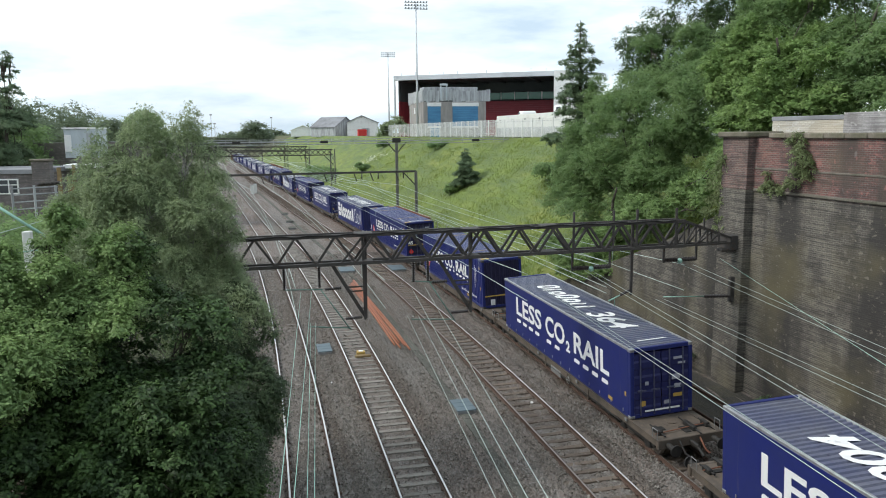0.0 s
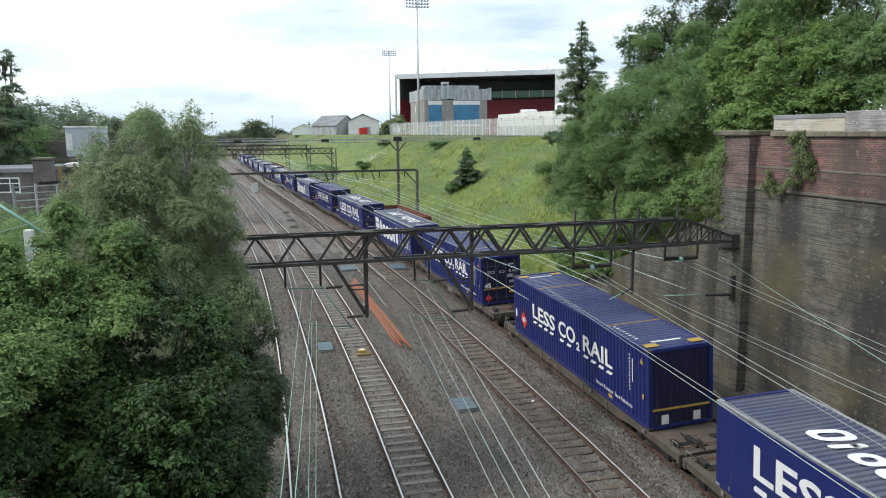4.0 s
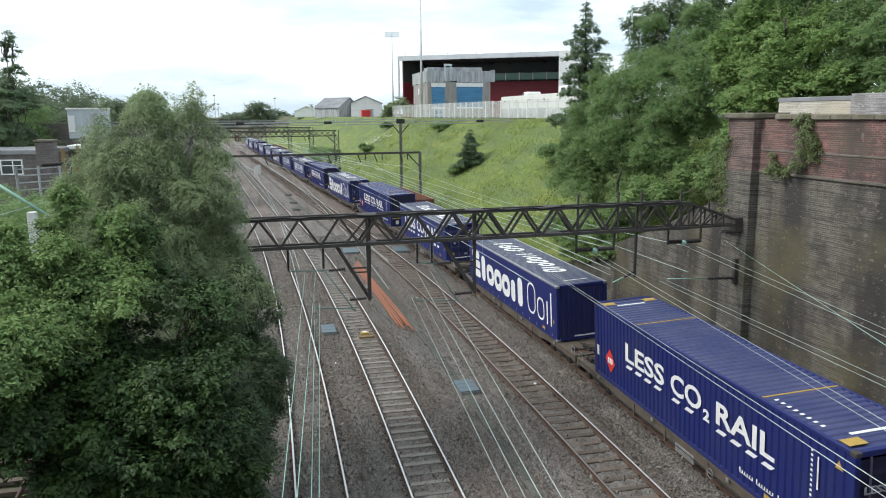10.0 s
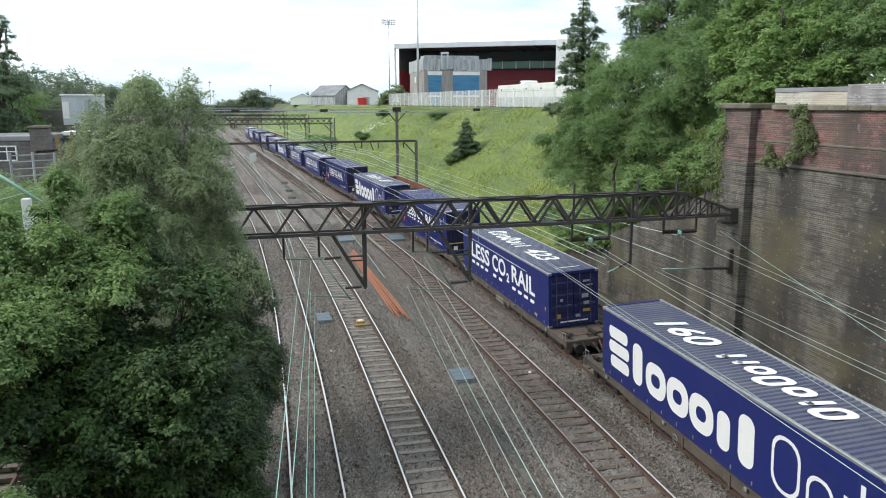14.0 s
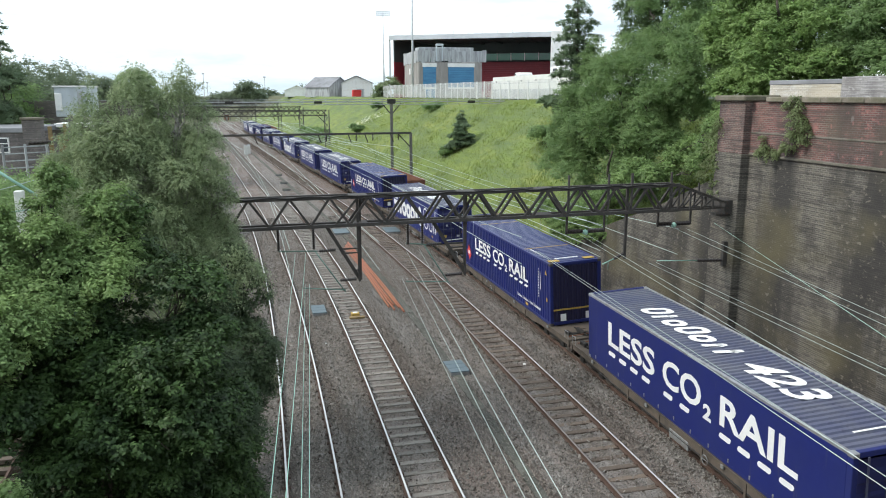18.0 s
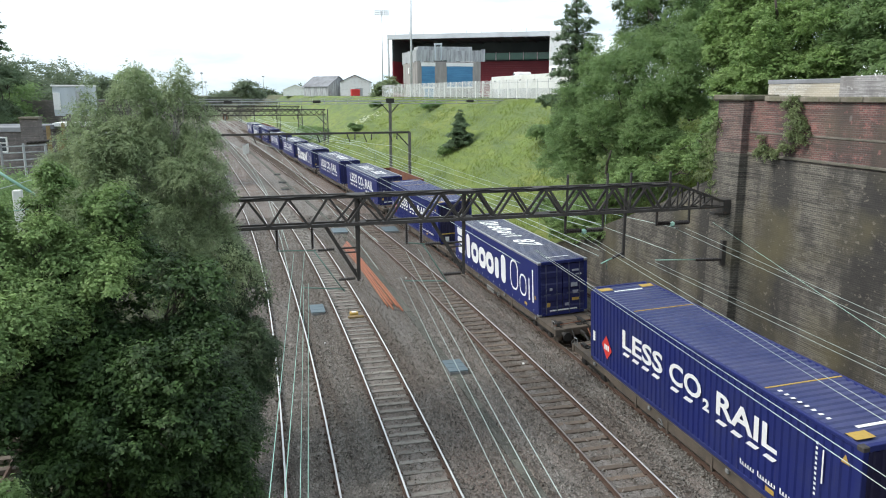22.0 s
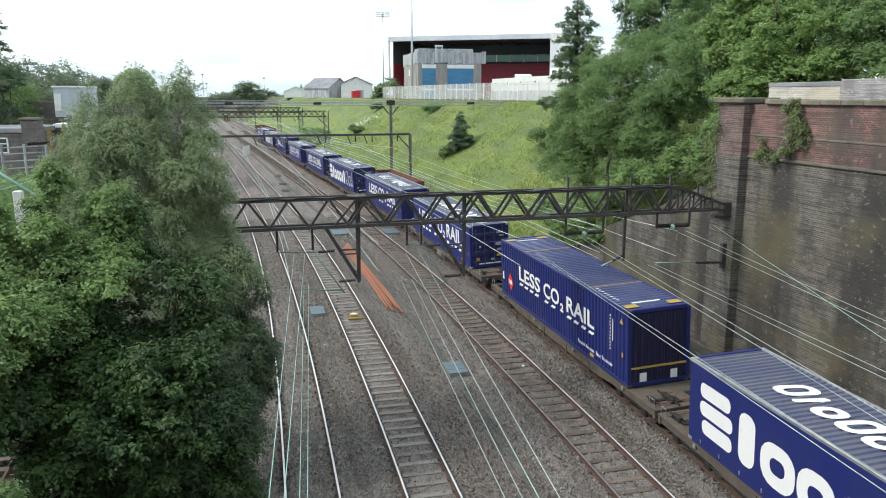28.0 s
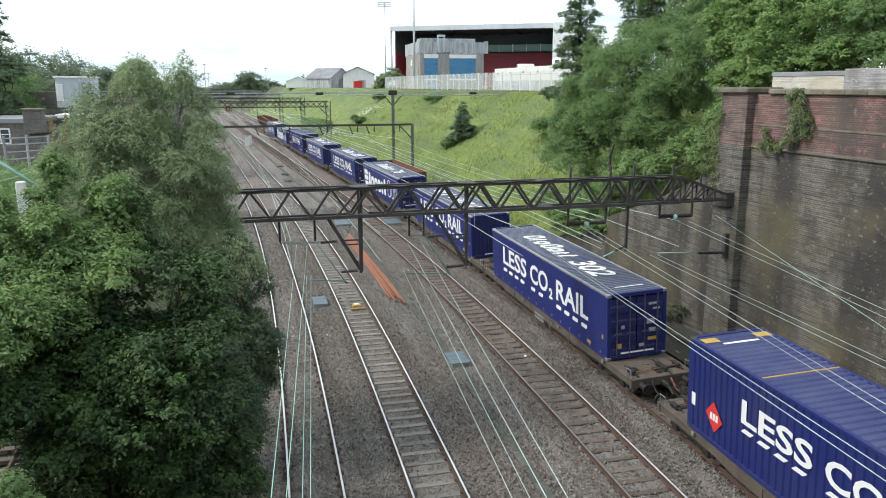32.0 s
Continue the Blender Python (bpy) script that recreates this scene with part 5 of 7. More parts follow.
    for y in (-1.4,):
        def hoop(bm):
            n = 14
            for k in range(n):
                a, b = 2 * math.pi * k / n, 2 * math.pi * (k + 1) / n
                tube(bm, (0, 0.15 * math.cos(a), 0.15 * math.sin(a)), (0, 0.15 * math.cos(b), 0.15 * math.sin(b)), 0.015, 6)
            tube(bm, (0, -0.14, 0), (0, 0.14, 0), 0.012, 5)
        for sx in (-1, 1):
            o = piece("brake_wheel", "hoop", WAGON_GREY, t, hoop, "grey handbrake wheel")
            o.matrix_basis = pose(sx * 1.30, y, 0.62)
    for y, w, h in ((-4.6, 0.7, 0.2), (-2.7, 0.5, 0.26), (2.6, 0.9, 0.18), (4.4, 0.5, 0.24)):
        for sx in (-1, 1):
            o = piece("equipment_box", "eq%.1f" % y, BLACK, t, lambda bm: box(bm, (0, 0, 0.46), (0.16, w, h), 0.02))
            o.matrix_basis = pose(sx * 1.04, y, 0)
    piece("brake_pipe", "pipe", BLACK, t, lambda bm: tube(bm, (-1.2, -6, 0.56), (-1.2, 6, 0.54), 0.025, 6))
    piece("brake_tank", "tank", WAGON_GREY, t, lambda bm: tube(bm, (-0.7, 1.5, 0.45), (-0.7, 3.0, 0.45), 0.2, 12))
    piece("valve_box", "vbox", WAGON_GREY, t, lambda bm: box(bm, (-1.12, 0.2, 0.5), (0.2, 1.1, 0.3), 0.02))
    return t


moving = []
flat = wagon()
for k, row in enumerate(TRAIN):
    moving.append((container(*row), k, DECK, 0))
    moving.append((flat if k == 0 else copy_thing(flat, Matrix()), k, 0, 0 if k % 2 else 180))

HEADS = ((0, 22.95), (2, 13.48), (4, 4.0), (6, -5.46), (8, -15.05), (10, -24.57), (12, -34.11), (14, -43.48), (16, -52.75), (18, -62.03), (20, -71.13), (22, -80.05), (24, -88.98), (26, -97.78), (28, -106.37), (30, -114.92), (31, -119.42), (32, -123.9))


def head_at(t):
    """Where the near end of the second container is, along the line, after t seconds."""
    return float(np.interp(t, [r[0] for r in HEADS], [r[1] for r in HEADS]))


STARTS = [-BOX_L - 5.6] + [sum(BOX_L + (4.0 if j % 2 == 1 else 5.6) for j in range(1, i)) for i in range(1, len(TRAIN))]


def train_pose(k, t, z, turn):
    mid = STARTS[k] + BOX_L / 2 + head_at(t)
    xa, xb = float(line_x(3, mid - 5.5)), float(line_x(3, mid + 5.5))
    return pose((xa + xb) / 2, mid, 0, 0, -LEAN, -math.degrees(math.atan((xb - xa) / 11))) @ pose(0, 0, z, 0, 0, turn)


def motions():
    for ob, k, z, turn in moving:
        walk(ob, [(t, train_pose(k, t, z, turn)) for t in range(33)])



# ---- trees and plants ----
def leaves_at(blobs, clumps, per, size, spread, seed, stretch=1.9, hang=0.0, bough=3.2, pad=0.6, cover=1.35, dense=0.72, gaps=0.0):
    """Leaf quads along twigs, the twigs in boughs, the boughs over a crown made of ellipsoids (x, y, z, rx, ry, rz)."""
    g = np.random.default_rng(seed)
    b = np.array(blobs, float)
    wt = b[:, 3] * b[:, 4] + b[:, 4] * b[:, 5] + b[:, 3] * b[:, 5]
    size_r = spread * bough
    nb = int(max(2 * len(b), cover * wt.sum() * 4.19 / (3.14 * size_r ** 2)))
    nb = min(nb, clumps * per // 40)
    bp = g.choice(len(b), nb * 4, p=wt / wt.sum())
    bd = g.normal(size=(nb * 4, 3))
    bd /= np.linalg.norm(bd, axis=1)[:, None]
    bd[:, 2] = np.where(bd[:, 2] < -0.5, -bd[:, 2] * 0.6, bd[:, 2])
    br = dense + (1.0 - dense) * g.random(nb * 4) + 0.05 * g.normal(size=nb * 4)
    bc = b[bp, :3] + bd * b[bp, 3:] * br[:, None]
    depth = np.linalg.norm((bc[:, None, :] - b[None, :, :3]) / b[None, :, 3:], axis=2).min(1)
    wave = np.sin(bc[:, 0] * 3.1 + 1.3 * np.sin(bc[:, 1] * 2.3)) + np.sin(bc[:, 1] * 2.7 + 1.1 * np.sin(bc[:, 2] * 3.3)) + np.sin(bc[:, 2] * 3.6 + 1.2 * np.sin(bc[:, 0] * 2.1))
    keep = np.argsort((depth < 0.66) | (wave < gaps * 3 - 3), kind="stable")[:nb]
    bc, bd, bp = bc[keep], bd[keep], bp[keep]
    rad = np.maximum(np.minimum(size_r * (0.5 + 1.0 * g.random(nb)), 0.95 * np.cbrt(b[bp, 3] * b[bp, 4] * b[bp, 5])), min(0.24, size_r))
    each = 7
    area = rad ** 2
    tw = g.choice(nb, max(nb, clumps * per // each), p=area / area.sum())
    away = g.normal(size=(len(tw), 3)) + bd[tw] * 0.5
    away /= np.linalg.norm(away, axis=1)[:, None]
    away[:, 2] = np.where(g.random(len(tw)) < 0.85, np.abs(away[:, 2]), away[:, 2])
    shape = np.array([1, 1, pad])
    root = bc[tw] + away * (rad[tw] * 0.35)[:, None] * shape
    tip = bc[tw] + away * (rad[tw] * (0.72 + 0.42 * g.random(len(tw))))[:, None] * shape
    tip[:, 2] -= hang * rad[tw] * (0.5 + g.random(len(tw))) + 0.08 * rad[tw]
    f = np.tile(np.linspace(0.25, 1.06, each), len(tw))
    k = np.repeat(np.arange(len(tw)), each)
    n = len(k)
    way = tip - root
    way /= np.linalg.norm(way, axis=1)[:, None] + 1e-6
    p = root[k] + (tip - root)[k] * f[:, None] + g.normal(size=(n, 3)) * size * 0.3
    nv = away[k] * 0.75 + np.array([0, 0, 0.75]) + g.normal(size=(n, 3)) * 0.32
    nv /= np.linalg.norm(nv, axis=1)[:, None]
    turn = np.where(np.arange(n) % 2, 1, -1)[:, None] * (1.1 - 0.7 * (f[:, None] > 1))
    ax = way[k] * 0.8 + np.cross(nv, way[k]) * turn + g.normal(size=(n, 3)) * 0.25
    ax[:, 2] -= hang * 1.5
    ax -= nv * np.sum(ax * nv, axis=1)[:, None]
    ax /= np.linalg.norm(ax, axis=1)[:, None]
    side = np.cross(nv, ax)
    ln = size * (0.65 + 0.7 * g.random(n))[:, None]
    wd = ln / stretch
    fold = nv * wd * 0.18
    return np.stack([p - ax * ln * 0.4, p + side * wd * 0.5 + fold, p + ax * ln * 0.6, p - side * wd * 0.5 + fold], 1)


def lobes(axes, n, size, seed):
    """Crown lobes strewn about one or more bent axes of (x, y, z, radius)."""
    g = np.random.default_rng(seed)
    out = []
    for row in axes:
        a = np.array(row, float)
        w = (a[:-1, 3] + a[1:, 3]) * np.linalg.norm(np.diff(a[:, :3], axis=0), axis=1)
        for _ in range(n):
            k = g.choice(len(w), p=w / w.sum())
            x, y, z, r = a[k] + (a[k + 1] - a[k]) * g.random()
            q = max(0.18, r * size * (0.7 + 0.6 * g.random()))
            e, th = max(0.0, r - 0.6 * q) * g.random() ** 0.28, 6.283 * g.random()
            out.append((x + e * math.cos(th), y + e * math.sin(th), z + 0.35 * q * g.normal(), q, q, q * (0.75 + 0.35 * g.random())))
        x, y, z, r = a[0]
        out.append((x, y, z, max(r, 0.15), max(r, 0.15), 0.7))
    return out


def limb(bm, a, b, r0, r1, g, parts=4, wobble=0.12):
    """A tapered crooked branch."""
    a, b = Vector(a), Vector(b)
    prev, pr = a, r0
    for k in range(1, parts + 1):
        f = k / parts
        q = a.lerp(b, f) + Vector(g.normal(0, wobble, 3)) * (1 if k < parts else 0)
        rr = r0 + (r1 - r0) * f
        tube(bm, prev, q, pr, 8, rr)
        prev, pr = q, rr


def tree(name, label, base, blobs, leaf, clumps, per, size, spread, seed, bark=None, girth=0.18, hang=0.0, stretch=1.9, category="tree", stems=1, group="", fine=False, **shape):
    g = np.random.default_rng(seed + 99)
    t = thing(name, pose(*base), label, category, group)
    rel = [(b[0] - base[0], b[1] - base[1], b[2] - base[2], *b[3:]) for b in blobs]
    top = max(b[2] for b in rel)
    bm = bmesh.new()
    for s in range(stems):
        ex, ey = (g.normal(0, 0.5), g.normal(0, 0.5)) if stems > 1 else (0, 0)
        mid = np.average([b[:2] for b in rel], axis=0, weights=[b[3] for b in rel])
        crown = Vector((mid[0] + ex * 0.4, mid[1] + ey * 0.4, top * 0.72))
        foot = Vector((ex * 0.4, ey * 0.4, -0.15))
        limb(bm, foot, crown, girth, girth * 0.25, g, 6, 0.10)
        for b in rel[::max(1, len(rel) // 12)]:
            f = min(0.8, max(0.15, 0.6 * b[2] / top))
            limb(bm, foot.lerp(crown, f), (b[0], b[1], b[2]), min(girth * 0.45 * (1 - f * 0.5), 0.015 + b[3] * 0.06), 0.008, g)
            for _ in range(3):
                w = g.normal(0, 0.45, 3)
                limb(bm, Vector((b[0], b[1], b[2])) * 0.85 + foot.lerp(crown, f) * 0.15, (b[0] + w[0] * b[3], b[1] + w[1] * b[4], b[2] + abs(w[2]) * b[5] * 0.7), girth * 0.16, 0.012, g, 3)
    part("trunk", bm, bark or BARK, t, smooth=True)
    v = leaves_at(rel, clumps, per, size, spread, seed, stretch, hang, **shape)
    me = quads("crown", v if fine else pointed(v), leaf)
    c = new("crown", me)
    c.parent = t
    return t


tree("broadleaf_tree", "dense dark green broadleaf tree beside the tracks", (-3.2, 16.6, -0.3),
     lobes((((-2.7, 18.4, 8.3, 0.3), (-2.7, 18.0, 7.5, 1.0), (-2.5, 17.3, 6.5, 1.5), (-2.1, 16.3, 5.4, 1.9), (-1.9, 15.8, 4.5, 1.8), (-1.8, 17.4, 3.0, 1.7), (-2.2, 17.6, 1.0, 1.7)),
            ((-4.4, 17.9, 6.8, 0.9), (-4.5, 17.2, 5.9, 1.6), (-4.2, 15.7, 4.9, 1.8), (-3.8, 16.8, 3.2, 1.8), (-3.6, 17.0, 1.4, 1.8)),
            ((-5.9, 17.8, 6.6, 1.2), (-5.8, 16.8, 5.6, 1.8), (-5.5, 15.4, 4.4, 1.8))), 34, 0.42, 110),
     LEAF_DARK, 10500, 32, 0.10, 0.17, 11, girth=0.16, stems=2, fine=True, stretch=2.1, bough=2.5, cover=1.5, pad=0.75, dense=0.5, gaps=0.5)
tree("birch_tree", "tall pale green birch with wispy hanging twigs", (-2.3, 24.4, -0.3),
     lobes((((-1.9, 25.0, 11.2, 0.4), (-1.9, 25.0, 10.4, 1.1), (-2.1, 25.0, 9.6, 1.5), (-2.1, 24.5, 8.4, 1.8), (-1.9, 24.0, 6.8, 1.85), (-1.3, 23.5, 5.4, 1.9), (-1.1, 23.3, 4.2, 1.75), (-1.25, 22.8, 2.9, 1.6), (-1.5, 21.8, 1.8, 1.5)),
            ((-3.5, 25.5, 11.2, 0.5), (-3.5, 25.5, 10.8, 1.05), (-3.9, 25.3, 9.9, 1.65), (-4.4, 25.0, 8.9, 1.95), (-4.5, 24.5, 7.6, 2.15), (-3.4, 24.0, 6.2, 2.2))), 52, 0.38, 120)
     + lobes((((-1.9, 25.0, 11.7, 0.2), (-1.9, 25.0, 11.0, 0.5), (-1.9, 25.0, 10.6, 0.5)), ((-3.35, 25.5, 11.6, 0.25), (-3.45, 25.5, 10.8, 0.6)), ((-2.7, 25.3, 11.3, 0.2), (-2.8, 25.3, 10.2, 0.5)), ((-4.6, 25.4, 11.2, 0.2), (-4.5, 25.4, 10.0, 0.5)), ((-1.3, 25.0, 11.0, 0.15), (-1.4, 25.0, 9.9, 0.4))), 7, 0.5, 121),
     LEAF_PALE, 11500, 32, 0.07, 0.15, 12, bark=BIRCH, girth=0.10, hang=0.5, stretch=2.0, stems=2, bough=2.4, pad=1.15, cover=1.7, dense=0.5)
# the birch's lower foliage as a separate plant, its shade painted into the leaves
tree("hazel_bush", "fine-leaved lower birch foliage with shade in its leaf colour", (-1.5, 21.2, -0.3),
     lobes((((-0.75, 22.9, 6.0, 0.6), (-0.75, 22.7, 5.2, 1.05), (-0.8, 22.3, 4.0, 1.25), (-1.0, 21.6, 2.6, 1.25), (-1.3, 20.6, 1.2, 1.3)), ((-1.5, 19.0, 4.4, 0.8), (-1.45, 18.8, 3.4, 1.25), (-1.5, 18.0, 2.0, 1.25), (-1.6, 17.2, 0.6, 1.25))), 26, 0.5, 150),
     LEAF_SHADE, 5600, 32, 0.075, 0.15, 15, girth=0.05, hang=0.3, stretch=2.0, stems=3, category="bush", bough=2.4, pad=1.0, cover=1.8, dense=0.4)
# lit upper-left of the broadleaf tree: the light is in the brighter leaf colour
tree("elder_bush", "lit upper part of the broadleaf tree, in brighter leaf colour", (-4.9, 18.6, -0.3),
     lobes((((-4.3, 18.4, 8.9, 0.3), (-4.5, 18.0, 8.0, 1.0), (-4.6, 17.0, 7.0, 1.4), (-4.5, 16.0, 6.2, 1.1)), ((-3.3, 18.4, 8.4, 0.4), (-3.5, 17.8, 7.6, 0.9), (-3.5, 16.9, 6.9, 0.9)), ((-5.7, 17.6, 8.2, 0.7), (-5.9, 16.6, 7.2, 1.3), (-5.6, 15.4, 6.2, 1.3), (-5.2, 14.6, 5.2, 1.0))), 14, 0.5, 130),
     LEAF_FRESH, 4600, 32, 0.09, 0.17, 14, fine=True, girth=0.07, stems=2, stretch=2.2, category="bush", bough=2.3, pad=0.85, cover=1.4, dense=0.5)
tree("bramble_bush", "yellow-green leafy bush beside the dark tree", (-4.6, 12.4, -0.3), lobes((((-4.2, 12.6, 4.2, 0.3), (-4.4, 12.5, 3.7, 0.7), (-4.6, 12.4, 2.8, 1.0), (-4.6, 12.4, 1.2, 1.1)),), 14, 0.5, 140),
     LEAF_MID, 1300, 28, 0.075, 0.16, 13, girth=0.05, category="bush", stretch=1.7)

RIGHT_TREES = (
    ("sycamore_tree", "full mid-green tree on the bank beside the wall", (24.5, 44.6, 4.0),
     (((24.4, 44.8, 14.4, 0.8), (24.5, 44.8, 12.4, 3.0), (24.2, 44.8, 9.6, 3.9), (23.6, 45.4, 6.4, 3.6), (23.0, 45.0, 3.6, 2.6)), ((23.2, 50.6, 11.0, 1.2), (23.0, 50.4, 8.6, 2.2), (22.8, 49.0, 5.6, 2.4)), ((24.9, 39.2, 13.4, 0.9), (24.8, 39.4, 11.2, 2.2), (24.4, 40.4, 7.8, 2.5)), ((23.4, 42.6, 12.8, 0.7), (23.6, 42.6, 11.6, 1.4))),
     32, 0.36, LEAF_MID, 9600, 28, 0.125, 0.21, 21),
    ("sycamore_tree", "mid-green young tree rooted at the end of the wing wall", (22.9, 45.4, 2.0),
     (((22.6, 30.6, 10.0, 0.8), (22.5, 33.4, 8.6, 1.1), (22.4, 37.0, 7.0, 1.3), (22.6, 42.0, 5.4, 1.8)), ((21.0, 30.6, 8.2, 0.7), (20.9, 34.6, 7.0, 1.1), (21.0, 39.0, 5.2, 1.4), (21.1, 43.0, 3.6, 1.6), (21.3, 47.5, 2.2, 1.7)), ((20.5, 40.0, 2.8, 0.7), (20.5, 43.6, 2.3, 1.2), (21.6, 50.5, 2.4, 1.8))),
     18, 0.5, LEAF_FRESH, 4800, 28, 0.14, 0.19, 22),
    ("dark_tree", "tall dark green tree behind the bank", (35.5, 57.5, 9.5),
     (((33.6, 58.0, 20.6, 1.2), (33.6, 58.0, 18.4, 2.8), (33.8, 57.6, 14.4, 3.4)), ((36.4, 56.0, 23.0, 2.0), (36.4, 56.0, 19.6, 3.8), (36.0, 55.6, 15.0, 3.8)), ((40.0, 52.0, 23.0, 2.4), (39.6, 52.0, 19.5, 4.0), (38.6, 51.0, 15.0, 3.8))),
     30, 0.4, LEAF_DEEP, 5200, 26, 0.19, 0.26, 23),
    ("ash_tree", "bright green tree above the parapet", (26.5, 33.6, 10.4),
     (((27.8, 33.0, 17.6, 0.7), (27.6, 33.0, 15.6, 2.2), (26.8, 33.2, 13.6, 2.4), (25.4, 33.6, 12.2, 1.8)), ((24.2, 30.8, 13.0, 0.6), (24.0, 31.2, 11.9, 1.3), (23.6, 32.4, 11.0, 1.3)), ((25.8, 35.4, 16.2, 0.6), (25.9, 35.4, 14.4, 2.1), (25.6, 35.0, 12.6, 1.8)), ((22.8, 29.6, 13.6, 0.5), (22.9, 29.4, 12.4, 1.2), (22.8, 29.2, 11.4, 1.1)), ((24.4, 31.4, 11.6, 0.8), (24.8, 32.6, 11.0, 1.0)), ((24.4, 28.4, 14.0, 0.8), (24.4, 28.2, 12.6, 1.5), (24.2, 28.0, 11.4, 1.3))),
     16, 0.42, LEAF_BRIGHT, 6000, 28, 0.145, 0.21, 24),
    ("ash_tree", "large green tree behind the garden wall", (29.2, 31.4, 10.4),
     (((29.6, 32.8, 18.8, 1.2), (29.4, 32.4, 16.2, 3.0), (28.9, 31.2, 13.2, 2.4)), ((31.4, 27.0, 19.0, 1.2), (31.2, 27.4, 16.4, 2.9), (30.6, 29.0, 14.0, 2.5), (27.0, 28.7, 12.0, 1.7)), ((28.6, 36.2, 19.2, 0.9), (28.6, 36.0, 17.0, 2.8)), ((26.8, 26.0, 15.0, 1.0), (26.2, 26.6, 13.4, 2.0), (25.2, 27.4, 12.2, 1.6)), ((28.6, 24.6, 15.4, 1.2), (27.4, 25.2, 13.4, 2.2)), ((25.4, 25.4, 12.4, 1.0), (24.8, 24.0, 11.8, 1.2), (24.6, 22.0, 11.8, 1.3))),
     20, 0.38, LEAF_MID, 7600, 28, 0.14, 0.22, 25),
    ("broadleaf_tree", "green tree between the bank and the street", (30.0, 46.0, 9.5),
     (((30.3, 47.2, 17.6, 1.0), (30.3, 47.1, 14.8, 3.0), (29.4, 44.0, 12.6, 2.8)), ((31.6, 41.5, 18.0, 1.0), (31.4, 41.5, 15.4, 2.9), (28.0, 39.6, 12.4, 2.0)), ((29.0, 51.6, 17.4, 0.8), (28.6, 51.4, 15.6, 1.9), (27.6, 51.6, 13.4, 2.2), (26.4, 52.6, 11.4, 2.0)), ((26.2, 53.6, 14.8, 0.5), (26.0, 53.6, 13.0, 1.5))),
     20, 0.38, LEAF_MID, 8000, 28, 0.135, 0.22, 26))
for name, label, base, axes, n, lobe, leaf, clumps, per, size, spread, seed in RIGHT_TREES:
    tree(name, label, base, lobes(axes, n, lobe, seed + 200), leaf, clumps, per, size, spread, seed, girth=0.22, pad=1.0, cover=2.4, dense=0.45, bough=2.5)


def conifer(name, label, base, height, radius, leaf, seed, clumps, per, size, ragged=0.25):
    """A trunk with whorls of drooping boughs, sparse enough to see through."""
    g = np.random.default_rng(seed)
    t = thing(name, pose(*base), label, "conifer")
    bm = bmesh.new()
    limb(bm, (0, 0, -0.2), (g.normal(0, 0.1), g.normal(0, 0.1), height), radius * 0.08 + 0.04, 0.02, g, 7, 0.04)
    blobs = []
    n = int(height / 0.42)
    for k in range(n):
        f = (k + 0.5) / n
        r = radius * (1 - f) ** 0.75 * (1.0 + ragged * g.normal())
        for _ in range(4):
            a = g.random() * 6.283
            z = height * (0.06 + 0.92 * f)
            e = max(0.12, r * (0.5 + 0.5 * g.random()))
            tube(bm, (0, 0, z), (math.cos(a) * e, math.sin(a) * e, z - 0.12 * e), 0.02, 5, 0.008)
            blobs.append((math.cos(a) * e * 0.62, math.sin(a) * e * 0.62, z - 0.05 * e, e * 0.5 + 0.1, e * 0.5 + 0.1, 0.16 + 0.1 * e))
    part("trunk", bm, BARK, t)
    me = quads("crown", pointed(leaves_at(blobs, clumps, per, size, 0.12, seed, 3.0, 0.1, 2.6, 0.5, 2.2, 0.3)), leaf)
    c = new("crown", me)
    c.parent = t
    return t


conifer("tall_conifer", "tall ragged dark conifer at the edge of the trees", (25.7, 56.0, 7.5), 12.4, 3.1, LEAF_FIR, 31, 3400, 20, 0.20, 0.3)
tree("pine_tree", "tall dark pine with layered clumps behind the lineside buildings", (-19.4, 67.4, 3.1),
     lobes((((-18.8, 67.4, 17.6, 0.5), (-18.9, 67.4, 16.4, 0.8)), ((-19.0, 67.4, 15.4, 0.6), (-19.1, 67.4, 13.8, 1.5), (-19.5, 67.4, 11.8, 2.2), (-20.2, 67.4, 9.6, 2.8))), 18, 0.42, 170),
     LEAF_FIR, 2600, 24, 0.17, 0.26, 33, girth=0.26, pad=0.6, cover=1.6, dense=0.5)
conifer("small_fir", "small dark fir on the grass bank", (25.8, 89.7, 4.4), 4.9, 2.05, LEAF_FIR, 36, 3600, 18, 0.17, 0.14)


def shrub(label, base, blobs, leaf, clumps, size, seed, spread=0.3, category="bush", group=""):
    return tree("shrub", label, base, blobs, leaf, clumps, 20, size, spread, seed, girth=0.05, category=category, group=group)


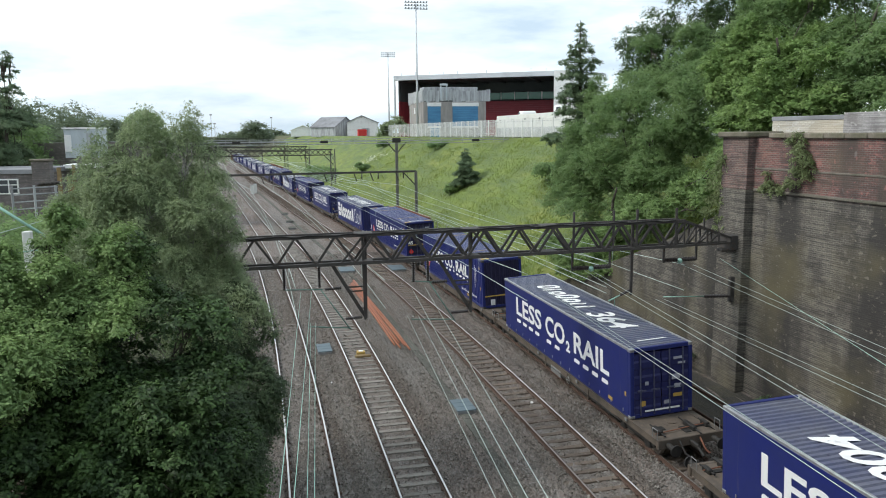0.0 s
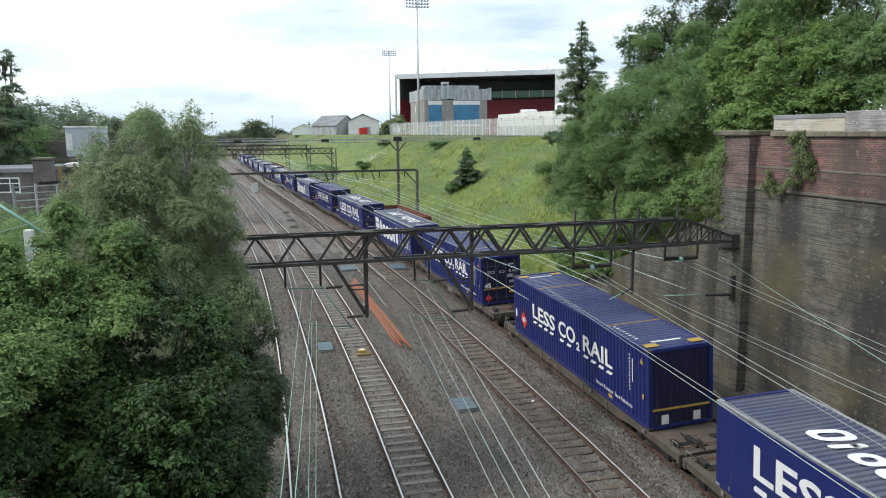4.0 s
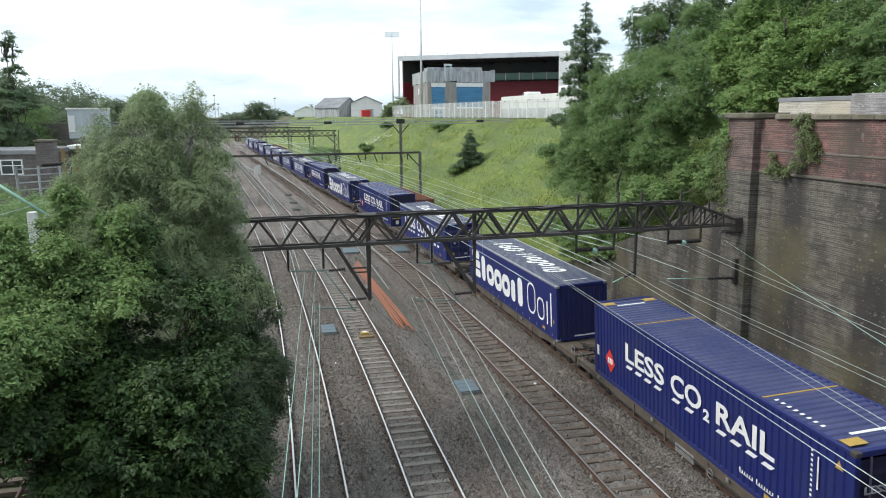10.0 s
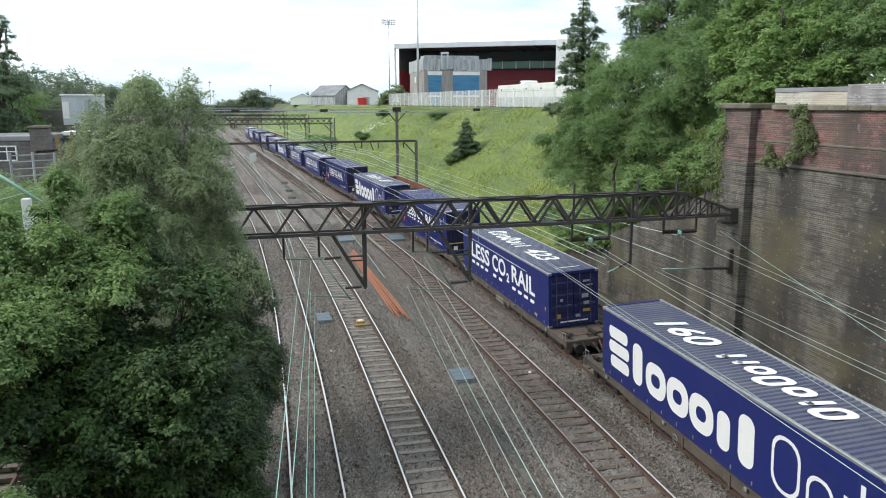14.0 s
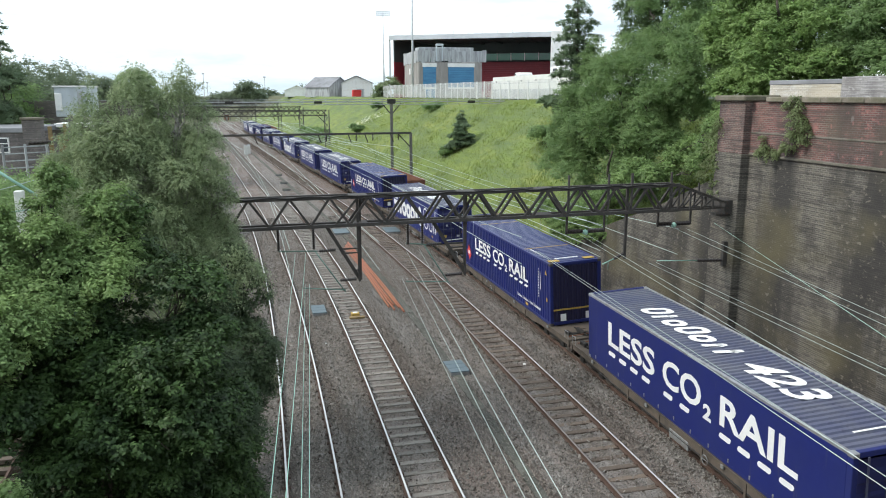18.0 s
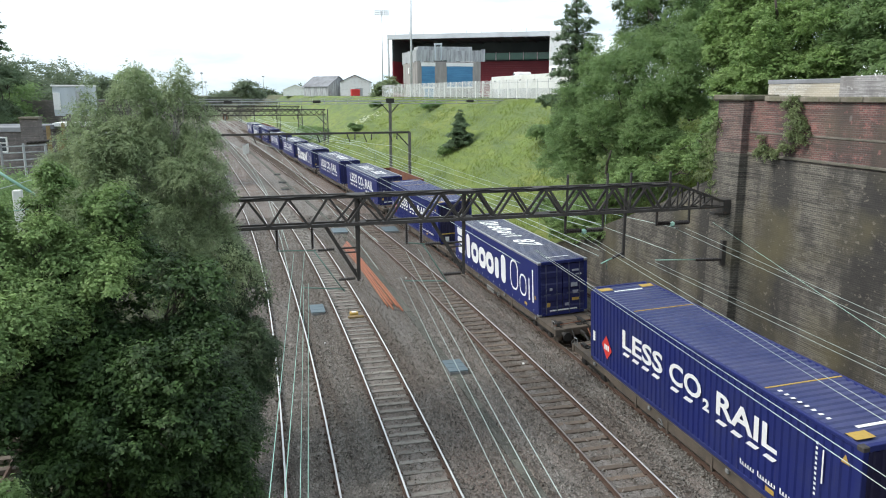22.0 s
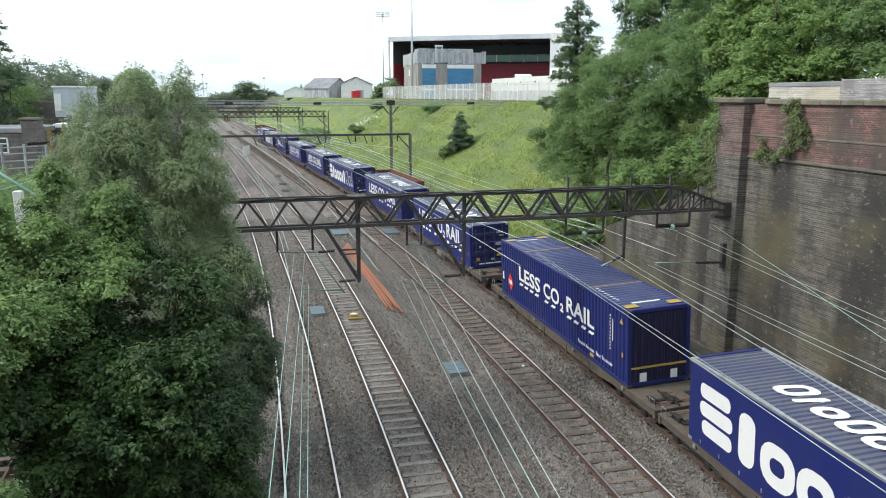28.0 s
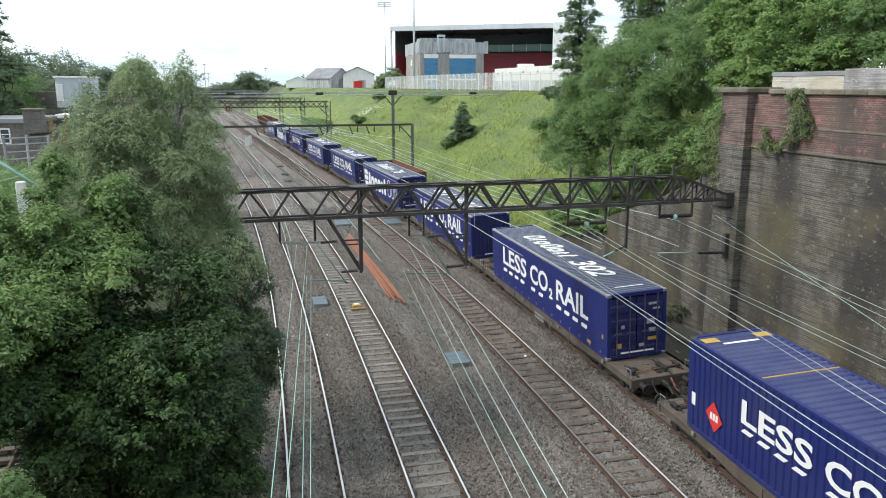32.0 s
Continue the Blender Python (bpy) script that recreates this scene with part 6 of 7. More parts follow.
# lineside scrub on the left
for k, (x, y, z, r, h, leaf) in enumerate(((-10.5, 38.6, 6.0, 2.4, 1.6, LEAF_MID), (-10.8, 34.5, 5.0, 1.9, 1.7, LEAF_MID), (-9.3, 37.4, 4.4, 1.6, 1.4, LEAF_BRIGHT), (-9.6, 42.0, 6.4, 1.3, 1.2, LEAF_MID), (-13.0, 42.6, 6.8, 1.8, 0.9, LEAF_MID),
                                           (-13.2, 36.6, 5.6, 1.9, 1.5, LEAF_MID), (-8.6, 31.5, 4.2, 1.5, 1.3, LEAF_PALE), (-15.2, 46.5, 6.6, 2.4, 1.2, LEAF_MID), (-11.4, 48.0, 5.8, 2.0, 1.2, LEAF_BRIGHT), (-10.6, 30.2, 3.6, 1.8, 1.4, LEAF_MID))):
    zb = float(terrain(np.array(x), np.array(float(y))))
    shrub("tangled green scrub beside the line", (x, y, zb - 0.05), [(x, y, z - 0.4, r, r, h), (x + 0.6, y + 0.4, (z + zb) / 2, r * 1.1, r, (z - zb) / 2 + 0.2)], leaf, 420, 0.16, 40 + k, 0.28, group="lineside scrub")
# bushes on the grass bank
for k, (d, y, r, h) in enumerate(((13.1, 90.4, 0.6, 0.8), (13.3, 143.8, 1.1, 1.4), (21.0, 121.0, 2.2, 0.8), (20.2, 154.0, 1.0, 1.0), (8.6, 160, 3.6, 2.6), (9.5, 172, 3.2, 2.2), (17.0, 71.5, 1.3, 1.7), (19.6, 69.0, 1.3, 1.6), (21.5, 72.0, 1.5, 1.4))):
    x = float(line_x(3, y)) + d
    zb = float(terrain(np.array(x), np.array(float(y))))
    shrub("small light green bush on the grass bank" if k == 0 else "rounded dark bush on the grass bank", (x, y, zb), [(x, y, zb + h * 0.5, r, r, h * 0.75), (x + r * 0.5, y, zb + h * 0.3, r * 0.7, r * 0.7, h * 0.5)], LEAF_FRESH if k == 0 else LEAF_MID, 260, 0.3, 60 + k, 0.3, group="bushes on the bank")

# weeds along the foot of the brick wall
for k, (y, r, h) in enumerate(((24.1, 0.35, 0.35), (30.5, 0.5, 0.7), (33.5, 0.6, 0.9))):
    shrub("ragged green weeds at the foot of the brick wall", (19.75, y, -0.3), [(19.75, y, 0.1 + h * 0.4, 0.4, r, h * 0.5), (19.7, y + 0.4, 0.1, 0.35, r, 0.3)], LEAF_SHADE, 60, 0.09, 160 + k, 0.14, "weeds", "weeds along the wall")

# trees along the left skyline
for k, (x, y, z, r, h, leaf) in enumerate(((-22.6, 76.8, 11.0, 3.0, 3.4, LEAF_MID), (-23.5, 92.2, 12.2, 4.2, 3.6, LEAF_HAZED), (-21.7, 99.6, 11.6, 3.6, 3.2, LEAF_HAZED), (-19.4, 104.1, 11.3, 3.3, 2.6, LEAF_HAZED),
                                           (-16.6, 109.5, 11.2, 3.1, 2.4, LEAF_HAZED), (-13.0, 101.1, 12.0, 1.9, 2.2, LEAF_MID), (-27.5, 84.0, 12.6, 4.0, 4.0, LEAF_HAZED))):
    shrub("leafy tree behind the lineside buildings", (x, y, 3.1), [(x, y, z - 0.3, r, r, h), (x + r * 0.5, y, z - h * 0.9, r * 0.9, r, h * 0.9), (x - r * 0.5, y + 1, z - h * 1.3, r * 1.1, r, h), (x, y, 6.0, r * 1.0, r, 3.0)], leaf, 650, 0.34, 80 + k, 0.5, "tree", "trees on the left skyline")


def far_wood(name, label, rows, leaf, clumps, size, seed):
    """Distant woods: many crowns in one mesh."""
    me = quads(name, pointed(leaves_at(rows, clumps, 14, size, size * 1.2, seed, 1.4)), leaf)
    return tagged(new(name, me), label, "far trees", kind="stuff")


g0 = np.random.default_rng(7)
far_wood("far_trees", "hazy green trees along the horizon", [(-140 + 6.2 * k + g0.normal(0, 2), 420 + g0.normal(0, 25), 5.5 + abs(g0.normal(0, 1.2)), 7, 7, 4.0 + g0.random() * 2) for k in range(34)] + [(2.0, 380, 11.0, 5.5, 5, 5.5), (8.0, 395, 9.5, 5, 5, 4.5), (-9.0, 390, 8.5, 6, 6, 4), (31, 400, 11.5, 4.5, 4, 5)], LEAF_HAZED, 5200, 1.1, 5)
far_wood("left_woods", "dark green woods behind the left terrace", [(-30 - 5.5 * k + g0.normal(0, 2), 118 + 6 * g0.normal(), 9 + g0.normal(0, 1.2), 5, 5, 4.6) for k in range(14)] + [(-34 + 4.2 * k, 165 + 8 * g0.normal(), 8.0 + abs(g0.normal(0, 1.0)), 4, 4, 3.6) for k in range(4)], LEAF_HAZED, 4200, 0.7, 6)

# tufts and blades on the bank
def tufts():
    g = np.random.default_rng(17)
    n = 70000
    y = 40 + 110 * g.random(n) ** 1.5
    d = 6.8 + 17.4 * g.random(n)
    x = line_x(3, y) + d
    z = terrain(x, y) + 0.05 + 0.10 * np.sin(x * 0.9 + y * 0.35) * np.cos(y * 0.5)
    h = (0.10 + 0.16 * g.random(n)) * (0.7 + 0.6 * (np.sin(x * 0.7) * np.cos(y * 0.45) > 0.2))
    a = g.random(n) * 6.283
    lean = g.normal(0, 0.12, (n, 2)) + np.array([0.05, -0.10])
    w = 0.018 + 0.02 * g.random(n)
    dx, dy = np.cos(a) * w, np.sin(a) * w
    v = np.stack([np.stack([x - dx, y - dy, z], -1), np.stack([x + dx, y + dy, z], -1),
                  np.stack([x + dx * 0.3 + lean[:, 0], y + dy * 0.3 + lean[:, 1], z + h], -1), np.stack([x - dx * 0.3 + lean[:, 0], y - dy * 0.3 + lean[:, 1], z + h], -1)], 1)
    return tagged(new("grass", quads("grass", v, BLADES)), "long meadow grass on the bank", "grass", kind="stuff")


tufts()


def flowers():
    g = np.random.default_rng(18)
    n = 300
    u = np.clip(g.normal(0, 0.6, n), -1.3, 1.7)
    y = 147 - 4.5 * u + 1.5 * g.normal(size=n)
    d = 16.6 + 1.7 * u + 1.0 * g.normal(size=n)
    x = line_x(3, y) + d
    z = terrain(x, y) + 0.4 + 0.25 * g.random(n)
    s = 0.06 + 0.06 * g.random(n)
    o = np.array([[-1, 0, 0.2], [0, -1, -0.2], [1, 0, 0.2], [0, 1, 0.6]])
    v = np.stack([x, y, z], -1)[:, None, :] + o[None] * s[:, None, None]
    return tagged(new("wild_flowers", quads("wild_flowers", v, BLOSSOM)), "drift of creamy white wild flowers on the bank", "flowers", kind="stuff")


flowers()


def ivy(label, spots_, seed, clumps, x):
    g = np.random.default_rng(seed)
    rows = [(x - 0.16, y, z, 0.24, ry, rz) for y, z, ry, rz in spots_]
    t = thing("wall_plant", pose(x, rows[0][1], rows[0][2]), label, "climbing plant", "plants on the brick wall")
    rel = [(r[0] - x, r[1] - rows[0][1], r[2] - rows[0][2], *r[3:]) for r in rows]
    c = new("leaves", quads("leaves", leaves_at(rel, clumps, 18, 0.062, 0.13, seed, 1.6, 0.4, 1.5, 0.9, 1.6, 0.3), LEAF_IVY))
    c.parent = t
    bm = bmesh.new()
    for r in rel:
        limb(bm, (0.1, 0, 0.4), (r[0], r[1], r[2]), 0.03, 0.01, g, 3, 0.05)
    part("stem", bm, BARK, t)
    return t


ivy("ivy that hangs down over the brick parapet", ((24.3, 10.7, 0.45, 0.35), (24.1, 10.1, 0.5, 0.5), (24.0, 9.5, 0.42, 0.45), (24.4, 9.1, 0.25, 0.3), (23.7, 9.8, 0.3, 0.3)), 91, 520, WALL_X)
ivy("small fern-like plant rooted in the brickwork", ((25.7, 8.85, 0.36, 0.25), (25.3, 8.75, 0.3, 0.2), (25.95, 9.2, 0.14, 0.3)), 92, 220, WALL_X)
ivy("ivy on the end of the brick pier", ((28.6, 9.6, 0.3, 0.8), (28.7, 8.2, 0.3, 1.0), (28.6, 7.0, 0.3, 0.7), (29.2, 8.8, 0.5, 0.9), (29.6, 7.6, 0.5, 0.8)), 93, 600, PIER_X + 0.35)


# ---- the top of the bank ----
def fence_line():
    t = thing("palisade_fence", Matrix(), "pale grey steel palisade fence along the top of the bank", "fence")
    pts = [(36.6, 84.0), (34.6, 108.0), (32.8, 131.0), (31.4, 148.0), (29.9, 167.0)]
    bm_all = bmesh.new()
    for (xa, ya), (xb, yb) in zip(pts[:-1], pts[1:]):
        n = int(math.hypot(xb - xa, yb - ya) / 2.75)
        for k in range(n):
            f = k / n
            x, y = xa + (xb - xa) * f, ya + (yb - ya) * f
            bm = bmesh.new()
            box(bm, (x + 0.08, y, 11.7), (0.14, 0.14, 2.6))
            part("post", bm, WHITE_PAINT, t)
        for z in (11.0, 12.6):
            bm = bmesh.new()
            beam(bm, (xa + 0.04, ya, z), (xb + 0.04, yb, z), 0.06, 0.06)
            part("rail", bm, GALV, t)
        m = int(math.hypot(xb - xa, yb - ya) / 0.27)
        for k in range(m):
            f = k / m
            x, y = xa + (xb - xa) * f, ya + (yb - ya) * f
            box(bm_all, (x, y, 11.75), (0.03, 0.075, 2.45))
    part("pale_run", bm_all, WHITE_PAINT, t)["kind"] = "stuff"
    return t


fence_line()
slab("street", (35, 12, 10.5), (26, 30, 0.5), TARMAC, "grey tarmac street behind the retaining wall", "street")
slab("yard", (77, 150, 10.2), (70, 150, 0.4), TARMAC, "grey tarmac yard above the bank", "yard")


def face_matrix(a, b):
    """Local x from a to b (seen from outside), y into the building, z up."""
    a, b = Vector((*a, 0)), Vector((*b, 0))
    x = (b - a).normalized()
    return Matrix.Translation(a) @ Matrix(((x.x, -x.y, 0), (x.y, x.x, 0), (0, 0, 1))).to_4x4(), (b - a).length


def plant_building():
    m, w = face_matrix((27.7, 121.6), (38.5, 121.2))
    m.translation = m.translation * 1.19
    t = thing("grey_building", m @ pose(0, 0, 10.25) @ Matrix.Scale(1.19, 4), "grey flat-roofed block with blue roller shutters", "building")
    d, h = 13.5, 5.9
    bm = bmesh.new()
    box(bm, (w / 2, d / 2, h / 2), (w, d, h), 0.03)
    part("wall_shell", bm, RENDER_GREY, t)
    for x0, x1 in ((0.75, 2.95), (5.0, 9.4)):
        s = None
        bm = bmesh.new()
        box(bm, ((x0 + x1) / 2, -0.02, 3.5), (x1 - x0, 0.12, 3.3))
        s = part("shutter", bm, SHUTTER, t, "blue roller shutter")
        for k in range(11):
            bm = bmesh.new()
            box(bm, ((x0 + x1) / 2, -0.10, 2.0 + k * 0.29), (x1 - x0 - 0.1, 0.05, 0.22), 0.02)
            part("slat", bm, SHUTTER, s)
        bm = bmesh.new()
        box(bm, ((x0 + x1) / 2, -0.09, 5.42), (x1 - x0 + 0.2, 0.16, 0.6), 0.02)
        part("lintel", bm, WHITE_PAINT, t, "white lintel panel")
        bm = bmesh.new()
        box(bm, ((x0 + x1) / 2, -0.07, 1.72), (x1 - x0 + 0.1, 0.12, 0.28), 0.02)
        part("sill", bm, WHITE_PAINT, t)
    bm = bmesh.new()
    box(bm, (1.9, -0.03, 0.75), (1.7, 0.12, 1.6))
    part("door", bm, SHUTTER, t, "blue door")
    g = np.random.default_rng(3)
    x = -0.1
    while x < w:
        ww = 0.55 + 0.5 * g.random()
        bm = bmesh.new()
        box(bm, (x + ww / 2, -0.02 + g.normal(0, 0.05), h + 0.95 + g.normal(0, 0.08)), (ww - 0.04, 0.10, 1.9 + g.normal(0, 0.15)), 0.01)
        part("roof_screen", bm, CLADDING, t)
        x += ww
    y = 0.2
    while y < d:
        ww = 0.6 + 0.4 * g.random()
        for xx in (-0.03, w + 0.03):
            bm = bmesh.new()
            box(bm, (xx, y + ww / 2, h + 0.95), (0.10, ww - 0.04, 1.9 + g.normal(0, 0.12)), 0.01)
            part("roof_screen", bm, CLADDING, t)
        y += ww
    bm = bmesh.new()
    box(bm, (5.0, 3.0, h + 1.6), (w - 1.5, 3.5, 1.7), 0.05)
    part("roof_plant", bm, CLADDING, t)
    for dx in (0, 1.0):
        bm = bmesh.new()
        box(bm, (3.0 + dx, -0.15, h + 1.5), (0.2, 0.2, 2.6))
        part("duct", bm, PALE_BLUE, t)
    bm = bmesh.new()
    box(bm, (3.5, -0.15, h + 2.75), (1.3, 0.4, 0.35), 0.05)
    part("duct", bm, PALE_BLUE, t)
    bm = bmesh.new()
    box(bm, (-0.06, 7.5, 4.6), (0.12, 1.0, 1.0))
    part("window", bm, WHITE_PAINT, t)
    return t


plant_building()


def grandstand():
    m, w = face_matrix((34.4, 181.7), (68.0, 161.7))
    t = thing("grandstand", m @ pose(0, 0, 9.3), "football grandstand with a white roof edge and red seats", "grandstand")
    bm = bmesh.new()
    box(bm, (w / 2, 9, 14.9), (w, 19, 0.5), 0.05)
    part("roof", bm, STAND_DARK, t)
    bm = bmesh.new()
    box(bm, (w / 2, -0.6, 15.05), (w + 0.1, 0.5, 1.15), 0.05)
    part("roof_fascia", bm, ROOF_WHITE, t, "white roof edge")
    bm = bmesh.new()
    box(bm, (w / 2, 18.2, 7.4), (w, 0.5, 14.8))
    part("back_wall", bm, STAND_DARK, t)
    for x in (0.0, w):
        v = [(0, 0.5), (18, 0.5), (18, 14.7), (-0.2, 14.7), (1.5, 9)]
        bm = bmesh.new()
        a = [bm.verts.new((x - 0.15, p[0], p[1])) for p in v]
        b = [bm.verts.new((x + 0.15, p[0], p[1])) for p in v]
        bm.faces.new(a)
        bm.faces.new(b[::-1])
        for k in range(5):
            bm.faces.new((a[k], b[k], b[(k + 1) % 5], a[(k + 1) % 5]))
        if x:
            part("end_screen", bm, RENDER_GREY, t)
        else:
            bm.free()
            for z0, z1, mt in ((0.5, 9.6, SEAT_RED), (9.6, 14.7, STAND_DARK)):
                bm = bmesh.new()
                box(bm, (0.2, 10.0, (z0 + z1) / 2), (0.25, 15.6, z1 - z0))
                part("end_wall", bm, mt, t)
            rod_part("end_post", (0, 0, 0.4), (0, -0.3, 15.0), 0.35, ROOF_WHITE, t)
            rod_part("end_post", (0, 17.5, 0.4), (0, 17.5, 14.9), 0.35, ROOF_WHITE, t)
    for k in range(16):
        bm = bmesh.new()
        box(bm, (w / 2, 2 + k * 0.85, 1.2 + k * 0.55), (w - 1, 0.84, 0.5))
        part("terrace_step", bm, SEAT_RED, t)
    bm = bmesh.new()
    box(bm, (w / 2, 16.2, 11.0), (w - 1, 0.3, 1.7))
    part("glazing", bm, GLASS_GREEN, t, "green-tinted glazing")
    for k in range(11):
        bm = bmesh.new()
        box(bm, (2 + k * (w - 4) / 10, 16.0, 11.0), (0.16, 0.3, 1.9))
        part("mullion", bm, WHITE_PAINT, t)
        bm = bmesh.new()
        box(bm, (2 + k * (w - 4) / 10, -0.6, 15.95), (0.08, 0.08, 0.7))
        part("roof_rail_post", bm, GALV, t)
    for k in range(9):
        bm = bmesh.new()
        beam(bm, (1.5 + k * (w - 3) / 8, 17, 14.4), (1.5 + k * (w - 3) / 8, -0.3, 14.5), 0.3, 0.5)
        part("rafter", bm, STAND_DARK, t)
    bm = bmesh.new()
    box(bm, (w + 1.9, 1.4, 7.8), (3.6, 8, 15.5), 0.05)
    part("stair_tower", bm, WHITE_PAINT, t, "white end tower")
    return t


grandstand()


def floodlight(base, top, label, seed):
    t = thing("floodlight_mast", pose(*base), label, "floodlight", "stadium floodlights")
    h = top - base[2]
    bm = bmesh.new()
    tube(bm, (0, 0, 0), (0, 0, h), 0.27, 12, 0.12)
    part("mast", bm, ROOF_WHITE, t, smooth=True)
    for r in range(3):
        bm = bmesh.new()
        box(bm, (0, 0, h - 1.3 + r * 0.6), (4.6, 0.08, 0.08))
        part("crossbar", bm, GALV, t)
        for k in range(8):
            bm = bmesh.new()
            box(bm, (-2.1 + k * 0.6, -0.2, h - 1.15 + r * 0.6), (0.34, 0.26, 0.32), 0.05)
            part("lamp", bm, GALV, t)
    return t


floodlight((32.2, 146.5, 10.4), 36.4, "tall floodlight mast with rows of lamps", 1)
floodlight((44.4, 246.0, 10.4), 37.2, "distant floodlight mast with rows of lamps", 2)


def cream_wall():
    m, w = face_matrix((38.2, 114.5), (38.3, 80.0))
    t = thing("cream_building", m @ pose(0, 0, 10.4), "long low cream building behind the fence", "building")
    bm = bmesh.new()
    box(bm, (w / 2, 3, 1.65), (w, 6, 3.3), 0.03)
    part("wall_shell", bm, PALE_WALL, t)
    bm = bmesh.new()
    box(bm, (w / 2, -0.04, 0.75), (w, 0.1, 1.4))
    part("plinth", bm, CLADDING, t, "grey lower wall")
    for k in range(6):
        bm = bmesh.new()
        box(bm, (2 + k * 5.5, -0.1, 2.6), (0.22, 0.2, 0.22), 0.04)
        part("wall_lamp", bm, BLACK, t)
    for x, l, hh in ((22, 4.5, 1.0), (27.5, 3.2, 1.3), (7, 2.2, 0.6)):
        bm = bmesh.new()
        box(bm, (x, 2.5, 3.3 + hh / 2), (l, 2.2, hh), 0.2)
        u = part("roof_unit", bm, WHITE_PAINT, t)
        bm = bmesh.new()
        box(bm, (x - 0.6, 1.38, 3.3 + hh * 0.55), (l * 0.3, 0.04, hh * 0.4))
        part("opening", bm, GLASS, u)
    return t


cream_wall()


def shed(label, a, b, depth, eaves, ridge, wall_mat, roof_mat, base=10.2, doors=()):
    """A gabled shed, its gable face from a to b."""
    m, w = face_matrix(a, b)
    t = thing("shed", m @ pose(0, 0, base), label, "shed", "sheds beyond the bank")
    v = [(0, 0), (w, 0), (w, eaves), (w / 2, ridge), (0, eaves)]
    bm = bmesh.new()
    p = [bm.verts.new((x, 0, z)) for x, z in v]
    q = [bm.verts.new((x, depth, z)) for x, z in v]
    bm.faces.new(p)
    bm.faces.new(q[::-1])
    for k in (0, 1, 4):
        bm.faces.new((p[k], q[k], q[(k + 1) % 5], p[(k + 1) % 5]))
    part("wall_shell", bm, wall_mat, t)
    for s in (0, 1):
        bm = bmesh.new()
        x0, x1 = (-0.3, w / 2) if s == 0 else (w + 0.3, w / 2)
        f = [bm.verts.new(c) for c in ((x0, -0.4, eaves - 0.2), (x1, -0.4, ridge), (x1, depth + 0.4, ridge), (x0, depth + 0.4, eaves - 0.2))]
        bm.faces.new(f)
        r = bmesh.ops.extrude_face_region(bm, geom=bm.faces[:])
        bmesh.ops.translate(bm, vec=(0, 0, 0.2), verts=[e for e in r["geom"] if isinstance(e, bmesh.types.BMVert)])
        part("roof", bm, roof_mat, t)
    for x, ww, hh in doors:
        bm = bmesh.new()
        box(bm, (x, -0.05, hh / 2), (ww, 0.1, hh))
        part("door", bm, CLADDING, t)
    return t


shed("grey gabled shed beyond the bank", (26.6, 249.0), (34.6, 255.8), 11, 3.2, 6.4, CLADDING, SLATE, doors=((5, 4, 2.6),))
shed("white shed with a dark roof beyond the bank", (30.0, 243.0), (39.2, 241.0), 12, 4.6, 6.6, WHITE_PAINT, SLATE, doors=((6, 2.4, 2.6),))
shed("white curved-roof shed far beyond the bank", (14.8, 300.0), (24.2, 299.0), 16, 2.4, 4.2, WHITE_PAINT, WHITE_PAINT)


def skip(label, x, y, z, mat, s):
    bm = bmesh.new()
    box(bm, (0, 0, s[2] / 2), s, 0.1)
    box(bm, (0, -s[1] / 2 - 0.05, s[2] * 0.85), (s[0] + 0.2, 0.15, 0.2))
    t = thing("red_container", pose(x, y, z), label, "container")
    part("body", bm, mat, t)
    bm = bmesh.new()
    box(bm, (0, 0, s[2] + 0.08), (s[0] * 0.96, s[1] * 0.96, 0.14))
    part("lid", bm, mat, t)
    return t


skip("bright red container beside the white shed", 33.3, 232.7, 10.4, RED, (2.6, 2.4, 1.9))
shrub("rounded bush beside the palisade fence", (32.8, 173.0, 10.2), [(32.8, 173.0, 12.4, 2.6, 2.4, 2.3), (30.9, 173.5, 11.4, 1.7, 1.7, 1.6)], LEAF_PALE, 420, 0.4, 171, 0.4)


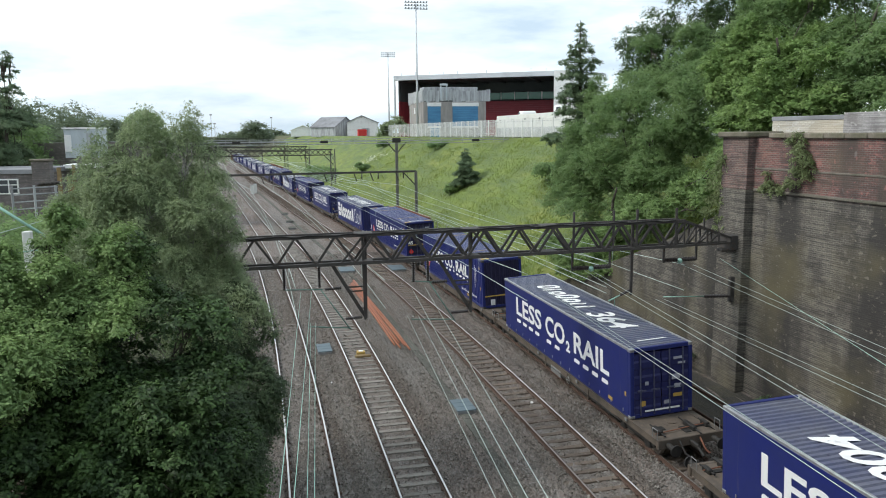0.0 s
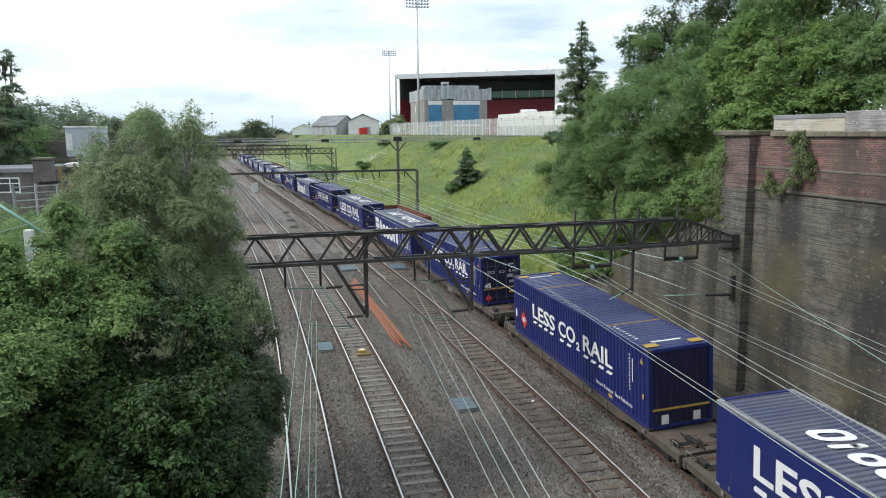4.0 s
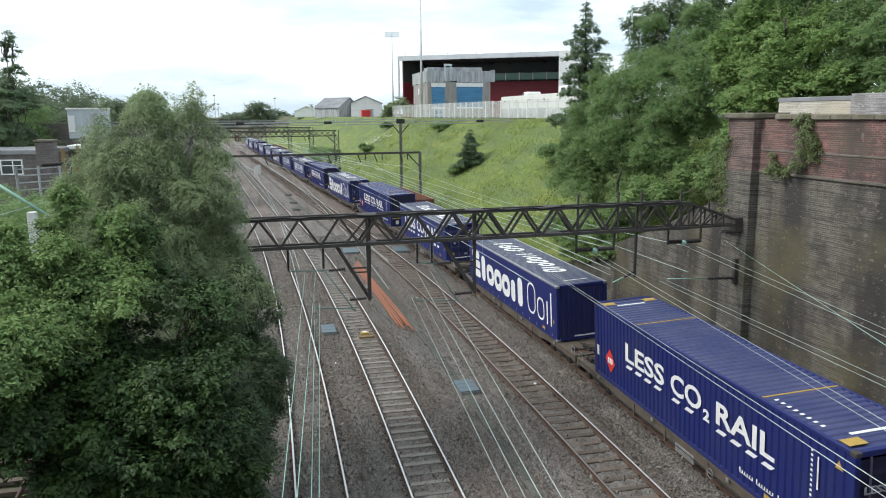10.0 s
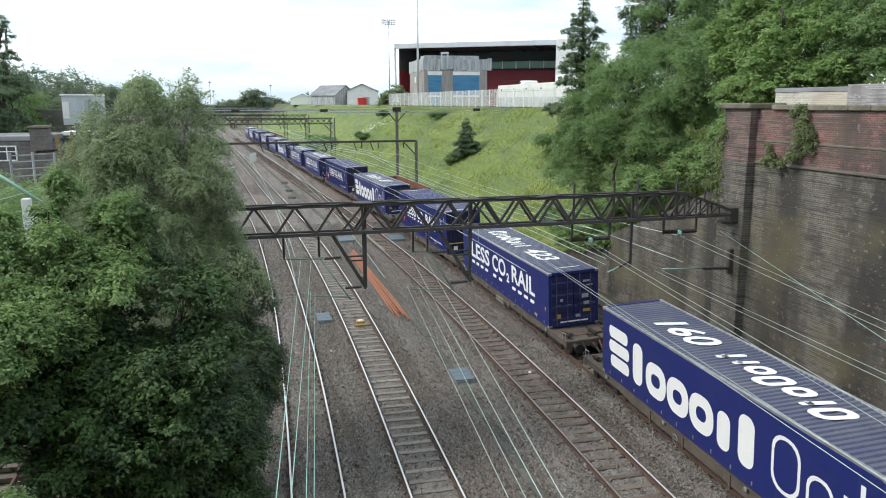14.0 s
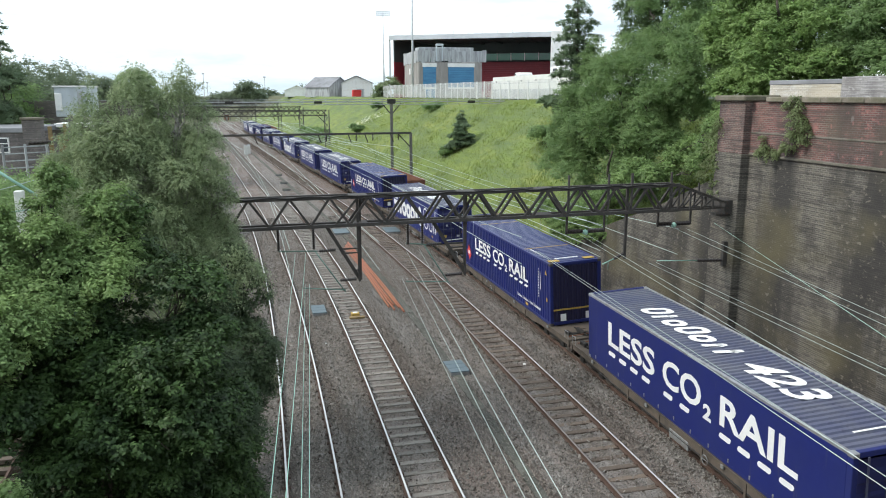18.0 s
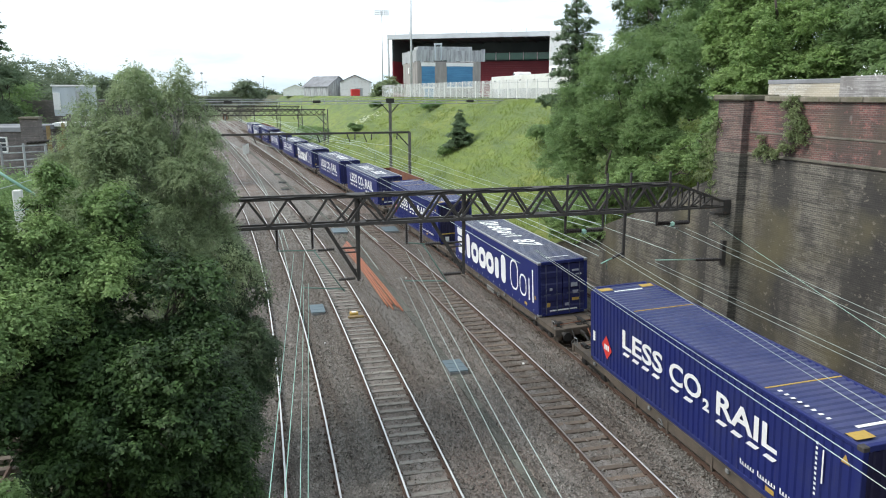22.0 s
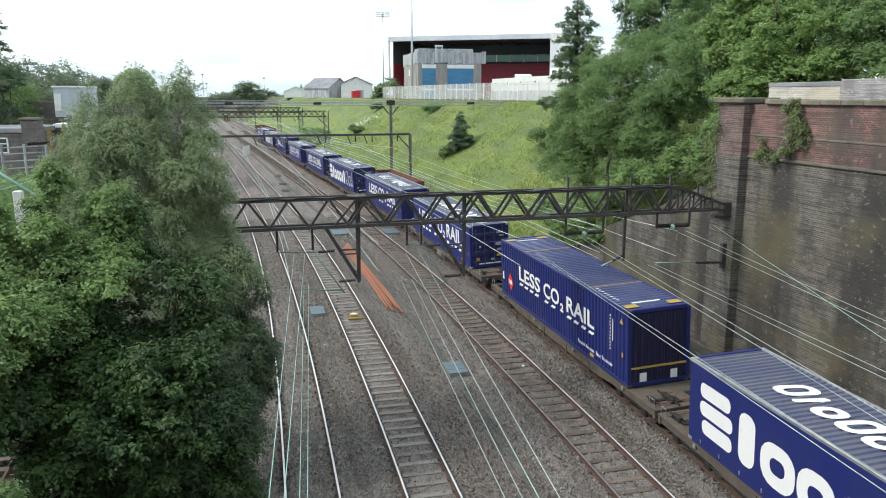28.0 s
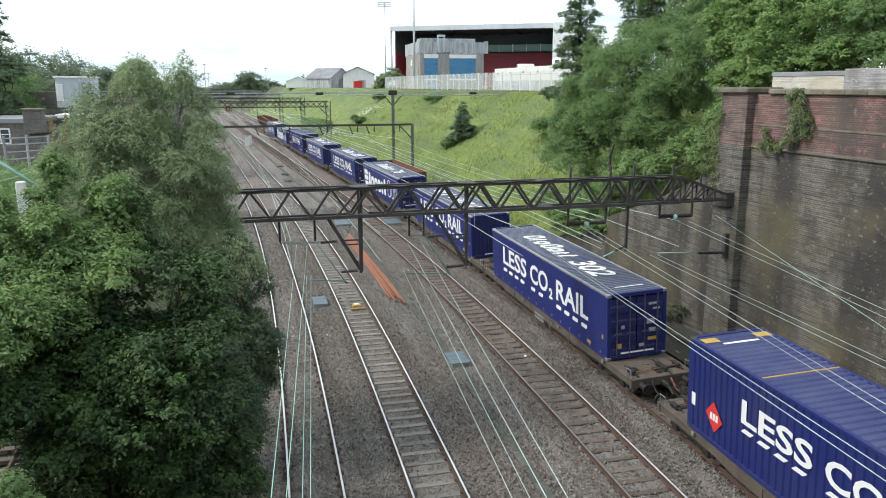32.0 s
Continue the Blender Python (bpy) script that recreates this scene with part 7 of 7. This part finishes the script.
# ---- left side of the line ----
def left_buildings():
    t = thing("site_cabin", pose(-15.0, 75.0, 9.25, 0, 0, -12), "pale blue-grey flat-roofed cabin with a white panel", "cabin")
    for c, s, n, mt in (((0.1, 0, 1.3), (2.8, 2.6, 2.6), "shell", PALE_BLUE), ((0.1, 0, 2.66), (3.0, 2.8, 0.14), "roof", WHITE_PAINT), ((-0.95, -1.35, 1.3), (0.6, 0.08, 1.5), "panel", WHITE), ((0.95, -1.33, 1.3), (0.45, 0.06, 1.9), "door", CLADDING)):
        bm = bmesh.new()
        box(bm, c, s, 0.02)
        part(n, bm, mt, t)
    t = thing("flat_roof_building", pose(-19.6, 62.5, 3.0, 0, 0, -14), "brown-grey brick building with a flat roof and white window", "building")
    bm = bmesh.new()
    box(bm, (0, 0, 2.75), (10.4, 6, 5.7), 0.02)
    part("wall_shell", bm, BRICK_BROWN, t)
    bm = bmesh.new()
    box(bm, (0, 0, 5.75), (10.7, 6.3, 0.34), 0.03)
    part("roof_edge", bm, SLATE, t, "dark flat roof edge")
    win = thing("window", pose(3.35, -3.0, 4.7), "", "")
    win.parent = t
    bm = bmesh.new()
    box(bm, (0, 0, 0), (1.5, 0.06, 1.0))
    part("pane", bm, GLASS, win)
    for c, s in (((0, -0.04, 0.5), (1.6, 0.1, 0.09)), ((0, -0.04, -0.5), (1.6, 0.1, 0.09)), ((-0.76, -0.04, 0), (0.09, 0.1, 1.0)), ((0.76, -0.04, 0), (0.09, 0.1, 1.0)), ((0.1, -0.04, 0), (0.07, 0.1, 1.0)), ((0.1, -0.04, 0.12), (1.5, 0.1, 0.06))):
        bm = bmesh.new()
        box(bm, c, s)
        part("window_frame", bm, WHITE_PAINT, win)
    t = thing("brick_pier", pose(-14.6, 58.3, 3.0), "square brown brick pier beside the flat-roofed building", "pier")
    bm = bmesh.new()
    box(bm, (0, 0, 3.2), (1.15, 1.15, 6.5), 0.03)
    part("shaft", bm, BRICK_BROWN, t)
    bm = bmesh.new()
    box(bm, (0, 0, 6.55), (1.3, 1.3, 0.16), 0.03)
    part("cap", bm, STONE, t)
    slab("yard_wall", (-15.5, 80.0, 6.8), (14, 0.5, 7.6), BRICK_BROWN, "dark brick wall behind the cabin", "wall")
    slab("platform_roof", (-11.6, 66.0, 8.0), (6.5, 5.5, 0.3), RENDER_GREY, "flat grey canopy roof", "canopy")
    slab("platform_roof", (-12.6, 64.0, 8.9), (3.2, 3.0, 0.28), WHITE_PAINT, "small white flat roof", "canopy")
    slab("store_wall", (-11.0, 68.0, 5.5), (8.0, 0.5, 5.2), BRICK_BROWN, "dark brick back wall under a canopy", "wall")
    for k, (x, y, zt, w) in enumerate(((-11.8, 53.7, 8.6, 0.42), (-12.9, 55.5, 9.1, 0.24), (-12.4, 57.5, 9.2, 0.2), (-10.4, 60, 7.6, 0.22))):
        bm = bmesh.new()
        box(bm, (0, 0, (zt - 2.6) / 2), (w, w, zt - 2.6), 0.02)
        t = thing("timber_post", pose(x, y, 2.6), "weathered brown timber post", "post", "timber posts")
        part("shaft", bm, POST_TIMBER, t)
    bm = bmesh.new()
    box(bm, (0, 0, 0.9), (0.34, 0.34, 3.6), 0.03)
    t = thing("concrete_post", pose(-9.33, 34.0, 4.6), "square pale concrete post in the scrub", "post")
    part("shaft", bm, PALE_WALL, t)
    t = thing("rail_fence", pose(-13.6, 52.0, 6.2, 0, 0, 34), "grey wooden rail fence", "fence")
    for z in (0.5, 0.95, 1.4, 1.8):
        rod_part("rail", (-1.4, 0, z), (1.4, 0, z), 0.07, CLADDING, t)
    for x in (-1.3, 0, 1.3):
        rod_part("post", (x, 0.06, -3.5), (x, 0.06, 1.95), 0.12, CLADDING, t)
    t = thing("line_cantilever", pose(-12.6, 50.0, 0), "green tubular cantilever with a dark insulator", "cantilever")
    rod_part("mast", (2.2, 0, 2.6), (2.2, 0, 10.0), 0.26, MAST, t)
    rod_part("arm", (2.2, 0, 8.4), (1.0, 0, 8.37), 0.08, MAST, t)
    insulator((1.0, 0, 8.37), (-0.3, 0, 8.3), t, 0.14)
    rod_part("bracket", (1.6, 0, 9.7), (3.8, 0, 9.8), 0.16, MAST, t)
    rod_part("brace", (2.2, 0, 8.8), (3.2, 0, 9.7), 0.10, MAST, t)
    t = thing("line_cantilever", pose(-8.4, 30.0, 0), "green tubular cantilever over the side line", "cantilever")
    tube_part("tube", (0.95, 0, 7.4), (-1.6, 0.3, 9.3), 0.055, COPPER, t)
    tube_part("stay", (0.4, 0.3, 7.0), (-4.0, 0.4, 6.6), 0.02, COPPER, t)
    tube_part("stay", (1.6, 2.0, 8.3), (-4.6, -0.8, 6.7), 0.015, WIRE, t)
    rod_part("mast", (0.6, 0.5, 0.5), (0.6, 0.5, 7.6), 0.24, MAST, t)


left_buildings()


# ---- parked wagons and lineside things ----
def open_wagon(y, n, label):
    t = thing("open_wagon", line_pose(4, y), label, "open wagon", "parked rusty wagons")
    for s in (-1, 1):
        bm = bmesh.new()
        box(bm, (s * 1.3, 0, 1.75), (0.08, n, 1.5))
        w = part("side_wall", bm, RUST, t)
        k = -n / 2 + 0.15
        while k < n / 2:
            bm = bmesh.new()
            box(bm, (s * 1.37, k, 1.75), (0.10, 0.12, 1.5))
            part("rib", bm, RUST, w)
            k += 1.0
        bm = bmesh.new()
        box(bm, (s * 1.33, 0, 2.52), (0.16, n, 0.10))
        part("top_rail", bm, RUST, t)
        bm = bmesh.new()
        box(bm, (0, s * n / 2, 1.75), (2.6, 0.08, 1.5))
        part("end_wall", bm, RUST, t)
    bm = bmesh.new()
    box(bm, (0, 0, 0.9), (2.5, n, 0.25))
    part("floor", bm, BLACK, t)
    for yy in (-n / 2 + 2, n / 2 - 2):
        bm = bmesh.new()
        box(bm, (0, yy, 0.5), (2.2, 2.4, 0.4), 0.05)
        b = part("bogie", bm, BLACK, t)
        for sx in (-0.75, 0.75):
            for dy in (-0.9, 0.9):
                bm = bmesh.new()
                tube(bm, (sx - 0.06, yy + dy, 0.42), (sx + 0.06, yy + dy, 0.42), 0.42, 20)
                part("wheel", bm, BLACK, b)
    return t


open_wagon(80.5, 13.0, "rusty open wagon parked below the bank")
open_wagon(208.0, 13.0, "rusty open wagon parked far along the line")
open_wagon(222.5, 13.0, "rusty open wagon parked far along the line")


def ducts():
    t = thing("orange_ducts", Matrix(), "bundle of orange-red ducts laid on the ballast", "ducts")
    for k in range(5):
        pts = []
        y0 = 37.0 + 0.35 * ((k * 2) % 5)
        for y in np.linspace(y0, 56.5 - 0.5 * k, 9):
            f = (y - 37) / 19.5
            pts.append((7.52 - 0.14 * k + 0.03 * math.sin(y * 0.35 + k) - 0.42 * f + 0.06 * math.sin(f * 3.1), y, -0.10 + 0.03 * (k % 2)))
        part("duct", cord(bmesh.new(), pts, 0.05, 8), ORANGE, t, smooth=True)
    return t


ducts()


def cover(x, y, label, s=(1.15, 1.5), mat=None, h=0.16, rot=0):
    t = thing("trackside_cover", pose(x, y, -0.2, 0, 0, rot), label, "cable cover", "cable covers on the ballast")
    bm = bmesh.new()
    box(bm, (0, 0, h / 2), (s[0], s[1], h), 0.015)
    part("chamber", bm, WAGON_GREY, t)
    for k in (-1, 0, 1):
        bm = bmesh.new()
        box(bm, (0, k * s[1] / 3, h + 0.02), (s[0] * 1.04, s[1] / 3 - 0.02, 0.05), 0.01)
        part("lid", bm, mat or BLUE_PLATE, t)
    return t


cover(7.96, 28.3, "blue-grey steel cable chamber cover between the tracks", (0.78, 1.35))
cover(3.15, 38.3, "blue-grey steel cover between the bright tracks", (0.72, 1.5))
cover(7.1, 61.0, "grey cover on the ballast", (1.2, 2.0))
cover(11.3, 60.5, "grey cover beside the train", (1.2, 2.2))
for d, y in ((-2.0, 108.0), (-2.6, 98.0), (-3.2, 91.0)):
    cover(float(line_x(2, y)) + d, y, "grey concrete cover on the ballast", (0.9, 1.4), TROUGH)


def yellow_box():
    t = thing("points_machine", pose(4.93, 37.0, -0.17), "yellow trackside box with a dark lid between the rails", "trackside box")
    for c, s, n, mt in (((0, 0, 0.10), (0.42, 0.36, 0.2), "case", YELLOW), ((0, 0, 0.21), (0.24, 0.2, 0.04), "lid", WHITE_PAINT), ((0.05, -0.4, 0.05), (0.8, 0.25, 0.12), "plate", POST_TIMBER)):
        bm = bmesh.new()
        box(bm, c, s, 0.02)
        part(n, bm, mt, t)
    return t


yellow_box()


def cabinets():
    for k, (x, y, h) in enumerate(((float(line_x(1, 147)) + 0.8, 147, 1.7), (float(line_x(1, 149)) + 1.5, 149, 1.8))):
        t = thing("signal_cabinet", pose(x + 0.8, y, -0.2), "pale grey signalling cabinet beside the track", "cabinet", "signalling cabinets")
        for c, s, n, mt in (((0, 0, h / 2), (0.6, 0.5, h), "case", WHITE_PAINT), ((0, 0, h + 0.05), (0.7, 0.62, 0.1), "roof", GALV), ((0, -0.26, h / 2), (0.5, 0.03, h * 0.85), "door", PALE_WALL)):
            bm = bmesh.new()
            box(bm, c, s, 0.02)
            part(n, bm, mt, t)


cabinets()


def mesh_fence():
    """Wire mesh fence on light posts at the foot of the bank."""
    t = thing("mesh_fence", Matrix(), "thin grey wire mesh fence at the foot of the bank", "fence")
    g = [(float(line_x(3, y)) + 6.7, y) for y in np.arange(56, 104, 3.0)]
    for x, y in g:
        rod_part("post", (x, y, -0.3), (x, y, 1.7), 0.06, GALV, t)
    for z in (0.2, 0.7, 1.2, 1.65):
        bm = bmesh.new()
        for (xa, ya), (xb, yb) in zip(g[:-1], g[1:]):
            tube(bm, (xa, ya, z), (xb, yb, z), 0.012, 4)
        part("strand", bm, GALV, t)


mesh_fence()


def side_track():
    """The branch that leaves to the left behind the trees."""
    t = thing("side_track", Matrix(), "rusty side track in the scrub", "railway track", kind="structure")
    for s in (-0.75, 0.75):
        bm = bmesh.new()
        for k in range(14):
            a, b = 18 + k * 2.5, 20.5 + k * 2.5
            f = lambda y: -8.2 - 0.0035 * (y - 18) ** 2 + s
            beam(bm, (f(a), a, 0.0), (f(b), b, 0.0), 0.07, 0.14)
        part("rail", bm, RAIL_RUST, t)
    for k in range(46):
        y = 18.3 + k * 0.75
        bm = bmesh.new()
        box(bm, (-8.2 - 0.0035 * (y - 18) ** 2, y, -0.12), (2.5, 0.25, 0.14))
        part("sleeper", bm, TIMBER, t)


side_track()


def litter():
    for k, (x, y, r) in enumerate(((10.95, 28.08, 0.07), (3.0, 33.0, 0.05), (9.2, 44.0, 0.06))):
        bm = bmesh.new()
        bmesh.ops.create_icosphere(bm, subdivisions=1, radius=r)
        for v in bm.verts:
            v.co *= 0.8 + 0.4 * rng.random()
        t = thing("pale_litter", pose(x, y, -0.15), "scrap of white litter on the ballast", "litter", "litter on the ballast")
        part("scrap", bm, WHITE_PAINT, t)


litter()


def far_things():
    """Small things on the skyline and at the far end of the line."""
    for x, y, z in ((13.9, 560.0, 23.0), (-28.1, 560.0, 25.2), (-25.8, 560.0, 19.0)):
        t = thing("lamp_mast", pose(x, y, -0.3), "thin grey lamp mast on the horizon", "lamp mast", "lamp masts on the horizon")
        bm = bmesh.new()
        tube(bm, (0, 0, 0), (0, 0, z), 0.24, 8, 0.14)
        part("mast", bm, GALV, t)
        bm = bmesh.new()
        box(bm, (0, 0, z + 0.4), (1.7, 0.5, 0.9), 0.1)
        part("lamp_head", bm, GALV, t)
    t = thing("red_hut", pose(-8.6, 345.0, -0.3), "small rusty red hut far along the line", "hut")
    for c, s, n, mt in (((0, 0, 1.5), (1.9, 1.9, 2.6), "shell", RUST), ((0, 0, 2.7), (2.1, 2.1, 0.2), "roof", SLATE), ((0, -0.97, 1.1), (0.9, 0.08, 2.0), "door", RENDER_GREY)):
        bm = bmesh.new()
        box(bm, c, s, 0.03)
        part(n, bm, mt, t)


far_things()


motions()
